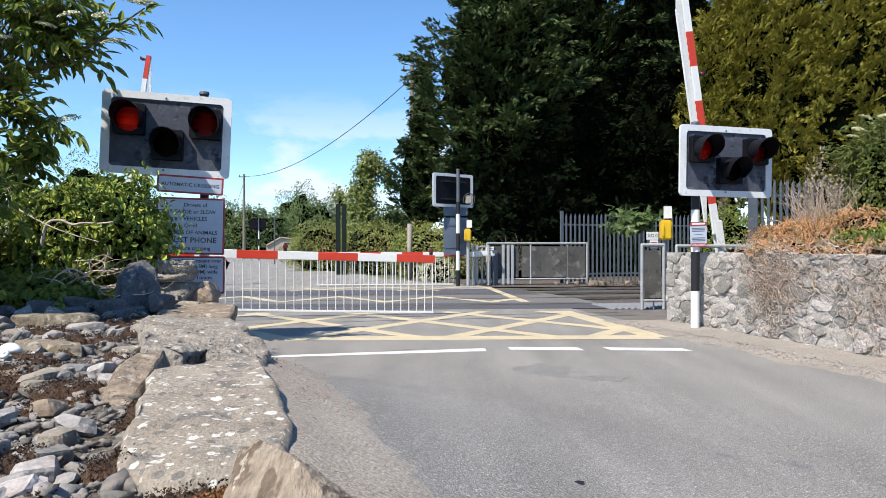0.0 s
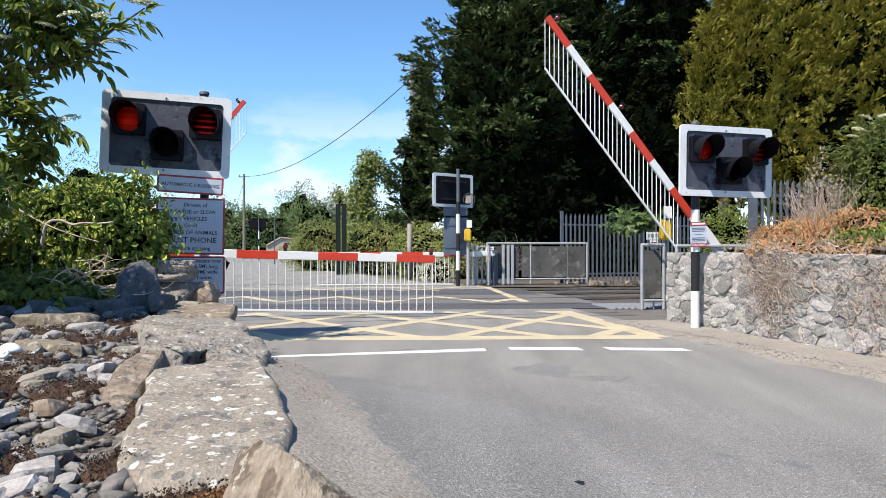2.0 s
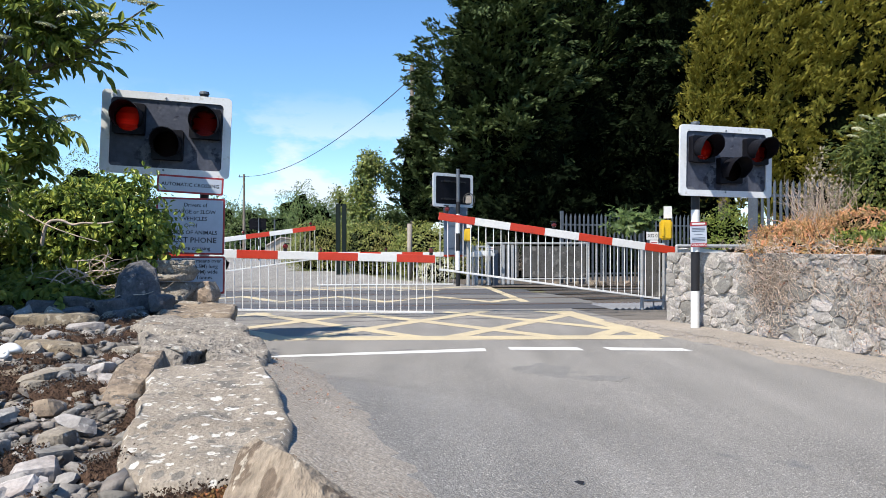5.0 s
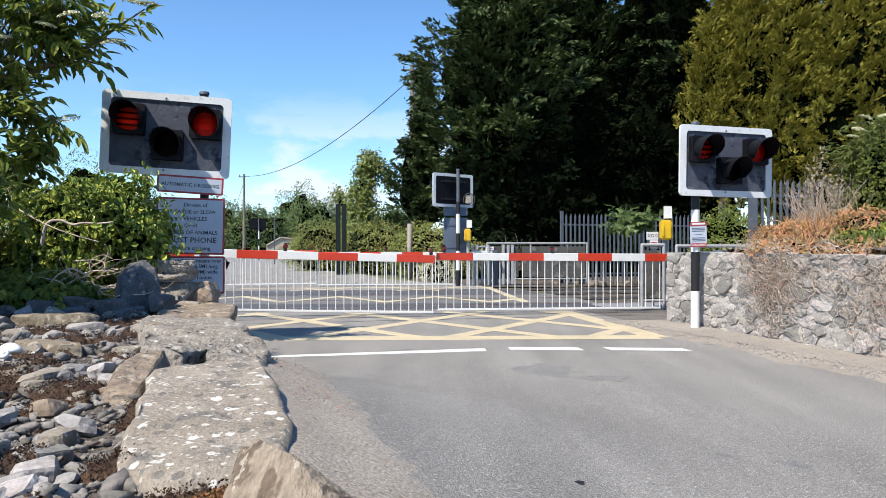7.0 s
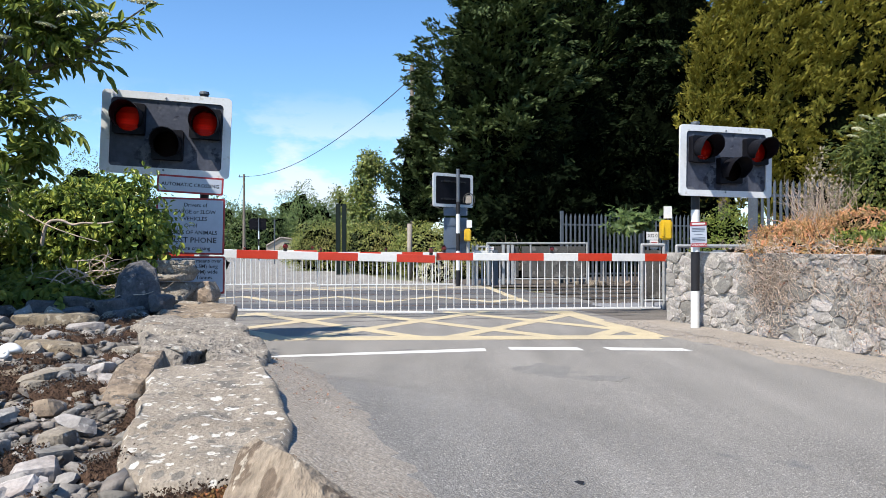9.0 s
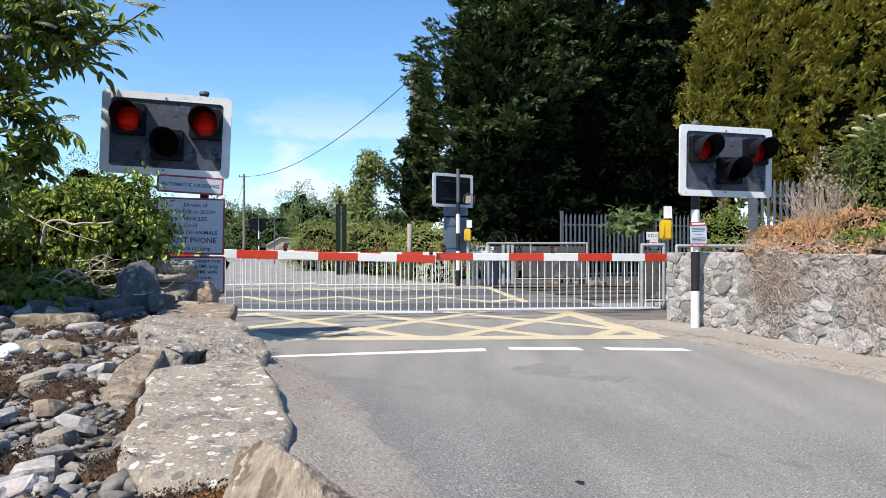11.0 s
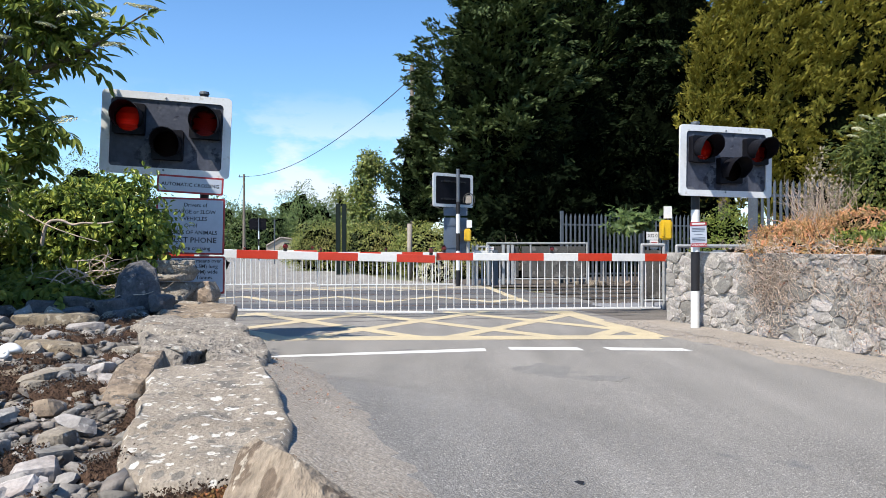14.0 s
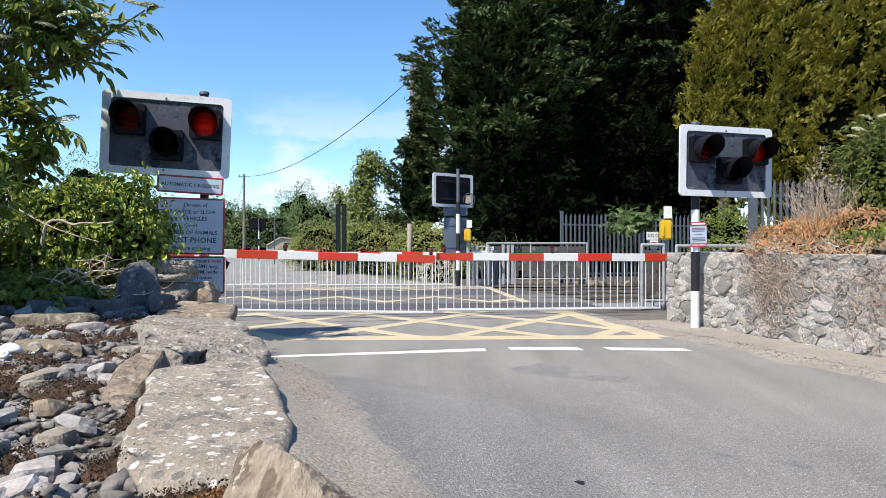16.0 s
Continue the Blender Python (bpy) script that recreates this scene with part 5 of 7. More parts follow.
    for k, (x, y, sx, sy, sz, m) in enumerate((
            (-2.55, 4.55, 0.45, 0.16, 0.09, "brown_stone"), (-2.9, 4.25, 0.3, 0.2, 0.1, "rubble"), (-1.95, 5.35, 0.14, 0.1, 0.08, "rubble"), (-1.75, 4.2, 0.12, 0.1, 0.07, "brown_stone"),
            (-2.02, 3.55, 0.38, 0.12, 0.07, "brown_stone"), (-1.55, 3.42, 0.11, 0.09, 0.07, "slab"), (-1.35, 3.25, 0.12, 0.08, 0.06, "rubble"), (-1.5, 2.62, 0.14, 0.1, 0.06, "slab"), (-1.25, 2.62, 0.07, 0.07, 0.05, "rubble"),
            (-1.62, 2.28, 0.32, 0.08, 0.07, "brown_stone"), (-1.85, 2.85, 0.16, 0.1, 0.05, "slab"), (-0.96, 1.72, 0.07, 0.06, 0.05, "rubble"), (-1.05, 1.9, 0.07, 0.06, 0.05, "slab"), (-0.94, 1.6, 0.06, 0.07, 0.05, "rubble"),
            (-1.15, 1.65, 0.06, 0.06, 0.05, "brown_stone"), (-0.88, 1.35, 0.05, 0.06, 0.05, "slab"), (-0.95, 1.18, 0.09, 0.06, 0.04, "rubble"), (-0.72, 1.15, 0.08, 0.07, 0.05, "slab"), (-0.62, 1.3, 0.06, 0.05, 0.04, "slab"),
            (-0.85, 1.02, 0.1, 0.06, 0.04, "rubble"), (-2.3, 5.0, 0.2, 0.12, 0.08, "slab"), (-2.7, 5.3, 0.3, 0.2, 0.12, "slab"), (-2.15, 5.9, 0.2, 0.18, 0.1, "slab"), (-2.95, 6.1, 0.3, 0.2, 0.16, "slab"), (-2.42, 6.6, 0.35, 0.2, 0.2, "slab"), (-2.5, 6.9, 0.4, 0.2, 0.24, "stone"))):
        stone("rough stone lying on the earth bank", pose(x, y, bank_z(x, y) + sz * 0.25, 0, 0, k * 37 % 180), (sx, sy, sz), 60 + k, m, 0.14)
    # broken and rounded stones lying about
    rng = random.Random(29)
    k = 0
    while k < 285:
        y = 0.95 + 4.4 * rng.random() ** 1.5
        x = wall_left(y) - rng.uniform(0.30 if y < 1.4 else 0.52, 0.55 + 0.42 * y)
        if x > -0.36 * y - 0.14 and y > 1.4:
            continue
        r = rng.choice((0.015, 0.018, 0.022, 0.026, 0.032, 0.048)) * (0.8 + 0.16 * y)
        size = (r * rng.uniform(1.0, 1.7), r, r * rng.uniform(0.55, 0.95))
        if k % 2:
            bm, m = rock_mesh(900 + k, [q * 1.35 for q in size], rough=0.3, cuts=2, sharp=5), rng.choice(("pebble", "pebble", "rubble", "slab"))
        else:
            bm, m = chunk(700 + k, [(q[0] * 1.25, q[1] * 1.25, q[2] * 1.1) for q in block_corners(700 + k, size, 0.5)], 0.004, 2), rng.choice(("rubble", "pebble", "brown_stone", "slab"))
        ob = part("stone", bm, m, smooth=False)
        ob.matrix_basis = pose(x, y, bank_z(x, y) + 0.006 + r * 0.3, rng.uniform(-25, 25), rng.uniform(-25, 25), rng.uniform(0, 360))
        tagged(ob, "grey water-worn stone lying on the earth bank" if k % 2 else "broken angular stone lying on the earth bank", "stone", group="stones on the bank")
        k += 1
    # many small loose stones
    rng = random.Random(3)
    V, Fc, off = [], [], 0
    made = []
    for k in range(14):
        bm = shard_mesh(300 + k, (1.25, 0.95, 0.9), 12, 0.85)
        made.append((np.array([v.co[:] for v in bm.verts]), np.array([[v.index for v in f.verts] for f in bm.faces])))
        bm.free()
    for _ in range(4900):
        y = 0.75 + 5.3 * rng.random() ** 1.6
        x = wall_left(y) - 0.2 - rng.uniform(0, 0.25 + 0.55 * y)
        if x > -0.36 * y - 0.10 and y > 1.4:
            continue
        vs, fs = made[rng.randrange(14)]
        s = min(0.004 + rng.expovariate(1 / 0.0085), 0.04) * (0.75 + 0.13 * y)
        a = rng.uniform(0, 6.28)
        R = np.array(Euler((rng.uniform(-0.5, 0.5), rng.uniform(-0.5, 0.5), a)).to_matrix())
        V.append((vs * np.array((s * 1.3, s, s * 0.8))) @ R.T + np.array((x, y, bank_z(x, y) + 0.006 + s * 0.25)))
        Fc.append(fs + off)
        off += len(vs)
    ob = raw("loose_stones", np.concatenate(V), np.concatenate(Fc), "rubble")
    tagged(ob, "scatter of small grey stones on the bank", "stones", kind="stuff")


def moss_depth(x, y):
    return noise.noise(Vector((x * 4.2, y * 4.2, 5.5))) + 0.5 * noise.noise(Vector((x * 13, y * 13, 2.5))) - 0.03


def build_moss():
    rng = np.random.default_rng(12)
    # soft clumps swelling out of the earth
    v, f, nx, ny = [], [], 190, 330
    for j in range(ny):
        y = 0.7 + 4.8 * (j / (ny - 1)) ** 1.5
        for i in range(nx):
            x = wall_left(y) - 0.16 - (0.3 + 0.5 * y) * i / (nx - 1)
            thick = moss_depth(x, y)
            if x > -0.36 * y - 0.10 and y > 1.45:
                thick = -0.3
            q = Vector((x * 34, y * 34, 1.0))
            v.append((x, y, bank_z(x, y) + max(-0.03, min(0.03, thick * 0.18)) * (1 + 0.5 * noise.noise(q)) + 0.014 * noise.noise(q * 1.9) + 0.011 * noise.noise(q * 4.3) - 0.008))
    for j in range(ny - 1):
        for i in range(nx - 1):
            a = j * nx + i
            f += [(a, a + nx + 1, a + 1), (a, a + nx, a + nx + 1)]
    tagged(raw("moss", v, f, "moss", smooth=True), "dry rusty brown moss between the stones", "moss", kind="stuff")
    c, d, s = [], [], []
    while len(c) < 44000:
        y = 0.7 + 4.8 * rng.random() ** 1.5
        x = wall_left(y) - 0.16 - rng.uniform(0, 0.3 + 0.5 * y)
        thick = moss_depth(x, y)
        if thick < 0 or (x > -0.36 * y - 0.12 and y > 1.45):
            continue
        c.append((x, y, bank_z(x, y) + min(0.034, thick * 0.18) * rng.uniform(0.6, 1.3)))
        d.append((rng.normal(0, 1.0), rng.normal(0, 1.0), 0.8))
        s.append(rng.uniform(0.005, 0.011))
    ob = leaves("moss", SMALL, c, d, s, "moss", None, rng)
    tagged(ob, "dry rusty brown moss fronds between the stones", "moss", kind="stuff")
    c, d = [], []
    for _ in range(7000):
        x, y = rng.normal(-0.42, 0.06), rng.normal(1.37, 0.055)
        c.append((x, y, bank_z(x, y) + 0.06 * rng.random() * math.exp(-((x + 0.42) ** 2 + (y - 1.37) ** 2) / 0.008)))
        d.append((rng.normal(0, 1.0), rng.normal(0, 1.0), 0.6))
    ob = leaves("moss", SMALL, c, d, rng.uniform(0.006, 0.013, len(c)), "orange_moss", None, rng)
    tagged(ob, "tuft of orange-brown moss by the streaked stone", "moss", kind="stuff")


SMALL = (np.array([(0, 0, 0), (0.5, 0.3, 0.06), (1, 0, -0.08), (0.5, -0.3, 0.06)]), np.array([(0, 1, 2), (0, 2, 3)]))
build_bank()
build_stones()
build_moss()


# ---------------------------------------------------------------- fences and rails
def palisade(label, a, b, h, gap=0.15, z0=0.0, ends=True):
    """A palisade fence from a to b: posts, two rails and pointed pales."""
    a, b = Vector((*a, z0)), Vector((*b, z0))
    L = (b - a).length
    e = thing("palisade_fence", label, "fence", Matrix.Translation(a) @ Matrix.Rotation(math.atan2(b.y - a.y, b.x - a.x), 4, "Z"), group="palisade fences")
    for z in (0.28, h - 0.32):
        bm = bmesh.new()
        box(bm, (L / 2, 0.03, z), (L, 0.04, 0.05))
        part("rail", bm, "galv_dull", e)
    me = None
    x = 0.12
    while x < L:
        if me is None:
            bm = bmesh.new()
            pr = [(-0.034, 0.0), (-0.034, h - 0.1), (-0.014, h - 0.04), (0, h), (0.014, h - 0.04), (0.034, h - 0.1), (0.034, 0.0)]
            front = [bm.verts.new((px, -0.016 + 0.014 * abs(px) / 0.034, 0.03 + pz)) for px, pz in pr]
            back = [bm.verts.new((px, -0.008 + 0.014 * abs(px) / 0.034, 0.03 + pz)) for px, pz in pr]
            bm.faces.new(front)
            bm.faces.new(back[::-1])
            for i in range(7):
                bm.faces.new((front[i], back[i], back[(i + 1) % 7], front[(i + 1) % 7]))
            bmesh.ops.recalc_face_normals(bm, faces=bm.faces)
            ob = part("pale", bm, "galv_dull", e)
            me = ob.data
        else:
            ob = new("pale", me)
            ob.parent = e
        ob.matrix_basis = pose(x, 0, 0)
        x += gap
    x = 0.0
    while x < L + 0.1:
        bm = bmesh.new()
        box(bm, (x, 0.07, h / 2 + 0.05), (0.1, 0.06, h + 0.1), bevel=0.006)
        part("post", bm, "galv_dull", e)
        x += 2.75
    return e


def tube_fence(label, pts, posts, infill=True, r=0.03, h=1.1):
    """A guard rail of round tube with a dusty sheet infill, along points in plan."""
    e = thing("guard_rail", label, "guard rail", group="guard rails")
    up = [Vector((x, y, h)) for x, y in pts]
    bm = bmesh.new()
    bent(bm, [up[0] - Vector((0, 0, h))] + up + [up[-1] - Vector((0, 0, h))], r)
    part("top_tube", bm, "galv", e)
    bm = bmesh.new()
    bent(bm, [p - Vector((0, 0, h - 0.16)) for p in up], r * 0.7)
    part("lower_tube", bm, "galv", e)
    for x, y in posts:
        bm = bmesh.new()
        tube(bm, (x, y, 0), (x, y, h), r)
        part("post", bm, "galv", e)
    if infill:
        for a, b in zip(up, up[1:]):
            bm = bmesh.new()
            m = (a + b) / 2
            L = (b - a).length
            box(bm, (m.x, m.y, h / 2 + 0.06), (L - 0.1, 0.012, h - 0.3), Matrix.Rotation(math.atan2(b.y - a.y, b.x - a.x), 4, "Z"))
            part("infill_sheet", bm, "mesh_infill", e)
    return e


palisade("grey galvanised palisade fence beside the track", (3.67, 21.3), (8.6, 22.75), 2.12)
palisade("grey palisade fence on the bank behind the wall", (6.78, 15.0), (9.4, 15.5), 2.1, z0=0.45)
tube_fence("galvanised guard rail with dusty infill beside the far gate", [(1.3, 20.5), (2.3, 20.75), (4.35, 21.0)], [(1.75, 20.65), (2.62, 20.8), (3.75, 20.95)], h=1.22)
tube_fence("low galvanised tube rail behind the stone wall", [(4.0, 11.9), (6.0, 12.3)], [(5.0, 12.1)], infill=False, h=1.13)


def post_plain(name, label, x, y, h, r, mats="galv", category="post", n=12):
    bm = bmesh.new()
    tube(bm, (0, 0, 0), (0, 0, h), r, r * 0.92, n=n)
    ob = part(name, bm, mats)
    ob.matrix_basis = pose(x, y, 0)
    return tagged(ob, label, category)


def phone(label, x, y, z, post_h, size=1.0, turn=0.0):
    """A yellow telephone case on a grey post with a white plate above."""
    e = thing("crossing_phone", label, "telephone", pose(x, y, 0, 0, 0, turn), group="crossing telephones")
    bm = bmesh.new()
    tube(bm, (0, 0, 0), (0, 0, post_h), 0.05, n=14)
    part("post", bm, "galv", e)
    bm = bmesh.new()
    box(bm, (-0.02, -0.12, z), (0.2, 0.16, 0.36), bevel=0.03)
    part("case", bm, "yellow", e, "yellow phone case")
    bm = bmesh.new()
    box(bm, (-0.1, -0.215, z - 0.02), (0.05, 0.03, 0.2), bevel=0.008)
    part("handle", bm, "yellow", e)
    bm = bmesh.new()
    box(bm, (0.03, -0.07, z + 0.32), (0.15, 0.01, 0.22), bevel=0.002)
    part("plate", bm, "white", e, "small white plate")
    return e


phone("yellow emergency telephone on a grey post by the barrier", 4.02, 12.6, 1.42, 1.5)
phone("yellow emergency telephone by the far barrier", 0.72, 19.9, 1.45, 1.55)
bm = bmesh.new()
box(bm, (5.79, 13.0, 1.05), (0.13, 0.13, 2.1), bevel=0.008)
tagged(part("steel_post", bm, "galv_dull"), "square dark grey steel post behind the stone wall", "post")
post_plain("concrete_post", "pale concrete post in the hedge", -1.13, 23.6, 1.9, 0.09, "concrete", n=4)


def utility_pole(label, x, y, h, lean=0.0):
    e = thing("utility_pole", label, "utility pole", pose(x, y, 0, 0, lean), group="utility poles")
    bm = bmesh.new()
    tube(bm, (0, 0, 0), (0, 0, h), 0.15, 0.10, n=12)
    part("shaft", bm, "wood_pole", e)
    bm = bmesh.new()
    box(bm, (-0.2, 0, h - 0.25), (0.6, 0.06, 0.08), bevel=0.01)
    tube(bm, (-0.42, 0, h - 0.2), (-0.42, 0, h - 0.05), 0.04, n=8)
    part("bracket", bm, "galv_dull", e)


utility_pole("weathered timber pole beside the far road", -18.6, 65, 7.9)
utility_pole("timber pole wrapped by ivy at the tree edge", -1.5, 34, 10.0)


def wire(label, a, b, sag, r=0.022):
    a, b = Vector(a), Vector(b)
    bm = bmesh.new()
    pts = [a.lerp(b, i / 24) - Vector((0, 0, sag * 4 * (i / 24) * (1 - i / 24))) for i in range(25)]
    for p, q in zip(pts, pts[1:]):
        tube(bm, p, q, r, n=5)
    tagged(part("overhead_wire", bm, "cable"), label, "cable")


wire("sagging black overhead wire between the poles", (-18.6, 65, 7.7), (-1.5, 34, 9.4), 1.3)
wire("black overhead wire running behind the trees", (-1.5, 34, 9.7), (1.5, 31, 11.2), 0.2)


wire("thin stay wire of the far pole", (-18.6, 65, 7.2), (-20.9, 65, -0.05), 0.0, 0.018)


# ---------------------------------------------------------------- small fittings
def notice(label, at, w, h):
    """A small notice with red bands and lines of print."""
    e = thing("pole_notice", label, "sign", at)
    bm = bmesh.new()
    plate(bm, w, h, 0.004, 0.004)
    part("face", bm, "sign_white", e)
    for z, hh in ((h / 2 - 0.025, 0.05), (-h / 2 + 0.025, 0.05)):
        bm = bmesh.new()
        box(bm, (0, -0.002, z), (w, 0.004, hh))
        part("band", bm, "sign_red", e, "red band")
    lettering("WARNING", 0.045, (0, -0.0045, -h / 2 + 0.024), e, "white")
    bm = bmesh.new()
    box(bm, (0, -0.004, h / 2 - 0.024), (w * 0.8, 0.002, 0.024))
    part("print_bar", bm, "white", e)
    for z in (0.085, 0.065, 0.045, 0.0, -0.045, -0.065, -0.085):
        bm = bmesh.new()
        box(bm, (0, -0.001, z), (w * (0.78 if z else 0.5), 0.003, 0.009 if z else 0.005))
        part("print_bar", bm, "sign_back", e)
    return e


notice("white and blue warning notice with red bands tied to the pole", pose(3.44, 9.36, 1.285, 0, -2, 8), 0.235, 0.335)
e = thing("location_plate", "small white plate marked with black letters", "sign", pose(3.75, 12.45, 1.315, 0, 0, 6))
bm = bmesh.new()
plate(bm, 0.22, 0.14, 0.005, 0.006)
part("face", bm, "white", e)
lettering("XG 0", 0.085, (0, -0.002, 0), e)
bm = bmesh.new()
plate(bm, 0.16, 0.15, 0.005, 0.004, y=0.001)
o = part("lower_plate", bm, "white", e)
o.matrix_basis = pose(0.03, 0, -0.155)
for z in (-0.12, -0.15, -0.18):
    bm = bmesh.new()
    box(bm, (0.03, -0.001, z), (0.11, 0.002, 0.012))
    part("print_bar", bm, "sign_red", e)
bm = bmesh.new()
tube(bm, (0.03, 0.02, -1.31), (0.03, 0.02, 0.05), 0.014, n=8)
part("post", bm, "galv", e)

tube_fence("galvanised tube gate frame with mesh beside the barrier", [(3.55, 12.4), (3.95, 12.44)], [], h=1.15)
tube_fence("galvanised tube rail by the far telephone", [(0.95, 20.35), (1.38, 20.5)], [(1.15, 20.42)], h=1.12, infill=False)

# the crossing's far signal carries the backs of two plates
for z, h in ((2.13, 0.24), (1.42, 1.06)):
    bm = bmesh.new()
    plate(bm, 0.70, h, 0.012, 0.02)
    ob = part("sign_plate", bm, "sign_back")
    ob.matrix_basis = pose(0.36, 19.92, z, 0, 0, 12)
    tagged(ob, "blue-grey back of a crossing sign", "sign", group="sign backs")
    for q in (-0.3, 0.3):
        bm = bmesh.new()
        box(bm, (0, -0.01, h * q), (0.66, 0.02, 0.035), bevel=0.004)
        part("back_rail", bm, "sign_back", ob)
bm = bmesh.new()
box(bm, (0.73, 19.72, 2.46), (0.19, 0.06, 0.24), bevel=0.02)
tagged(part("junction_box", bm, "concrete"), "pale grey junction box behind the signal board", "junction box")
bm = bmesh.new()
for k in range(11):
    a0, a1 = radians(-60 + 24 * k), radians(-36 + 24 * k)
    tube(bm, (0.74 + 0.16 * math.cos(a0), 19.68, 2.44 + 0.19 * math.sin(a0)), (0.74 + 0.16 * math.cos(a1), 19.68, 2.44 + 0.19 * math.sin(a1)), 0.014, n=6)
tagged(part("signal_cable", bm, "cable"), "looped black cable behind the signal board", "cable")
bm = bmesh.new()
plate(bm, 0.24, 0.28, 0.005, 0.01)
ob = part("notice_plate", bm, "white")
ob.matrix_basis = pose(1.36, 20.25, 0.98, 0, 0, 8)
tagged(ob, "small white notice with a red border", "sign")
for z in (0.08, 0.03, -0.03, -0.08):
    bm = bmesh.new()
    box(bm, (0, -0.002, z), (0.17, 0.002, 0.02))
    part("print_bar", bm, "sign_red" if abs(z) > 0.05 else "ink", ob)

# upright steel posts of the far wicket
for k, (x, y) in enumerate(((1.32, 20.2), (1.78, 20.55), (1.93, 20.6), (2.06, 20.65), (0.86, 20.2), (1.0, 20.25))):
    bm = bmesh.new()
    box(bm, (x, y, 0.59), (0.085 if 1.7 < x < 2.2 else 0.055, 0.05, 1.18), bevel=0.008)
    tagged(part("gate_post", bm, "galv"), "upright galvanised gate post", "post", group="wicket posts")

# pale ribbed trespass guard beside the deck
e = thing("trespass_guard", "pale grey ribbed panels laid beside the track", "track panel", pose(3.95, 13.15, -0.005, 0, 0, 10), kind="")
me = None
for i in range(17):
    if me is None:
        bm = bmesh.new()
        a = [bm.verts.new((-0.055, y, 0)) for y in (-0.55, 0.55)] + [bm.verts.new((0.055, y, 0)) for y in (-0.55, 0.55)] + [bm.verts.new((0, y, 0.035)) for y in (-0.55, 0.55)]
        for f in ((0, 1, 5, 4), (2, 4, 5, 3), (0, 4, 2), (1, 3, 5), (0, 2, 3, 1)):
            bm.faces.new([a[q] for q in f])
        bmesh.ops.recalc_face_normals(bm, faces=bm.faces)
        o = part("ridge", bm, "panel_grey", e)
        me = o.data
    else:
        o = new("ridge", me)
        o.parent = e
    o.matrix_basis = pose(-0.95 + 0.12 * i, 0, 0)

# the dark posts by the hedge
for x in (-4.22, -3.98):
    bm = bmesh.new()
    box(bm, (x, 28, 1.42), (0.17, 0.15, 2.84), bevel=0.01)
    tagged(part("gate_post", bm, "green_paint"), "tall dark green steel gate post", "post", group="green gate posts")
e = thing("roadside_gable", "small old stone gable beside the far road", "building", pose(-13.7, 60, -0.06, 0, 0, 12))
bm = bmesh.new()
pr = [(-1.5, 0), (1.5, 0), (1.5, 1.2), (0.55, 1.85), (-0.3, 1.95), (-1.5, 1.25)]
a = [bm.verts.new((x, 0, z)) for x, z in pr]
b = [bm.verts.new((x, 2.2, z)) for x, z in pr]
bm.faces.new(a)
bm.faces.new(b[::-1])
for i in range(6):
    bm.faces.new((a[i], b[i], b[(i + 1) % 6], a[(i + 1) % 6]))
bmesh.ops.recalc_face_normals(bm, faces=bm.faces)
part("wall", bm, "plaster", e)
bm = bmesh.new()
for (x0, z0), (x1, z1) in zip(pr[2:], pr[3:]):
    tube(bm, (x0, -0.05, z0), (x1, -0.05, z1), 0.09, n=6)
part("coping", bm, "concrete", e)
post_plain("lamp_post", "thin grey post beside the far road", -10.9, 45, 2.9, 0.05, "galv_dull")
stalks_at = [(1.4 + 0.02 * i, 24.2 + 0.3 * math.sin(i * 1.7), 0.3) for i in range(110)]
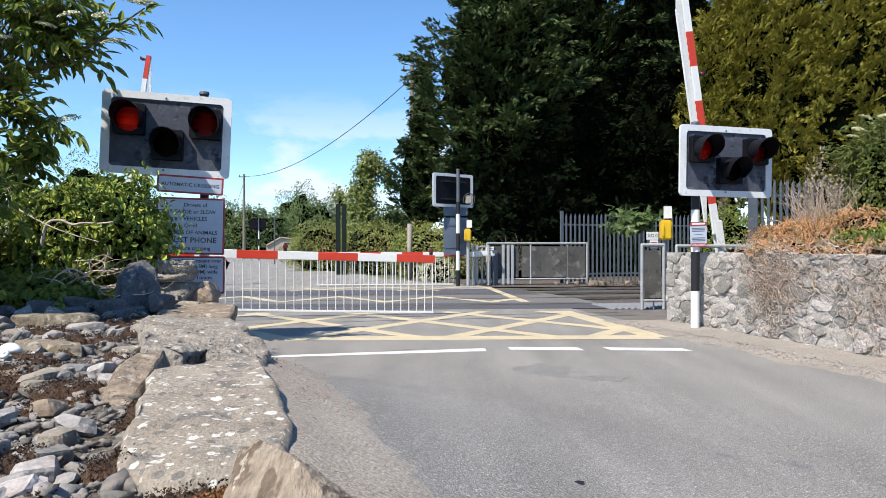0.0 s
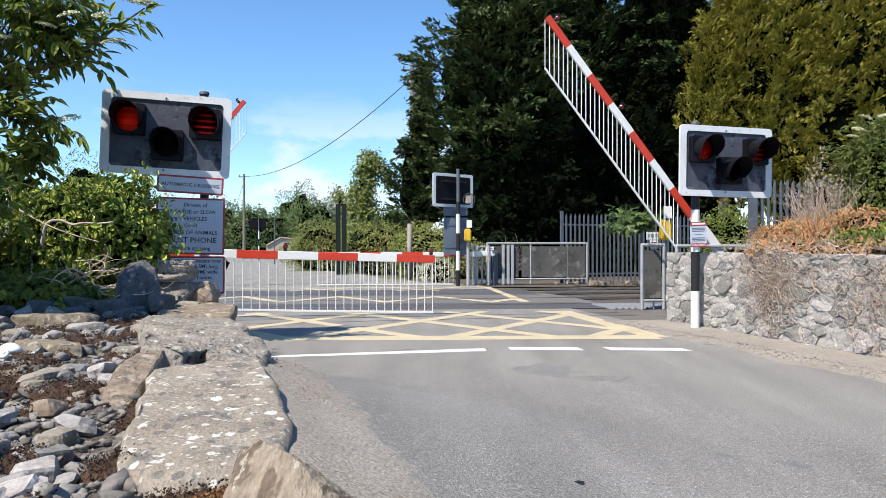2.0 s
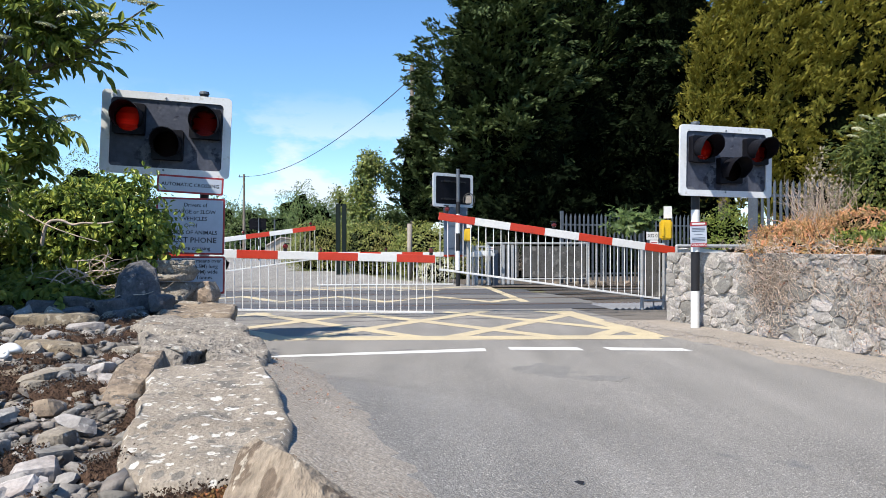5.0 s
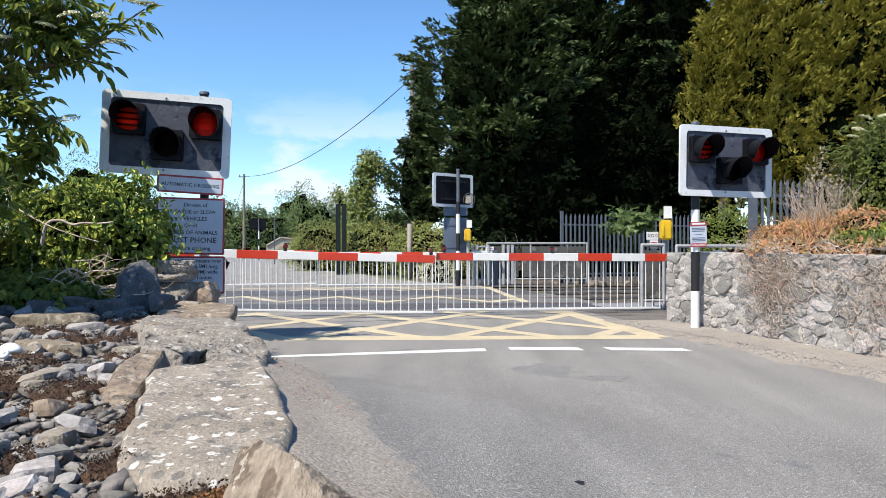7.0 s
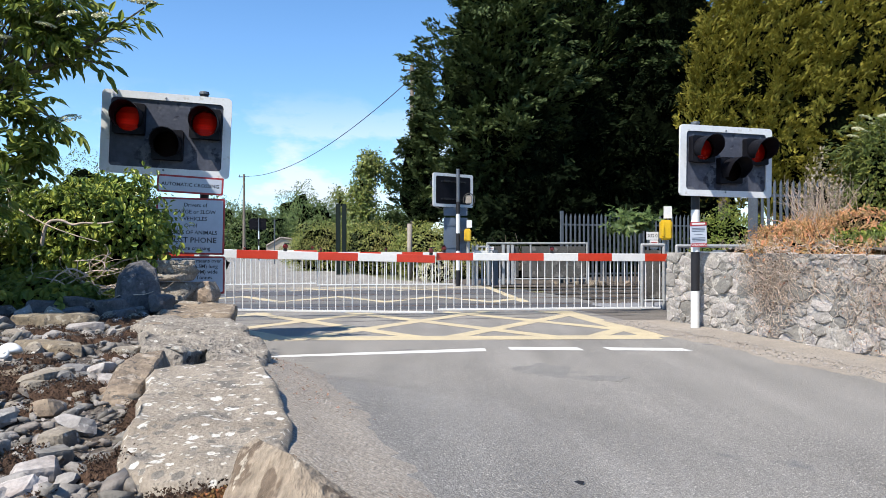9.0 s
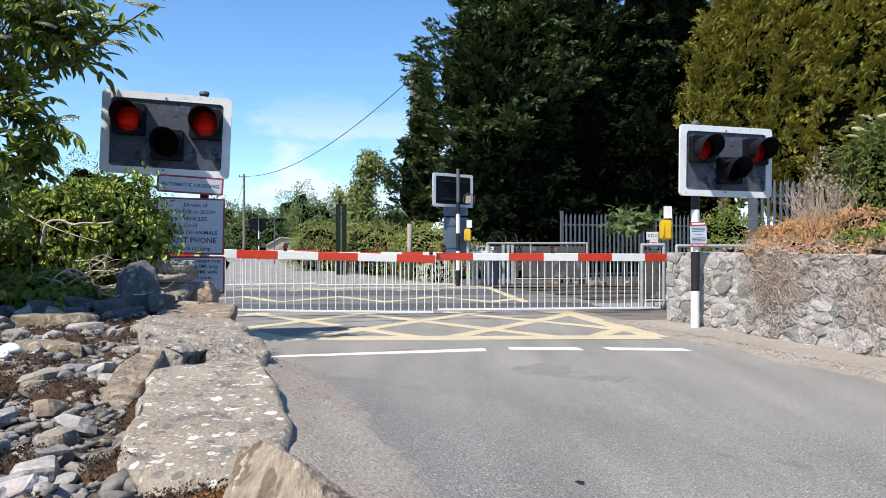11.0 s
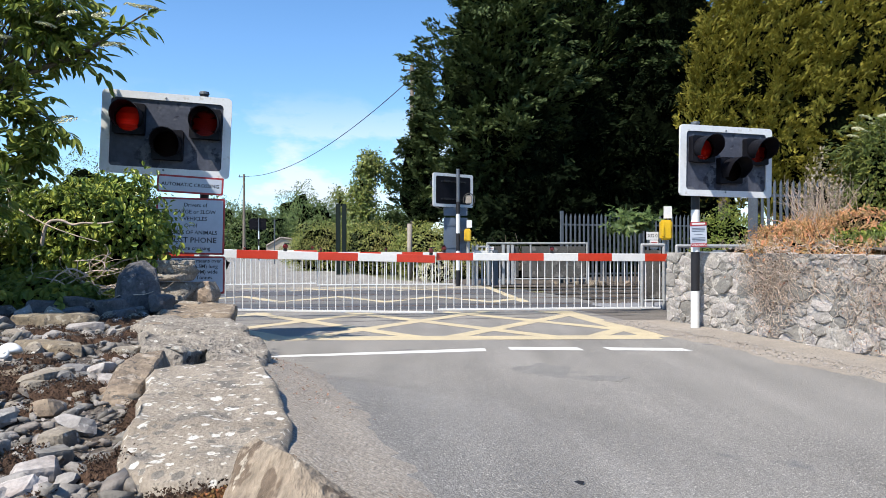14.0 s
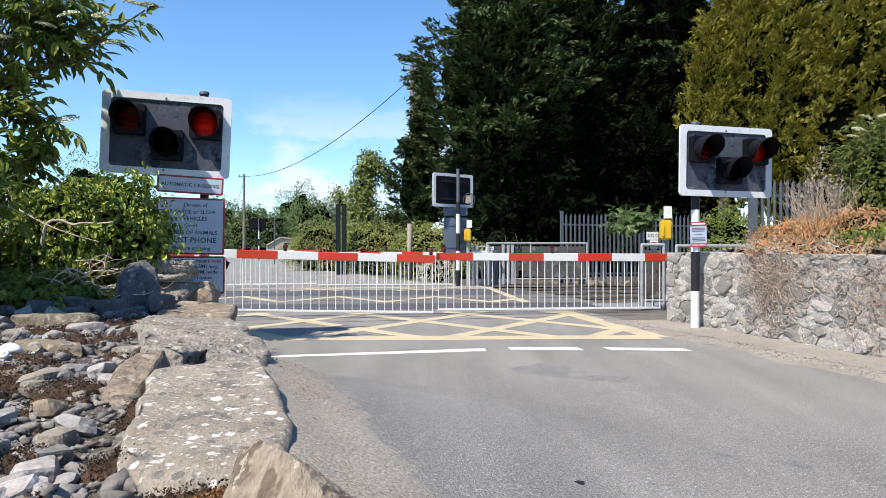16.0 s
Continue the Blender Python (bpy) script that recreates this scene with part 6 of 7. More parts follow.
# ---------------------------------------------------------------- plants
def conifer(label, x, y, h, r, seed, mats="cypress", n=12000, low=0.12, size=0.58, taper=2.0, recede=0.0, sweep=(0, 0, 0), thin=0.09):
    """A big cypress: trunk, a near-black mass for the inner shade and thousands of feathery sprays in hanging tiers."""
    rng = np.random.default_rng(seed)
    e = thing("cypress_tree", label, "tree", pose(x, y, 0), group="cypress trees")
    bm = bmesh.new()
    tube(bm, (0, 0, -0.1), (0, 0, h * 0.9), 0.28, 0.05, n=10)
    for k in range(14):
        z = h * (0.1 + 0.055 * k)
        a = rng.uniform(0, 6.28)
        rr = r * 0.75 * (1 - z / h)
        tube(bm, (0, 0, z), (rr * math.cos(a), rr * math.sin(a), z + rr * 0.4), 0.07, 0.02, n=6)
    part("trunk", bm, "bark", e)

    def radius(z, a):
        s = z / h
        base = r * (min(1.0, (s - low * 0.5) / 0.16) if s < low * 0.5 + 0.16 else 1.0) * (1 - max(0.0, (s - 0.3) / 0.72) ** taper)
        base *= 1 - recede * max(0.0, 1 - s / 0.5)
        w = 1 + 0.42 * lump((math.cos(a) * 1.6, math.sin(a) * 1.6, z * 0.42), 1.0, seed) + 0.26 * lump((math.cos(a) * 4, math.sin(a) * 4, z * 1.1), 1.0, seed + 5)
        return max(0.05, base * w)
    # inner mass, near black to stand in for shade among the boughs
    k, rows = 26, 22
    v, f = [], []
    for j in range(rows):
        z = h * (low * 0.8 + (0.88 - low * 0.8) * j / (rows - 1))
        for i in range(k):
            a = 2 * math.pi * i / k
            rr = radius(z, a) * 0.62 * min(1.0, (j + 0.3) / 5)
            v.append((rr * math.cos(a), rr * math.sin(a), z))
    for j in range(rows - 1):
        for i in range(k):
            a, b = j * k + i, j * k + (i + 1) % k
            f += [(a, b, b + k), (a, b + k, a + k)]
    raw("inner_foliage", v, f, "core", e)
    # boughs: each a feathery plume leaning out, flattened, its sprays fanning from a hidden stem
    per = 46
    nb = n // per
    zb = h * (low + (1.0 - low) * rng.random(nb) ** 0.85)
    ab = np.where(rng.random(nb) < 0.9, rng.normal(-math.pi / 2 - 0.1, 0.9, nb), rng.uniform(0, 2 * math.pi, nb))
    rad = np.array([radius(z, a) for z, a in zip(zb, ab)]) * (1.10 - np.abs(rng.normal(0, 0.17, nb)))
    tip = np.stack([np.cos(ab) * rad, np.sin(ab) * rad, zb], 1)
    lift = rng.normal(0.22, 0.3, nb)
    bd = np.stack([np.cos(ab), np.sin(ab), lift], 1) + rng.normal(0, 0.25, (nb, 3)) + np.array(sweep)
    bd /= np.linalg.norm(bd, axis=1, keepdims=True)
    sd = np.cross(bd, (0, 0, 1.0))
    sd /= np.linalg.norm(sd, axis=1, keepdims=True)
    ln = size * rng.uniform(2.2, 5.2, nb)
    t = rng.random((nb, per)) ** 0.8
    fan = rng.normal(0, 1, (nb, per)) * (1.1 - t)
    pts = (tip[:, None, :] - bd[:, None, :] * (ln[:, None, None] * (1 - t[:, :, None])) + sd[:, None, :] * (fan * 0.30 * ln[:, None])[:, :, None]
           + rng.normal(0, size * 0.16, (nb, per, 3)) - np.array((0, 0, 1.0)) * (0.22 * ln[:, None] * fan ** 2 * 0.5)[:, :, None])
    out = bd[:, None, :] + sd[:, None, :] * (fan * 0.55)[:, :, None] + rng.normal(0, 0.25, (nb, per, 3))
    sz = (size * rng.uniform(0.6, 1.15, (nb, per))) * (0.7 + 0.3 * (1 - zb / h))[:, None]
    pts, out, sz = pts.reshape(-1, 3), out.reshape(-1, 3), sz.reshape(-1)
    for q in range(3):
        sel = np.arange(len(pts)) % 3 == q
        leaves("foliage", spray(seed + q, thin=thin), pts[sel], out[sel], sz[sel], mats, e, rng, spin=0.85, normal=out[sel] * np.array((0.4, 0.4, 0)) + np.array((0, 0, 1.0)))
    return e


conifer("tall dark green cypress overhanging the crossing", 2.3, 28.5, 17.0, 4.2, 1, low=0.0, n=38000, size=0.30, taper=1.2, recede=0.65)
# the row behind carries its shade in the darker foliage colours
conifer("tall cypress in a dense row, shade put into its colour", 6.2, 33.5, 18.0, 4.8, 2, "mid_cypress", low=0.02, n=14000, size=0.34, recede=0.6)
conifer("tall cypress in a dense row, shade put into its colour", 10.8, 34.0, 17.0, 4.6, 3, "dark_cypress", low=0.01, n=8500, size=0.36, recede=0.4)
# low trees added in near-black colour to imitate the shaded recess
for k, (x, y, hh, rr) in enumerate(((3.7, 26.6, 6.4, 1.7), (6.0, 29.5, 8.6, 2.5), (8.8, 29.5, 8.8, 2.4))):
    conifer("added black-green cypress standing in for deep shade", x, y, hh, rr, 30 + k, "dark_cypress", n=4000, low=0.0, size=0.42)
conifer("dark green cypress beside the timber pole", -0.85, 30.4, 9.2, 1.75, 36, n=17000, low=0.2, size=0.21, taper=0.9)
for k, (x, y, hh) in enumerate(((11.0, 27.2, 11.2), (12.0, 26.6, 11.6), (13.1, 25.8, 11.8), (14.4, 24.8, 11.4), (15.7, 23.9, 11.0), (17.0, 22.8, 9.6), (18.6, 22.0, 9.6))):
    conifer("golden green cypress in a tall hedge row", x, y, hh, 1.9, 20 + k, "gold_cypress", n=11500 if k < 5 else 3500, low=(0.45, 0.3, 0.1, 0, 0, 0, 0)[k], size=0.26, taper=4.0, sweep=(0.5, 0, 0.5), thin=0.07)


def bush(name, label, centre, radii, n, shape, size, mats, seed, category="shrub", group="", stems="bark", core=0.72, lumpy=0.3, ground=True, droop=0.0, kind="", bunch=1):
    """A rounded mass of leaves with an uneven outline: stems, a near-black heart as painted shade and single leaves."""
    rng = np.random.default_rng(seed)
    e = thing(name, label, category, Matrix.Translation(centre), group, kind)
    bm = bmesh.new()
    for k in range(7):
        a = rng.uniform(0, 6.28)
        tip = (radii[0] * 0.6 * math.cos(a), radii[1] * 0.6 * math.sin(a), radii[2] * rng.uniform(0.1, 0.7))
        tube(bm, (tip[0] * 0.15, tip[1] * 0.15, -radii[2]), tip, 0.035, 0.012, n=6)
    part("stem", bm, stems, e)
    d = np.repeat(rng.normal(0, 1, (n // bunch, 3)), bunch, 0)
    n = len(d)
    d /= np.linalg.norm(d, axis=1, keepdims=True)
    if bunch > 1:
        d += rng.normal(0, 0.085, (n, 3))
    w = np.array([1 + lumpy * lump(p, 1.7, seed) + lumpy * 0.6 * lump(p, 4.0, seed + 3) for p in d])
    dep = 1 - np.abs(rng.normal(0, 0.14, n))
    pts = d * (w * dep)[:, None] * np.array(radii)
    # the heart is painted shade: it makes gaps between leaves look dark
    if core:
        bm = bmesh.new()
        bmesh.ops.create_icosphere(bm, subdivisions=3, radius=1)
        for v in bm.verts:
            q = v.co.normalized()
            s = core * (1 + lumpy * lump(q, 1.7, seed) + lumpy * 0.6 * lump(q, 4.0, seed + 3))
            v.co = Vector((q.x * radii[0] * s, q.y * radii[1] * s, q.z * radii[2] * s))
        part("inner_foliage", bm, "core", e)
    if bunch > 1:
        pts *= np.repeat(rng.normal(1.0, 0.07, n // bunch), bunch)[:, None]
    face = d * 0.35 + rng.normal(0, 0.7 if bunch == 1 else 0.6, (n, 3)) + np.array((0, 0, -0.35 - droop))
    leaves("foliage", shape, pts, face, size * rng.uniform(0.6, 1.3, n), mats, e, rng, spin=0.45, normal=d + np.array((-0.25, -0.3, 0.75)))
    return e


LEAF, BROAD, STRAND = blade(2, 0.42), blade(2, 0.75), blade(2, 0.24, curl=0.5)

# the ivy mound in front of the signs
bush("ivy_bush", "bright green ivy mound with bleached stems by the signs", (-3.13, 6.3, 1.28), (0.62, 0.5, 0.49), 9100, BROAD, 0.056, "ivy", 41, "ivy", bunch=14, lumpy=0.42, droop=0.3)
bush("ivy_bush", "bright green ivy mound with bleached stems by the signs", (-3.46, 6.45, 1.18), (0.5, 0.5, 0.46), 7000, BROAD, 0.056, "ivy", 42, "ivy", bunch=14, lumpy=0.45, droop=0.3)
bush("shrub", "dark shaded shrub under the elder tree", (-4.35, 6.0, 0.9), (0.85, 0.5, 0.5), 2600, LEAF, 0.10, "elder", 43)
# the far hedge and trees
for k, (x, y, z, a, b, c, m, lab) in enumerate((
        (-5.6, 33, 0.85, 1.7, 1.5, 1.35, "bramble", "rough olive bramble hedge beside the far road"), (-2.9, 29.5, 0.85, 1.7, 1.3, 1.25, "bramble", "rough olive bramble hedge beside the far road"),
        (-0.6, 27.0, 0.8, 1.5, 1.2, 1.2, "bramble", "rough olive bramble hedge beside the far road"), (-8.3, 45, 0.8, 2.2, 1.6, 1.3, "bramble", "rough olive bramble hedge beside the far road"),
        (0.6, 25.2, 0.6, 1.1, 0.9, 0.9, "bramble", "rough olive bramble hedge beside the far road"))):
    bush("hedge", lab, (x, y, z), (a, b, c), 10500, SMALL, 0.085, m, 50 + k, "hedge", "far hedge", lumpy=0.35)


def ivy_tree(label, base, spine, n, seed):
    """A dead trunk clad in ivy: hanging leaves in ragged bunches round a bent spine of (x, z, radius)."""
    rng = np.random.default_rng(seed)
    e = thing("ivy_tree", label, "tree", Matrix.Translation(base))
    bm = bmesh.new()
    for (x0, z0, r0), (x1, z1, r1) in zip(spine, spine[1:]):
        tube(bm, (x0, 0, z0), (x1, 0, z1), max(0.04, r0 * 0.24), max(0.03, r1 * 0.24), n=8)
    part("trunk", bm, "bark", e)
    # near-black balls on the spine imitate shade behind the ivy leaves
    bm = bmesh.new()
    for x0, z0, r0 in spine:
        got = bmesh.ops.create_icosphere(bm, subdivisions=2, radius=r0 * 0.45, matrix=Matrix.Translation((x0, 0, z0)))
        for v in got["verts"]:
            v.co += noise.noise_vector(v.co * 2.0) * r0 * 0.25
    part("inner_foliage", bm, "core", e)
    sp = np.array(spine)
    bunch = n // 22
    share = np.cumsum(np.minimum(sp[:-1, 2], sp[1:, 2]) ** 1.5)
    u = np.interp(rng.random(bunch) * share[-1], np.concatenate([[0], share]), np.arange(len(spine)))
    a = np.minimum(u.astype(int), len(spine) - 2)
    at = sp[a] + (sp[a + 1] - sp[a]) * (u - a)[:, None]
    d = rng.normal(0, 1, (bunch, 3))
    d /= np.linalg.norm(d, axis=1, keepdims=True)
    c = np.stack([at[:, 0], 0 * u, at[:, 1]], 1) + d * (at[:, 2] * rng.uniform(0.55, 1.15, bunch))[:, None]
    pts = c[:, None, :] + rng.normal(0, 0.13, (bunch, 22, 3)) * np.array((1, 1, 1.3))
    face = d[:, None, :] * 0.5 + rng.normal(0, 0.6, (bunch, 22, 3)) + np.array((0, 0, -0.6))
    nrm = np.repeat(d[:, None, :], 22, 1) + np.array((-0.2, -0.3, 0.6))
    leaves("foliage", SMALL, pts.reshape(-1, 3), face.reshape(-1, 3), rng.uniform(0.10, 0.19, bunch * 22), "ivy_dark", e, rng, spin=0.5, normal=nrm.reshape(-1, 3))


ivy_tree("dead tree clad in dark green ivy, its top bent over", (-4.1, 35, 0), [(0.1, 0.6, 1.0), (-0.1, 1.6, 0.95), (-0.05, 2.6, 0.85), (0.0, 3.5, 0.72), (0.1, 4.3, 0.62), (0.2, 5.0, 0.5), (0.3, 5.6, 0.36), (0.75, 5.2, 0.42), (1.2, 4.7, 0.32), (1.42, 4.2, 0.16)], 14000, 60)
ivy_tree("pale leafy sapling beside the ivy tree", (-4.95, 36, 0), [(0.3, 0.4, 0.5), (0.2, 1.6, 0.35), (0.05, 2.6, 0.34), (-0.3, 3.3, 0.4), (-0.5, 3.9, 0.3)], 1700, 61)
for k, (x, y, z, a, c) in enumerate(((-22.5, 84, 2.6, 3.4, 3.4), (-18.5, 88, 3.4, 3.0, 4.4), (-14.5, 80, 2.6, 3.2, 3.4), (-28, 86, 2.8, 4, 4.0), (-36, 84, 3.2, 5, 4.4), (-10.5, 82, 2.6, 3.2, 3.6), (-45, 88, 4.6, 6, 6.8), (-6, 80, 2.4, 3.4, 3.2))):
    bush("distant_tree", "leafy green tree beyond the far road", (x, y, z), (a, a * 0.8, c), 10000, SMALL, 0.26, "far_leaf", 70 + k, "tree", "distant trees", lumpy=0.6, core=0.72)
bush("flowering_bramble", "pale flowering bramble at the far verge", (-0.2, 21.9, 0.32), (0.6, 0.35, 0.42), 2200, SMALL, 0.045, "flower", 67, "shrub", lumpy=0.4)
# bushes added to close the gaps below the crowns, shade in their colour
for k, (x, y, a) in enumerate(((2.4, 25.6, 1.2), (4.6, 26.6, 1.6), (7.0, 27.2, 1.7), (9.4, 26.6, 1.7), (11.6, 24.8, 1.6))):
    bush("undergrowth", "undergrowth added beneath the cypress trees, coloured dark as shade", (x, y, 0.75), (a, 0.8, 1.1), 2600, SMALL, 0.16, "dark_cypress", 160 + k, "shrub", "undergrowth", lumpy=0.5)
# a backdrop added behind, as dark as the shade it replaces
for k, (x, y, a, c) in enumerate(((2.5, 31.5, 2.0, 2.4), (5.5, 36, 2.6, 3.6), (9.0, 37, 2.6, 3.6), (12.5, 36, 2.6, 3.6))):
    bush("undergrowth", "thicket added behind the cypress trees, coloured dark as shade", (x, y, c * 0.8), (a, 1.0, c), 2200, SMALL, 0.3, "dark_cypress", 190 + k, "shrub", "thicket", lumpy=0.3, core=0.92)
sapling = bush("cypress_sapling", "fresh green cypress bough in front of the palisade", (5.45, 20.1, 1.88), (0.6, 0.3, 0.24), 300, spray(5), 0.3, "far_leaf", 195, "shrub", lumpy=1.0, core=0)
bm = bmesh.new()
bent(bm, [(0.2, 0.3, -1.92), (0.15, 0.2, -0.8), (0, 0, 0)], 0.02, n=6)
part("trunk", bm, "bark", sapling)
# right bank
def build_right_bank():
    v, f = [], []
    nx, ny = 40, 40
    for j in range(ny):
        y = 3.0 + 7.25 * j / (ny - 1)
        for i in range(nx):
            s = 0.42 + 6.0 * (i / (nx - 1)) ** 1.4
            x = wall_right(y) + s
            far = max(0.0, (y - 9.7) / 0.5)
            z = 0.98 + 0.30 * min(1.0, s / 1.5) + 0.10 * noise.noise(Vector((x * 1.5, y * 1.5, 4.0)))
            v.append((x, y, z * (1 - min(1.0, far)) + 0.02))
    for j in range(ny - 1):
        for i in range(nx - 1):
            a = j * nx + i
            f += [(a, a + 1, a + nx + 1), (a, a + nx + 1, a + nx)]
    tagged(raw("earth_bank", v, f, "earth", smooth=True), "earth bank behind the stone wall", "ground", kind="structure")


build_right_bank()
bush("hedge", "clipped green hedge behind the stone wall", (6.05, 14.8, 0.95), (0.80, 0.5, 0.95), 6500, SMALL, 0.06, "elder", 82, "hedge")
bush("dead_growth", "heap of rusty brown dead growth on the bank", (4.78, 9.2, 1.18), (0.70, 0.5, 0.34), 7500, STRAND, 0.08, "dead", 83, "dead plants", stems="pale_twig", lumpy=0.5)
bush("dead_growth", "heap of rusty brown dead growth on the bank", (5.3, 8.75, 1.20), (0.55, 0.5, 0.34), 5500, STRAND, 0.08, "dead", 84, "dead plants", stems="pale_twig", lumpy=0.5)
bush("shrub", "dense green shrub on the bank", (5.88, 9.3, 1.75), (0.5, 0.5, 0.9), 7500, LEAF, 0.07, "elder_light", 86, "shrub", lumpy=0.45)
bush("ground_ivy", "dark ivy spilling over the wall top", (5.15, 8.3, 1.10), (0.4, 0.5, 0.2), 1800, BROAD, 0.06, "ivy", 87, "ivy", lumpy=0.5)
bush("ground_ivy", "dark ivy spilling over the wall top", (5.6, 8.2, 1.12), (0.5, 0.6, 0.28), 2400, BROAD, 0.07, "ivy", 85, "ivy", lumpy=0.5)


bush("dead_growth", "mat of rusty dead leaves lapping over the wall top", (4.42, 8.5, 1.06), (0.6, 0.34, 0.15), 2600, LEAF, 0.07, "dead", 91, "dead plants", stems="pale_twig", lumpy=0.5)
bush("dead_growth", "mat of rusty dead leaves lapping over the wall top", (4.72, 7.8, 1.05), (0.4, 0.34, 0.12), 1500, LEAF, 0.07, "dead", 92, "dead plants", stems="pale_twig", lumpy=0.5)


def stalks(name, label, points, height, spread, mats, seed, thick=0.006, category="dead plants"):
    """Thin bent stalks rising from points."""
    rng = random.Random(seed)
    bm = bmesh.new()
    for x, y, z in points:
        p = Vector((x, y, z))
        d = Vector((rng.gauss(0, spread), rng.gauss(0, spread), 1)).normalized()
        n = 4
        for i in range(n):
            q = p + d * height * rng.uniform(0.6, 1.2) / n
            tube(bm, p, q, thick * (1 - i / (n + 1)), thick * (1 - (i + 1) / (n + 1)), n=4, caps=False)
            p, d = q, (d + Vector((rng.gauss(0, 0.25), rng.gauss(0, 0.25), rng.gauss(-0.05, 0.2)))).normalized()
    return tagged(part(name, bm, mats), label, category, kind="stuff")


R = random.Random(77)
stalks("dry_stalks", "tall bleached dead stalks on the bank", [(5.08 + R.gauss(0, 0.13), 9.35 + R.gauss(0, 0.2), 1.2) for _ in range(150)], 0.95, 0.30, "pale_twig", 3, 0.0055)
stalks("dry_stalks", "matted straw and twigs over the dead heap", [(4.95 + R.gauss(0, 0.33), 9.05 + R.gauss(0, 0.2), 1.34 + R.gauss(0, 0.05)) for _ in range(200)], 0.30, 1.1, "dead", 13, 0.0045)
bush("dead_growth", "tall tangle of bleached dead leaves and stems", (5.12, 9.4, 1.72), (0.26, 0.22, 0.55), 900, LEAF, 0.055, "straw", 88, "dead plants", stems="pale_twig", lumpy=0.6, core=0.3)
bush("ground_ivy", "dark green leaves along the wall top", (4.85, 8.0, 1.08), (0.42, 0.42, 0.22), 2600, LEAF, 0.06, "elder", 90, "ivy", lumpy=0.5)
bush("ground_ivy", "green leaves spilling over the bank", (5.75, 8.5, 1.2), (0.5, 0.45, 0.34), 3200, LEAF, 0.07, "elder_light", 89, "shrub", lumpy=0.5)
stalks("dry_stalks", "bleached dead stalks and straw on the wall top", [(wall_right(y) + R.uniform(0.1, 0.8), y, 1.08) for y in [R.uniform(6.5, 9.6) for _ in range(130)]], 0.25, 0.9, "straw", 5, 0.004)


stalks("dead_boughs", "tangle of dead brown boughs under the cypress", stalks_at, 1.5, 1.6, "bark", 9, 0.022)


stalks("dead_branches", "dry branches and weeds at the foot of the palisade", [(4.9 + R.gauss(0, 0.35), 20.2 + R.gauss(0, 0.12), 0.02) for _ in range(45)], 0.42, 1.2, "wood_pole", 41, 0.009)
for k, (x, y, w) in enumerate(((4.35, 20.1, 0.22), (4.62, 20.0, 0.15), (5.3, 20.0, 0.17), (5.75, 20.15, 0.14), (3.9, 20.3, 0.12), (3.3, 20.2, 0.10))):
    stone("grey stone lying by the railway fence", pose(x, y, 0.06, 0, 0, 40 * k), (w, w * 0.8, w * 0.7), 170 + k, "brown_stone", 0.4)


def wall_creeper(label, y, z, sy, sz, n, seed):
    """Dead creeper matted on the face of the right wall: curling stems that hang from the top, thick in the middle of the mat."""
    rng = random.Random(seed)
    bm = bmesh.new()
    d = Vector((0.277, -1, 0)).normalized()
    out = Vector((-1, -0.277, 0)).normalized()
    lc, ld = [], []
    for _ in range(n):
        yy, zz = rng.gauss(y, sy), min(1.12, z + abs(rng.gauss(0, sz)) * rng.choice((-1, 1, 1)))
        p = Vector((wall_right(yy), yy, max(0.15, zz))) + out * rng.uniform(0.02, 0.09)
        a = rng.uniform(-2.7, -0.4)
        r = rng.choice((0.002, 0.0026, 0.0034, 0.0052))
        turn = rng.gauss(0, 0.35)
        for i in range(rng.randint(6, 12)):
            a += turn + rng.gauss(0, 0.3)
            st = rng.uniform(0.025, 0.05)
            q = p + d * (math.cos(a) * st) + Vector((0, 0, math.sin(a) * st * 0.9)) + out * rng.gauss(0, 0.008)
            q.z = max(q.z, 0.06)
            tube(bm, p, q, r, r * 0.9, n=3, caps=False)
            if rng.random() < 0.07:
                lc.append(tuple(q + out * 0.01))
                ld.append((rng.gauss(0, 1), rng.gauss(0, 1), rng.gauss(-0.6, 0.6)))
            p, r = q, r * 0.92
    e = tagged(part("dead_creeper", bm, "pale_twig"), label, "dead plants", kind="stuff")
    g = np.random.default_rng(seed)
    leaves("dead_leaf", SMALL, lc, ld, g.uniform(0.015, 0.04, len(lc)), "litter", e, g)


wall_creeper("bleached dead creeper stems matted over the wall", 8.3, 0.82, 0.24, 0.22, 300, 6)
wall_creeper("bleached dead creeper stems matted over the wall", 8.15, 0.55, 0.20, 0.20, 130, 8)
wall_creeper("bleached dead creeper stems matted over the wall", 6.75, 0.62, 0.32, 0.26, 260, 7)
wall_creeper("thin dead strands straying over the wall", 7.6, 0.85, 0.6, 0.2, 110, 9)


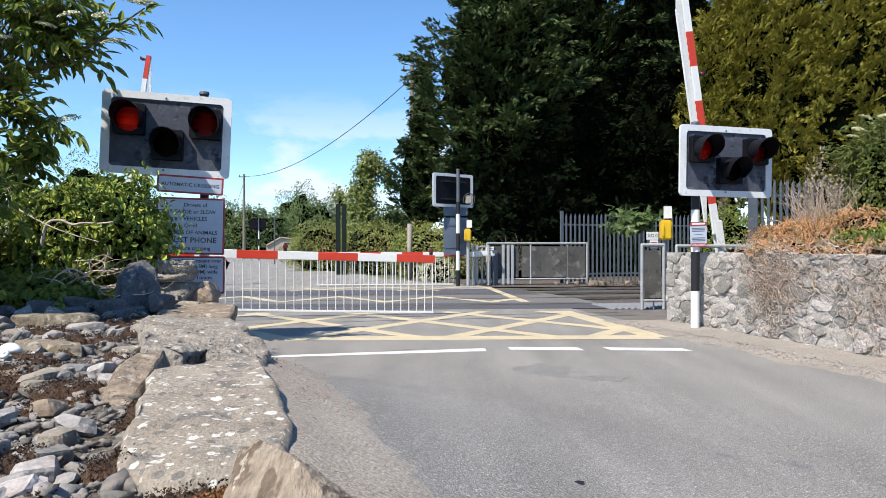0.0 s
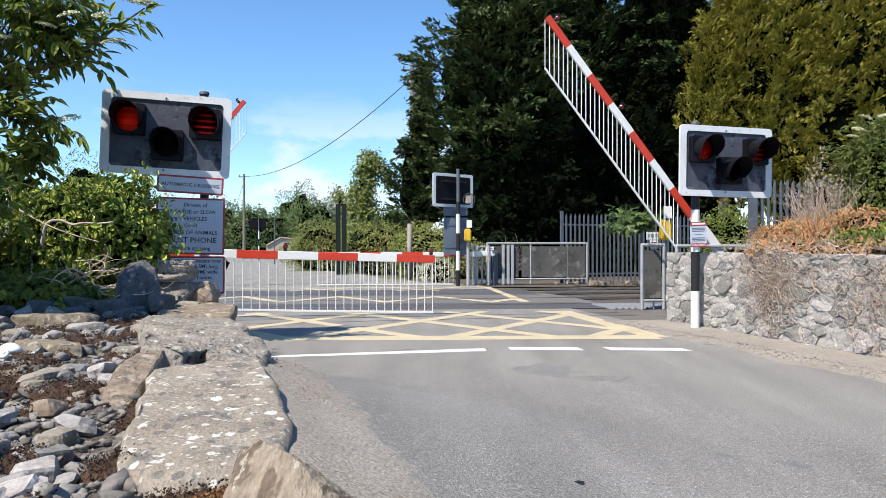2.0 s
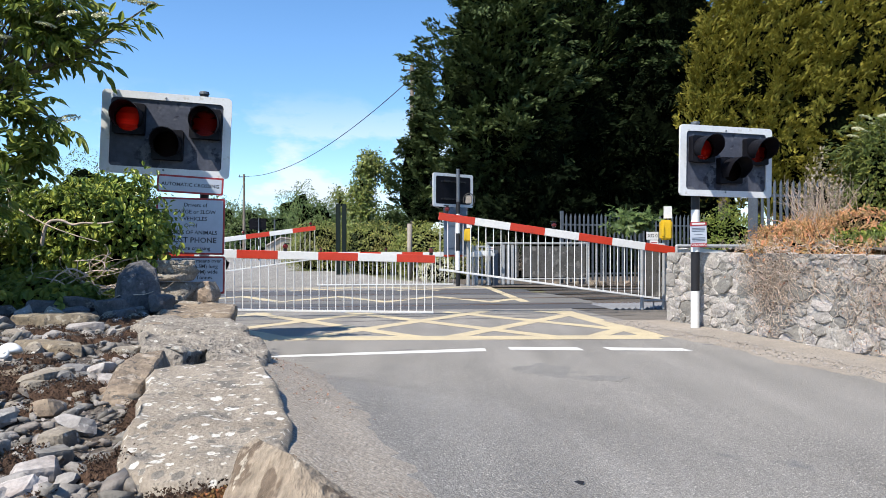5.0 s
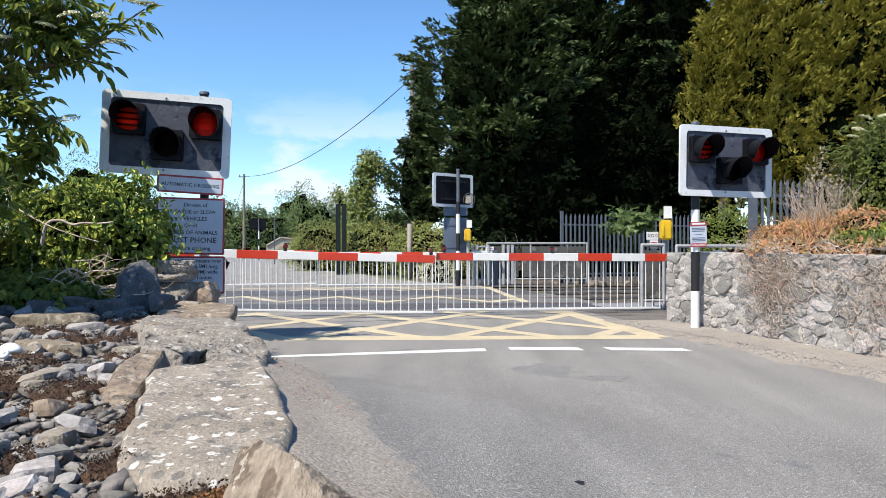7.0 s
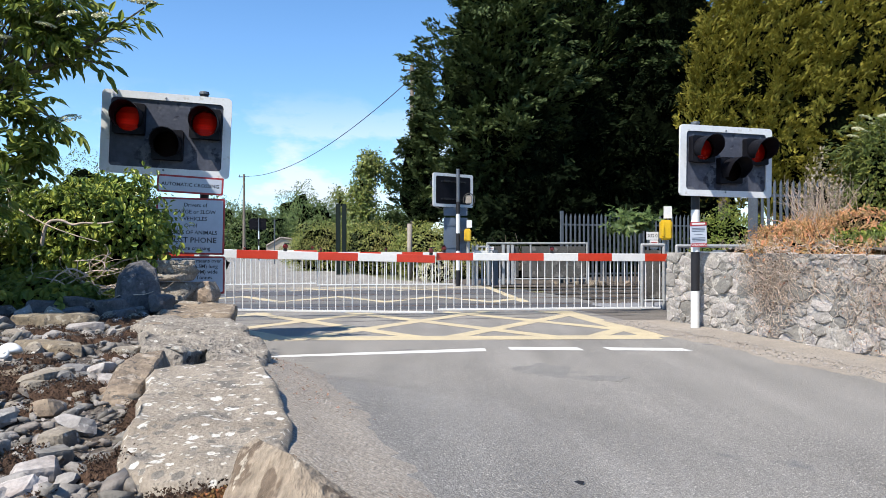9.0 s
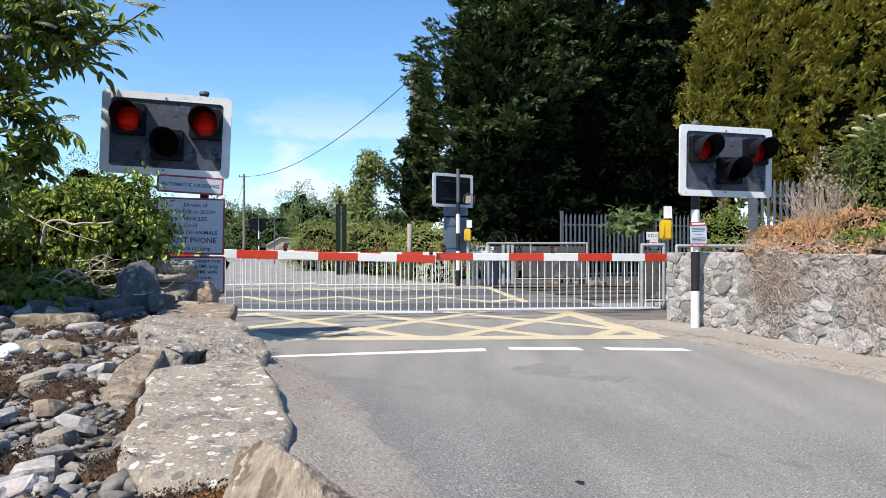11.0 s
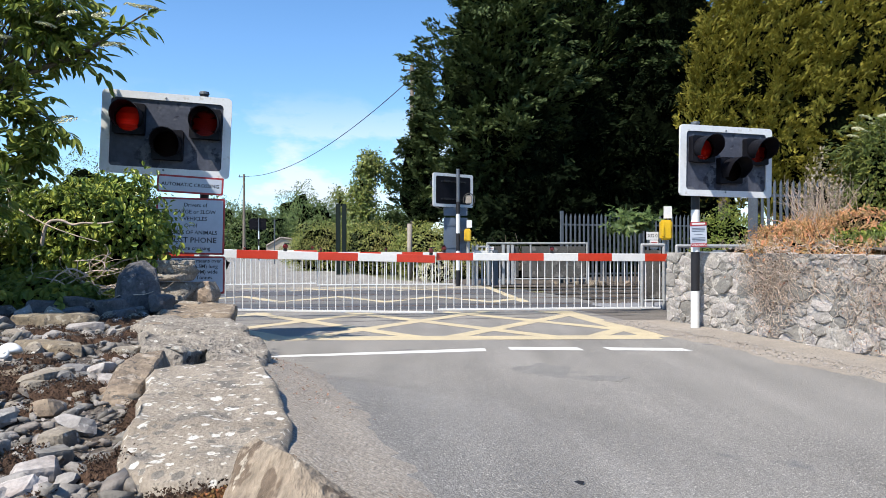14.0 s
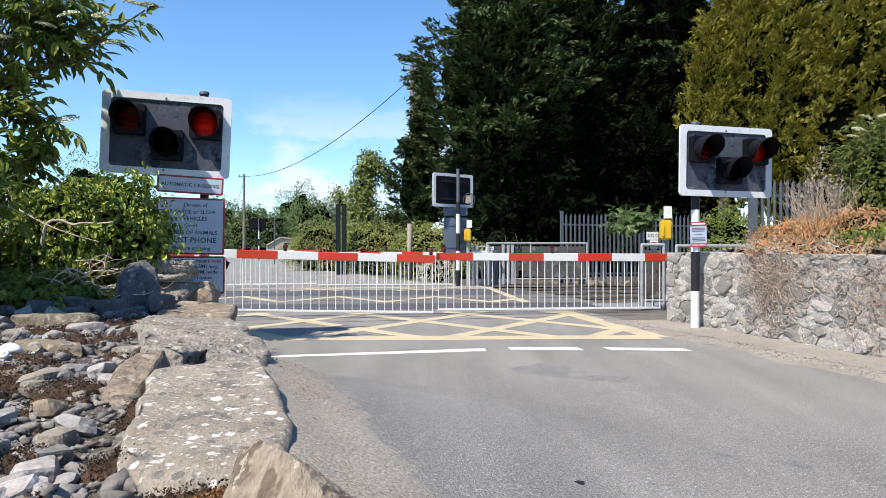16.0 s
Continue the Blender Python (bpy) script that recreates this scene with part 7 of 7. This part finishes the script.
def ivy_stems():
    """Bleached, twisted stems heaped in front of the ivy mound, and one thick arm that arches up before the leaves."""
    rng = random.Random(15)
    e = thing("dead_ivy", "bleached dead ivy stems heaped before the mound", "dead plants")

    def smooth_line(pts):
        out = []
        for i in range(len(pts) - 1):
            a, b, c, d = (Vector(pts[max(0, min(len(pts) - 1, k))]) for k in (i - 1, i, i + 1, i + 2))
            out += [0.5 * (2 * b + (c - a) * t + (2 * a - 5 * b + 4 * c - d) * t * t + (3 * b - a - 3 * c + d) * t ** 3) for t in (0, 0.25, 0.5, 0.75)]
        return out + [Vector(pts[-1])]

    def stem(pts, r0, r1):
        bm, line = bmesh.new(), smooth_line(pts)
        k = len(line) - 1
        for i, (a, b) in enumerate(zip(line, line[1:])):
            tube(bm, a, b, r0 + (r1 - r0) * i / k, r0 + (r1 - r0) * (i + 1) / k, n=7)
        part("stem", bm, "pale_twig", e)
    stem([(-3.30, 5.72, 1.13), (-3.27, 5.7, 1.24), (-3.22, 5.68, 1.32), (-3.12, 5.68, 1.335), (-3.04, 5.7, 1.30), (-2.95, 5.7, 1.315), (-2.84, 5.72, 1.31), (-2.72, 5.74, 1.325)], 0.016, 0.006)
    stem([(-3.42, 5.6, 1.42), (-3.2, 5.6, 1.30), (-3.0, 5.62, 1.22), (-2.8, 5.66, 1.16)], 0.007, 0.003)
    for k in range(70):
        p = Vector((rng.gauss(-2.86, 0.17), 5.72 + rng.gauss(0, 0.14), rng.uniform(0.70, 0.92)))
        a, turn = rng.uniform(0, 6.28), rng.gauss(0, 0.28)
        pts = [p]
        for i in range(5):
            a += turn + rng.gauss(0, 0.3)
            p = p + Vector((0.075 * math.cos(a), rng.gauss(-0.01, 0.02), 0.05 * math.sin(a)))
            pts.append(p)
        r = rng.choice((0.0025, 0.003, 0.004, 0.005, 0.009))
        stem(pts, r, r * 0.6)


ivy_stems()
bush("ground_ivy", "dark shaded ivy and undergrowth on the bank", (-3.55, 5.55, 0.64), (0.95, 0.5, 0.30), 3000, BROAD, 0.085, "elder", 44, "ivy", lumpy=0.5)


def umbel(bm, at, r, rng):
    """A flat-topped flower head of many tiny florets on fine stalks."""
    for _ in range(int(110 * (r / 0.06))):
        a, q = rng.uniform(0, 6.28), r * math.sqrt(rng.random())
        p = at + Vector((q * math.cos(a), q * math.sin(a), 0.012 * rng.random() - 0.25 * q * q / r))
        bmesh.ops.create_cone(bm, cap_ends=True, segments=5, radius1=0.003, radius2=0.008, depth=0.007, matrix=Matrix.Translation(p) @ pose(0, 0, 0, rng.uniform(-30, 30), rng.uniform(-30, 30)))


def compound(c, d, p, axis, rng, ln):
    """Adds one elder leaf: pairs of leaflets along a stalk and one at its end."""
    side = np.cross(axis, (0, 0, 1.0))
    side /= np.linalg.norm(side) + 1e-6
    for s, w in ((0.35, 0.9), (0.35, -0.9), (0.8, 0.75), (0.8, -0.75), (1.2, 0.0)):
        c.append(p + axis * s * ln)
        d.append(axis * 0.8 + side * w + np.array((0, 0, -0.25)) + rng.normal(0, 0.22, 3))


def elder_tree(label, base, masses, seed, flowers, leaf=(0.085, 0.135), mats="elder", boughs=()):
    """An elder: limbs, compound leaves in masses of (centre, radii, how many leaves), swaying boughs and flat cream flower heads.
    Returns the boughs with their poses."""
    rng = np.random.default_rng(seed)
    e = thing("elder_tree", label, "tree", Matrix.Translation(base), group="elder trees")
    base = Vector(base)
    c1 = Vector(masses[0][0]) - base
    mid = Vector((c1.x * 0.35, c1.y * 0.35, c1.z * 0.4))
    bm = bmesh.new()
    tube(bm, (0, 0, -0.3), mid, 0.10, 0.07, n=10)
    part("trunk", bm, "bark", e)
    c, d = [], []
    for centre, radii, n in masses:
        c0 = np.array(Vector(centre) - base)
        tips = []
        for k in range(n):
            q = rng.normal(0, 1, 3)
            q /= np.linalg.norm(q)
            tips.append(c0 + q * np.array(radii) * rng.uniform(0.25, 1.0) ** 0.6 * (1 + 0.35 * lump(q, 2.4, seed)))
            axis = q * 0.8 + np.array((0.1, -0.1, -0.2)) + rng.normal(0, 0.6, 3)
            compound(c, d, tips[-1], axis / np.linalg.norm(axis), rng, leaf[1] * 0.85)
        for k in range(7):
            end = Vector(tips[k])
            bend = mid.lerp(end, 0.5) + Vector(rng.normal(0, 0.1, 3)) + Vector((0, 0, 0.1))
            bm = bmesh.new()
            tube(bm, mid, bend, 0.026, 0.014, n=7)
            tube(bm, bend, end, 0.014, 0.004, n=6)
            part("limb", bm, "bark", e)
    leaves("foliage", blade(3, 0.40), np.array(c), np.array(d), rng.uniform(*leaf, len(c)), mats, e, rng, spin=0.35)
    fr = random.Random(seed)

    def flower(f, parent, origin):
        bm = bmesh.new()
        umbel(bm, Vector((0, 0, 0)), f[3], fr)
        o = part("flower_head", bm, "flower", parent, "flat cream flower head")
        o.matrix_basis = Matrix.Translation(Vector(f[:3]) - origin) @ pose(0, 0, 0, fr.uniform(8, 28), fr.uniform(-20, 20))
    for f in flowers:
        flower(f, e, base)
    made = []
    for pts, r, n, heads in boughs:
        at = Vector(pts[0])
        bm = bmesh.new()
        for i, (a, b) in enumerate(zip(pts, pts[1:])):
            k = len(pts)
            tube(bm, Vector(a) - at, Vector(b) - at, r * (1 - i / k), r * (1 - (i + 1) / k), n=7)
        bo = part("bough", bm, "bark", e)
        rest = Matrix.Translation(at - base)
        bo.matrix_basis = rest
        c, d = [], []
        for k in range(n):
            u = (0.25 + 0.75 * (k + rng.random()) / n) * (len(pts) - 1)
            i = min(int(u), len(pts) - 2)
            p = np.array(Vector(pts[i]).lerp(Vector(pts[i + 1]), u - i) - at)
            axis = np.array(Vector(pts[i + 1]) - Vector(pts[i]))
            axis = axis / np.linalg.norm(axis) * 0.9 + rng.normal(0, 0.6, 3) + np.array((0, 0, -0.35))
            compound(c, d, p + rng.normal(0, 0.03, 3), axis / np.linalg.norm(axis), rng, leaf[1] * 0.9)
        leaves("foliage", blade(3, 0.36), np.array(c), np.array(d), rng.uniform(*leaf, len(c)), mats, bo, rng, spin=0.35)
        for f in heads:
            flower(f, bo, at)
        made.append((bo, rest))
    return made


elder_boughs = elder_tree(
    "elder tree with dark leaves and cream flower heads", (-5.6, 6.9, 0.6),
    [((-4.35, 7.0, 3.35), (0.80, 0.40, 0.52), 280), ((-4.42, 6.95, 2.2), (0.42, 0.35, 0.78), 300), ((-5.6, 6.9, 3.2), (0.8, 0.5, 0.7), 150), ((-3.95, 6.95, 3.62), (0.5, 0.3, 0.2), 60)], 4,
    [(-3.56, 6.6, 3.34, 0.10), (-3.82, 6.7, 3.27, 0.10), (-3.24, 6.6, 3.33, 0.09), (-4.0, 6.8, 3.42, 0.12), (-4.35, 6.7, 3.3, 0.13), (-4.2, 6.6, 3.12, 0.10), (-3.75, 6.8, 3.55, 0.12)], leaf=(0.12, 0.19), boughs=(
        (((-4.15, 6.95, 2.85), (-3.61, 6.95, 3.07), (-3.32, 6.95, 3.27), (-2.98, 6.95, 3.50)), 0.028, 21, [(-3.25, 6.85, 3.16, 0.12), (-3.05, 6.9, 3.56, 0.12), (-2.93, 6.9, 3.55, 0.10)]),
        (((-3.95, 6.9, 2.98), (-3.6, 6.9, 2.98), (-3.36, 6.9, 2.92)), 0.012, 5, []),
        (((-4.3, 6.9, 2.62), (-3.95, 6.9, 2.44), (-3.72, 6.9, 2.30)), 0.012, 9, [(-3.74, 6.95, 2.42, 0.11)])))
# the two higher leaf masses are unseen, added to cast shade on the bank
elder_tree("elder shrub shading the bank", (-4.9, 5.2, 0.6), [((-3.95, 5.0, 1.4), (0.72, 0.45, 0.6), 330), ((-4.12, 3.62, 3.5), (0.58, 0.36, 0.22), 480), ((-5.1, 3.8, 3.3), (0.85, 0.62, 0.35), 560)], 9, [], leaf=(0.10, 0.16))
elder_tree("elder shrub with cream flower heads on the bank", (6.4, 10.0, 0.9), [((5.95, 9.6, 2.05), (0.58, 0.6, 0.95), 760)], 17,
           [(5.72, 9.4, 2.88, 0.09), (5.85, 9.4, 2.78, 0.08), (5.62, 9.4, 2.72, 0.09), (5.78, 9.3, 2.66, 0.10), (5.55, 9.4, 2.62, 0.08), (5.95, 9.4, 2.9, 0.07)], leaf=(0.06, 0.10), mats="elder_light")
stalks("dry_twigs", "thin grey dead twigs under the elder", [(-4.05 + R.gauss(0, 0.22), 6.3 + R.gauss(0, 0.1), 0.9 + R.uniform(0, 0.5)) for _ in range(90)], 0.6, 0.9, "pale_twig", 23, 0.0045)


# ---------------------------------------------------------------- small loose things
def litter(name, label, n, seed, spot, size, mats, shape, category):
    """Small pieces lying flat where spot(rng) puts them."""
    rng = np.random.default_rng(seed)
    c = [spot(rng) for _ in range(n)]
    d = [(math.cos(a), math.sin(a), rng.normal(0, 0.2)) for a in rng.uniform(0, 6.28, n)]
    ob = leaves(name, shape, c, d, rng.uniform(*size, n), mats, None, rng, spin=0.3)
    tagged(ob, label, category, kind="stuff")


def foot_left(rng):
    y = 2.5 + 5.0 * rng.random()
    s = abs(rng.normal(0.14, 0.14))
    return (wall_left(y) + s, y, 0.013 + shoulder_z(s, y))


def foot_right(rng):
    y = 5.5 + 4.9 * rng.random()
    return (wall_right(y) - 0.98 + abs(rng.normal(0, 0.35)), y, 0.016)


litter("dead_leaves", "brown dead leaves and twigs along the wall foot", 1500, 31, foot_left, (0.006, 0.018), "litter", SMALL, "leaves")
PEBBLE = (np.array([(0, 0, 0), (0.5, 0.45, 0.1), (1, 0, 0), (0.5, -0.4, 0.05), (0.45, 0.05, 0.5)]), np.array([(0, 4, 1), (1, 4, 2), (2, 4, 3), (3, 4, 0)]))
litter("loose_grit", "loose pale grit on the verge", 1500, 32, foot_right, (0.008, 0.028), "rubble", PEBBLE, "gravel")
litter("loose_grit", "loose pale grit along the wall foot", 900, 33, foot_left, (0.004, 0.011), "rubble", PEBBLE, "gravel")
litter("bank_grit", "fine grit between the stones of the bank", 2000, 34, lambda r: (lambda y, u: (wall_left(y) - 0.5 - u * (0.3 + 0.5 * y), y, bank_z(wall_left(y) - 0.5 - u * (0.3 + 0.5 * y), y)))(0.9 + 3.6 * r.random() ** 1.5, r.random()), (0.006, 0.022), "rubble", PEBBLE, "gravel")


def shell():
    """A bleached sea-snail shell: a coil that winds up to a point."""
    bm = bmesh.new()
    rings = []
    for i in range(70):
        a = i * 0.28
        s = math.exp(-0.055 * i)
        c = Vector((0.034 * s * math.cos(a), 0.034 * s * math.sin(a), 0.030 + 0.034 * (1 - s)))
        r = 0.030 * s
        rings.append([bm.verts.new(c + Vector((r * math.cos(b) * math.cos(a), r * math.cos(b) * math.sin(a), r * 0.8 * math.sin(b)))) for b in np.linspace(0, 2 * math.pi, 11)[:-1]])
    for p, q in zip(rings, rings[1:]):
        for j in range(10):
            bm.faces.new((p[j], p[(j + 1) % 10], q[(j + 1) % 10], q[j]))
    bm.faces.new(rings[0][::-1])
    bm.faces.new(rings[-1])
    bmesh.ops.recalc_face_normals(bm, faces=bm.faces)
    ob = part("sea_shell", bm, "white", smooth=True)
    ob.matrix_basis = pose(-1.88, 3.02, bank_z(-1.88, 3.02) + 0.045, 66, -10, 12)
    tagged(ob, "white coiled sea shell lying among the stones", "shell")


shell()


# ---------------------------------------------------------------- movement
def swing(gear, rows):
    """An arm that turns on its pivot, its bars hanging plumb and its bottom rail following."""
    _, arm, bars, railb, mid = gear
    walk(arm, [(t, pose(0, 0, RISE, 0, a)) for t, a in rows])
    for ob, x in bars:
        walk(ob, [(t, pose(x, 0, -OFF - 0.07, 0, -a)) for t, a in rows])
    walk(railb, [(t, Matrix.Translation(Vector((mid, 0, -OFF - 0.07)) + pose(0, 0, 0, 0, -a) @ Vector((0, 0, -HANG + 0.07)))) for t, a in rows])


def blink(louvres, lit_first):
    """Louvres that turn over each half period; the lamp is lit when their bright sides face forward. It lights up before the other has gone out."""
    step, half = 0.034, PERIOD / 2
    turn, lit, begin = (0.0 if lit_first else 180.0), lit_first, 0.0
    turns = [(0.0, turn)]
    for k in range(1, 40):
        begin = k * half + (0.02 if lit else -0.10)
        turns += [(begin + i * step, turn + 60 * i) for i in range(4) if begin + i * step < 15.96]
        turn, lit = turn + 180, not lit
    turns.append((16.0, min(turn, turn - 180 + 60 * (16.0 - begin) / step)))
    for ob, z in louvres:
        walk(ob, [(t, pose(0, -0.036, z, a)) for t, a in turns])


# how far the loose boughs lift in the breeze, in degrees
BREEZE = [(0.0, 0.0), (3.5, 0.0), (4.0, -0.7), (5.2, -0.2), (6.5, -0.4), (7.0, -0.4), (7.5, 0.1), (8.0, 2.0), (8.5, 6.6), (9.0, 0.4), (9.3, -0.5), (10.4, -1.0), (11.5, -1.6), (12.0, -2.4), (12.5, -4.8),
          (13.0, -4.2), (13.5, -6.6), (14.0, -2.9), (14.5, -1.3), (15.0, -2.3), (15.5, 1.8), (16.0, -1.1)]


def sway(bough, much, aside):
    """A bough that lifts and turns a little about its foot."""
    ob, rest = bough
    walk(ob, [(t, rest @ pose(0, 0, 0, 0, -a * much, a * aside)) for t, a in BREEZE])


def motions():
    for bough, much, aside in zip(elder_boughs, (1.0, 1.3, 0.7), (0.6, 0.5, 1.8)):
        sway(bough, much, aside)
    swing(near_right, LOWERING)
    swing(far_left, LOWERING)
    for pair in (left_flash, right_flash):
        blink(pair[0], True)
        blink(pair[1], False)


motions()
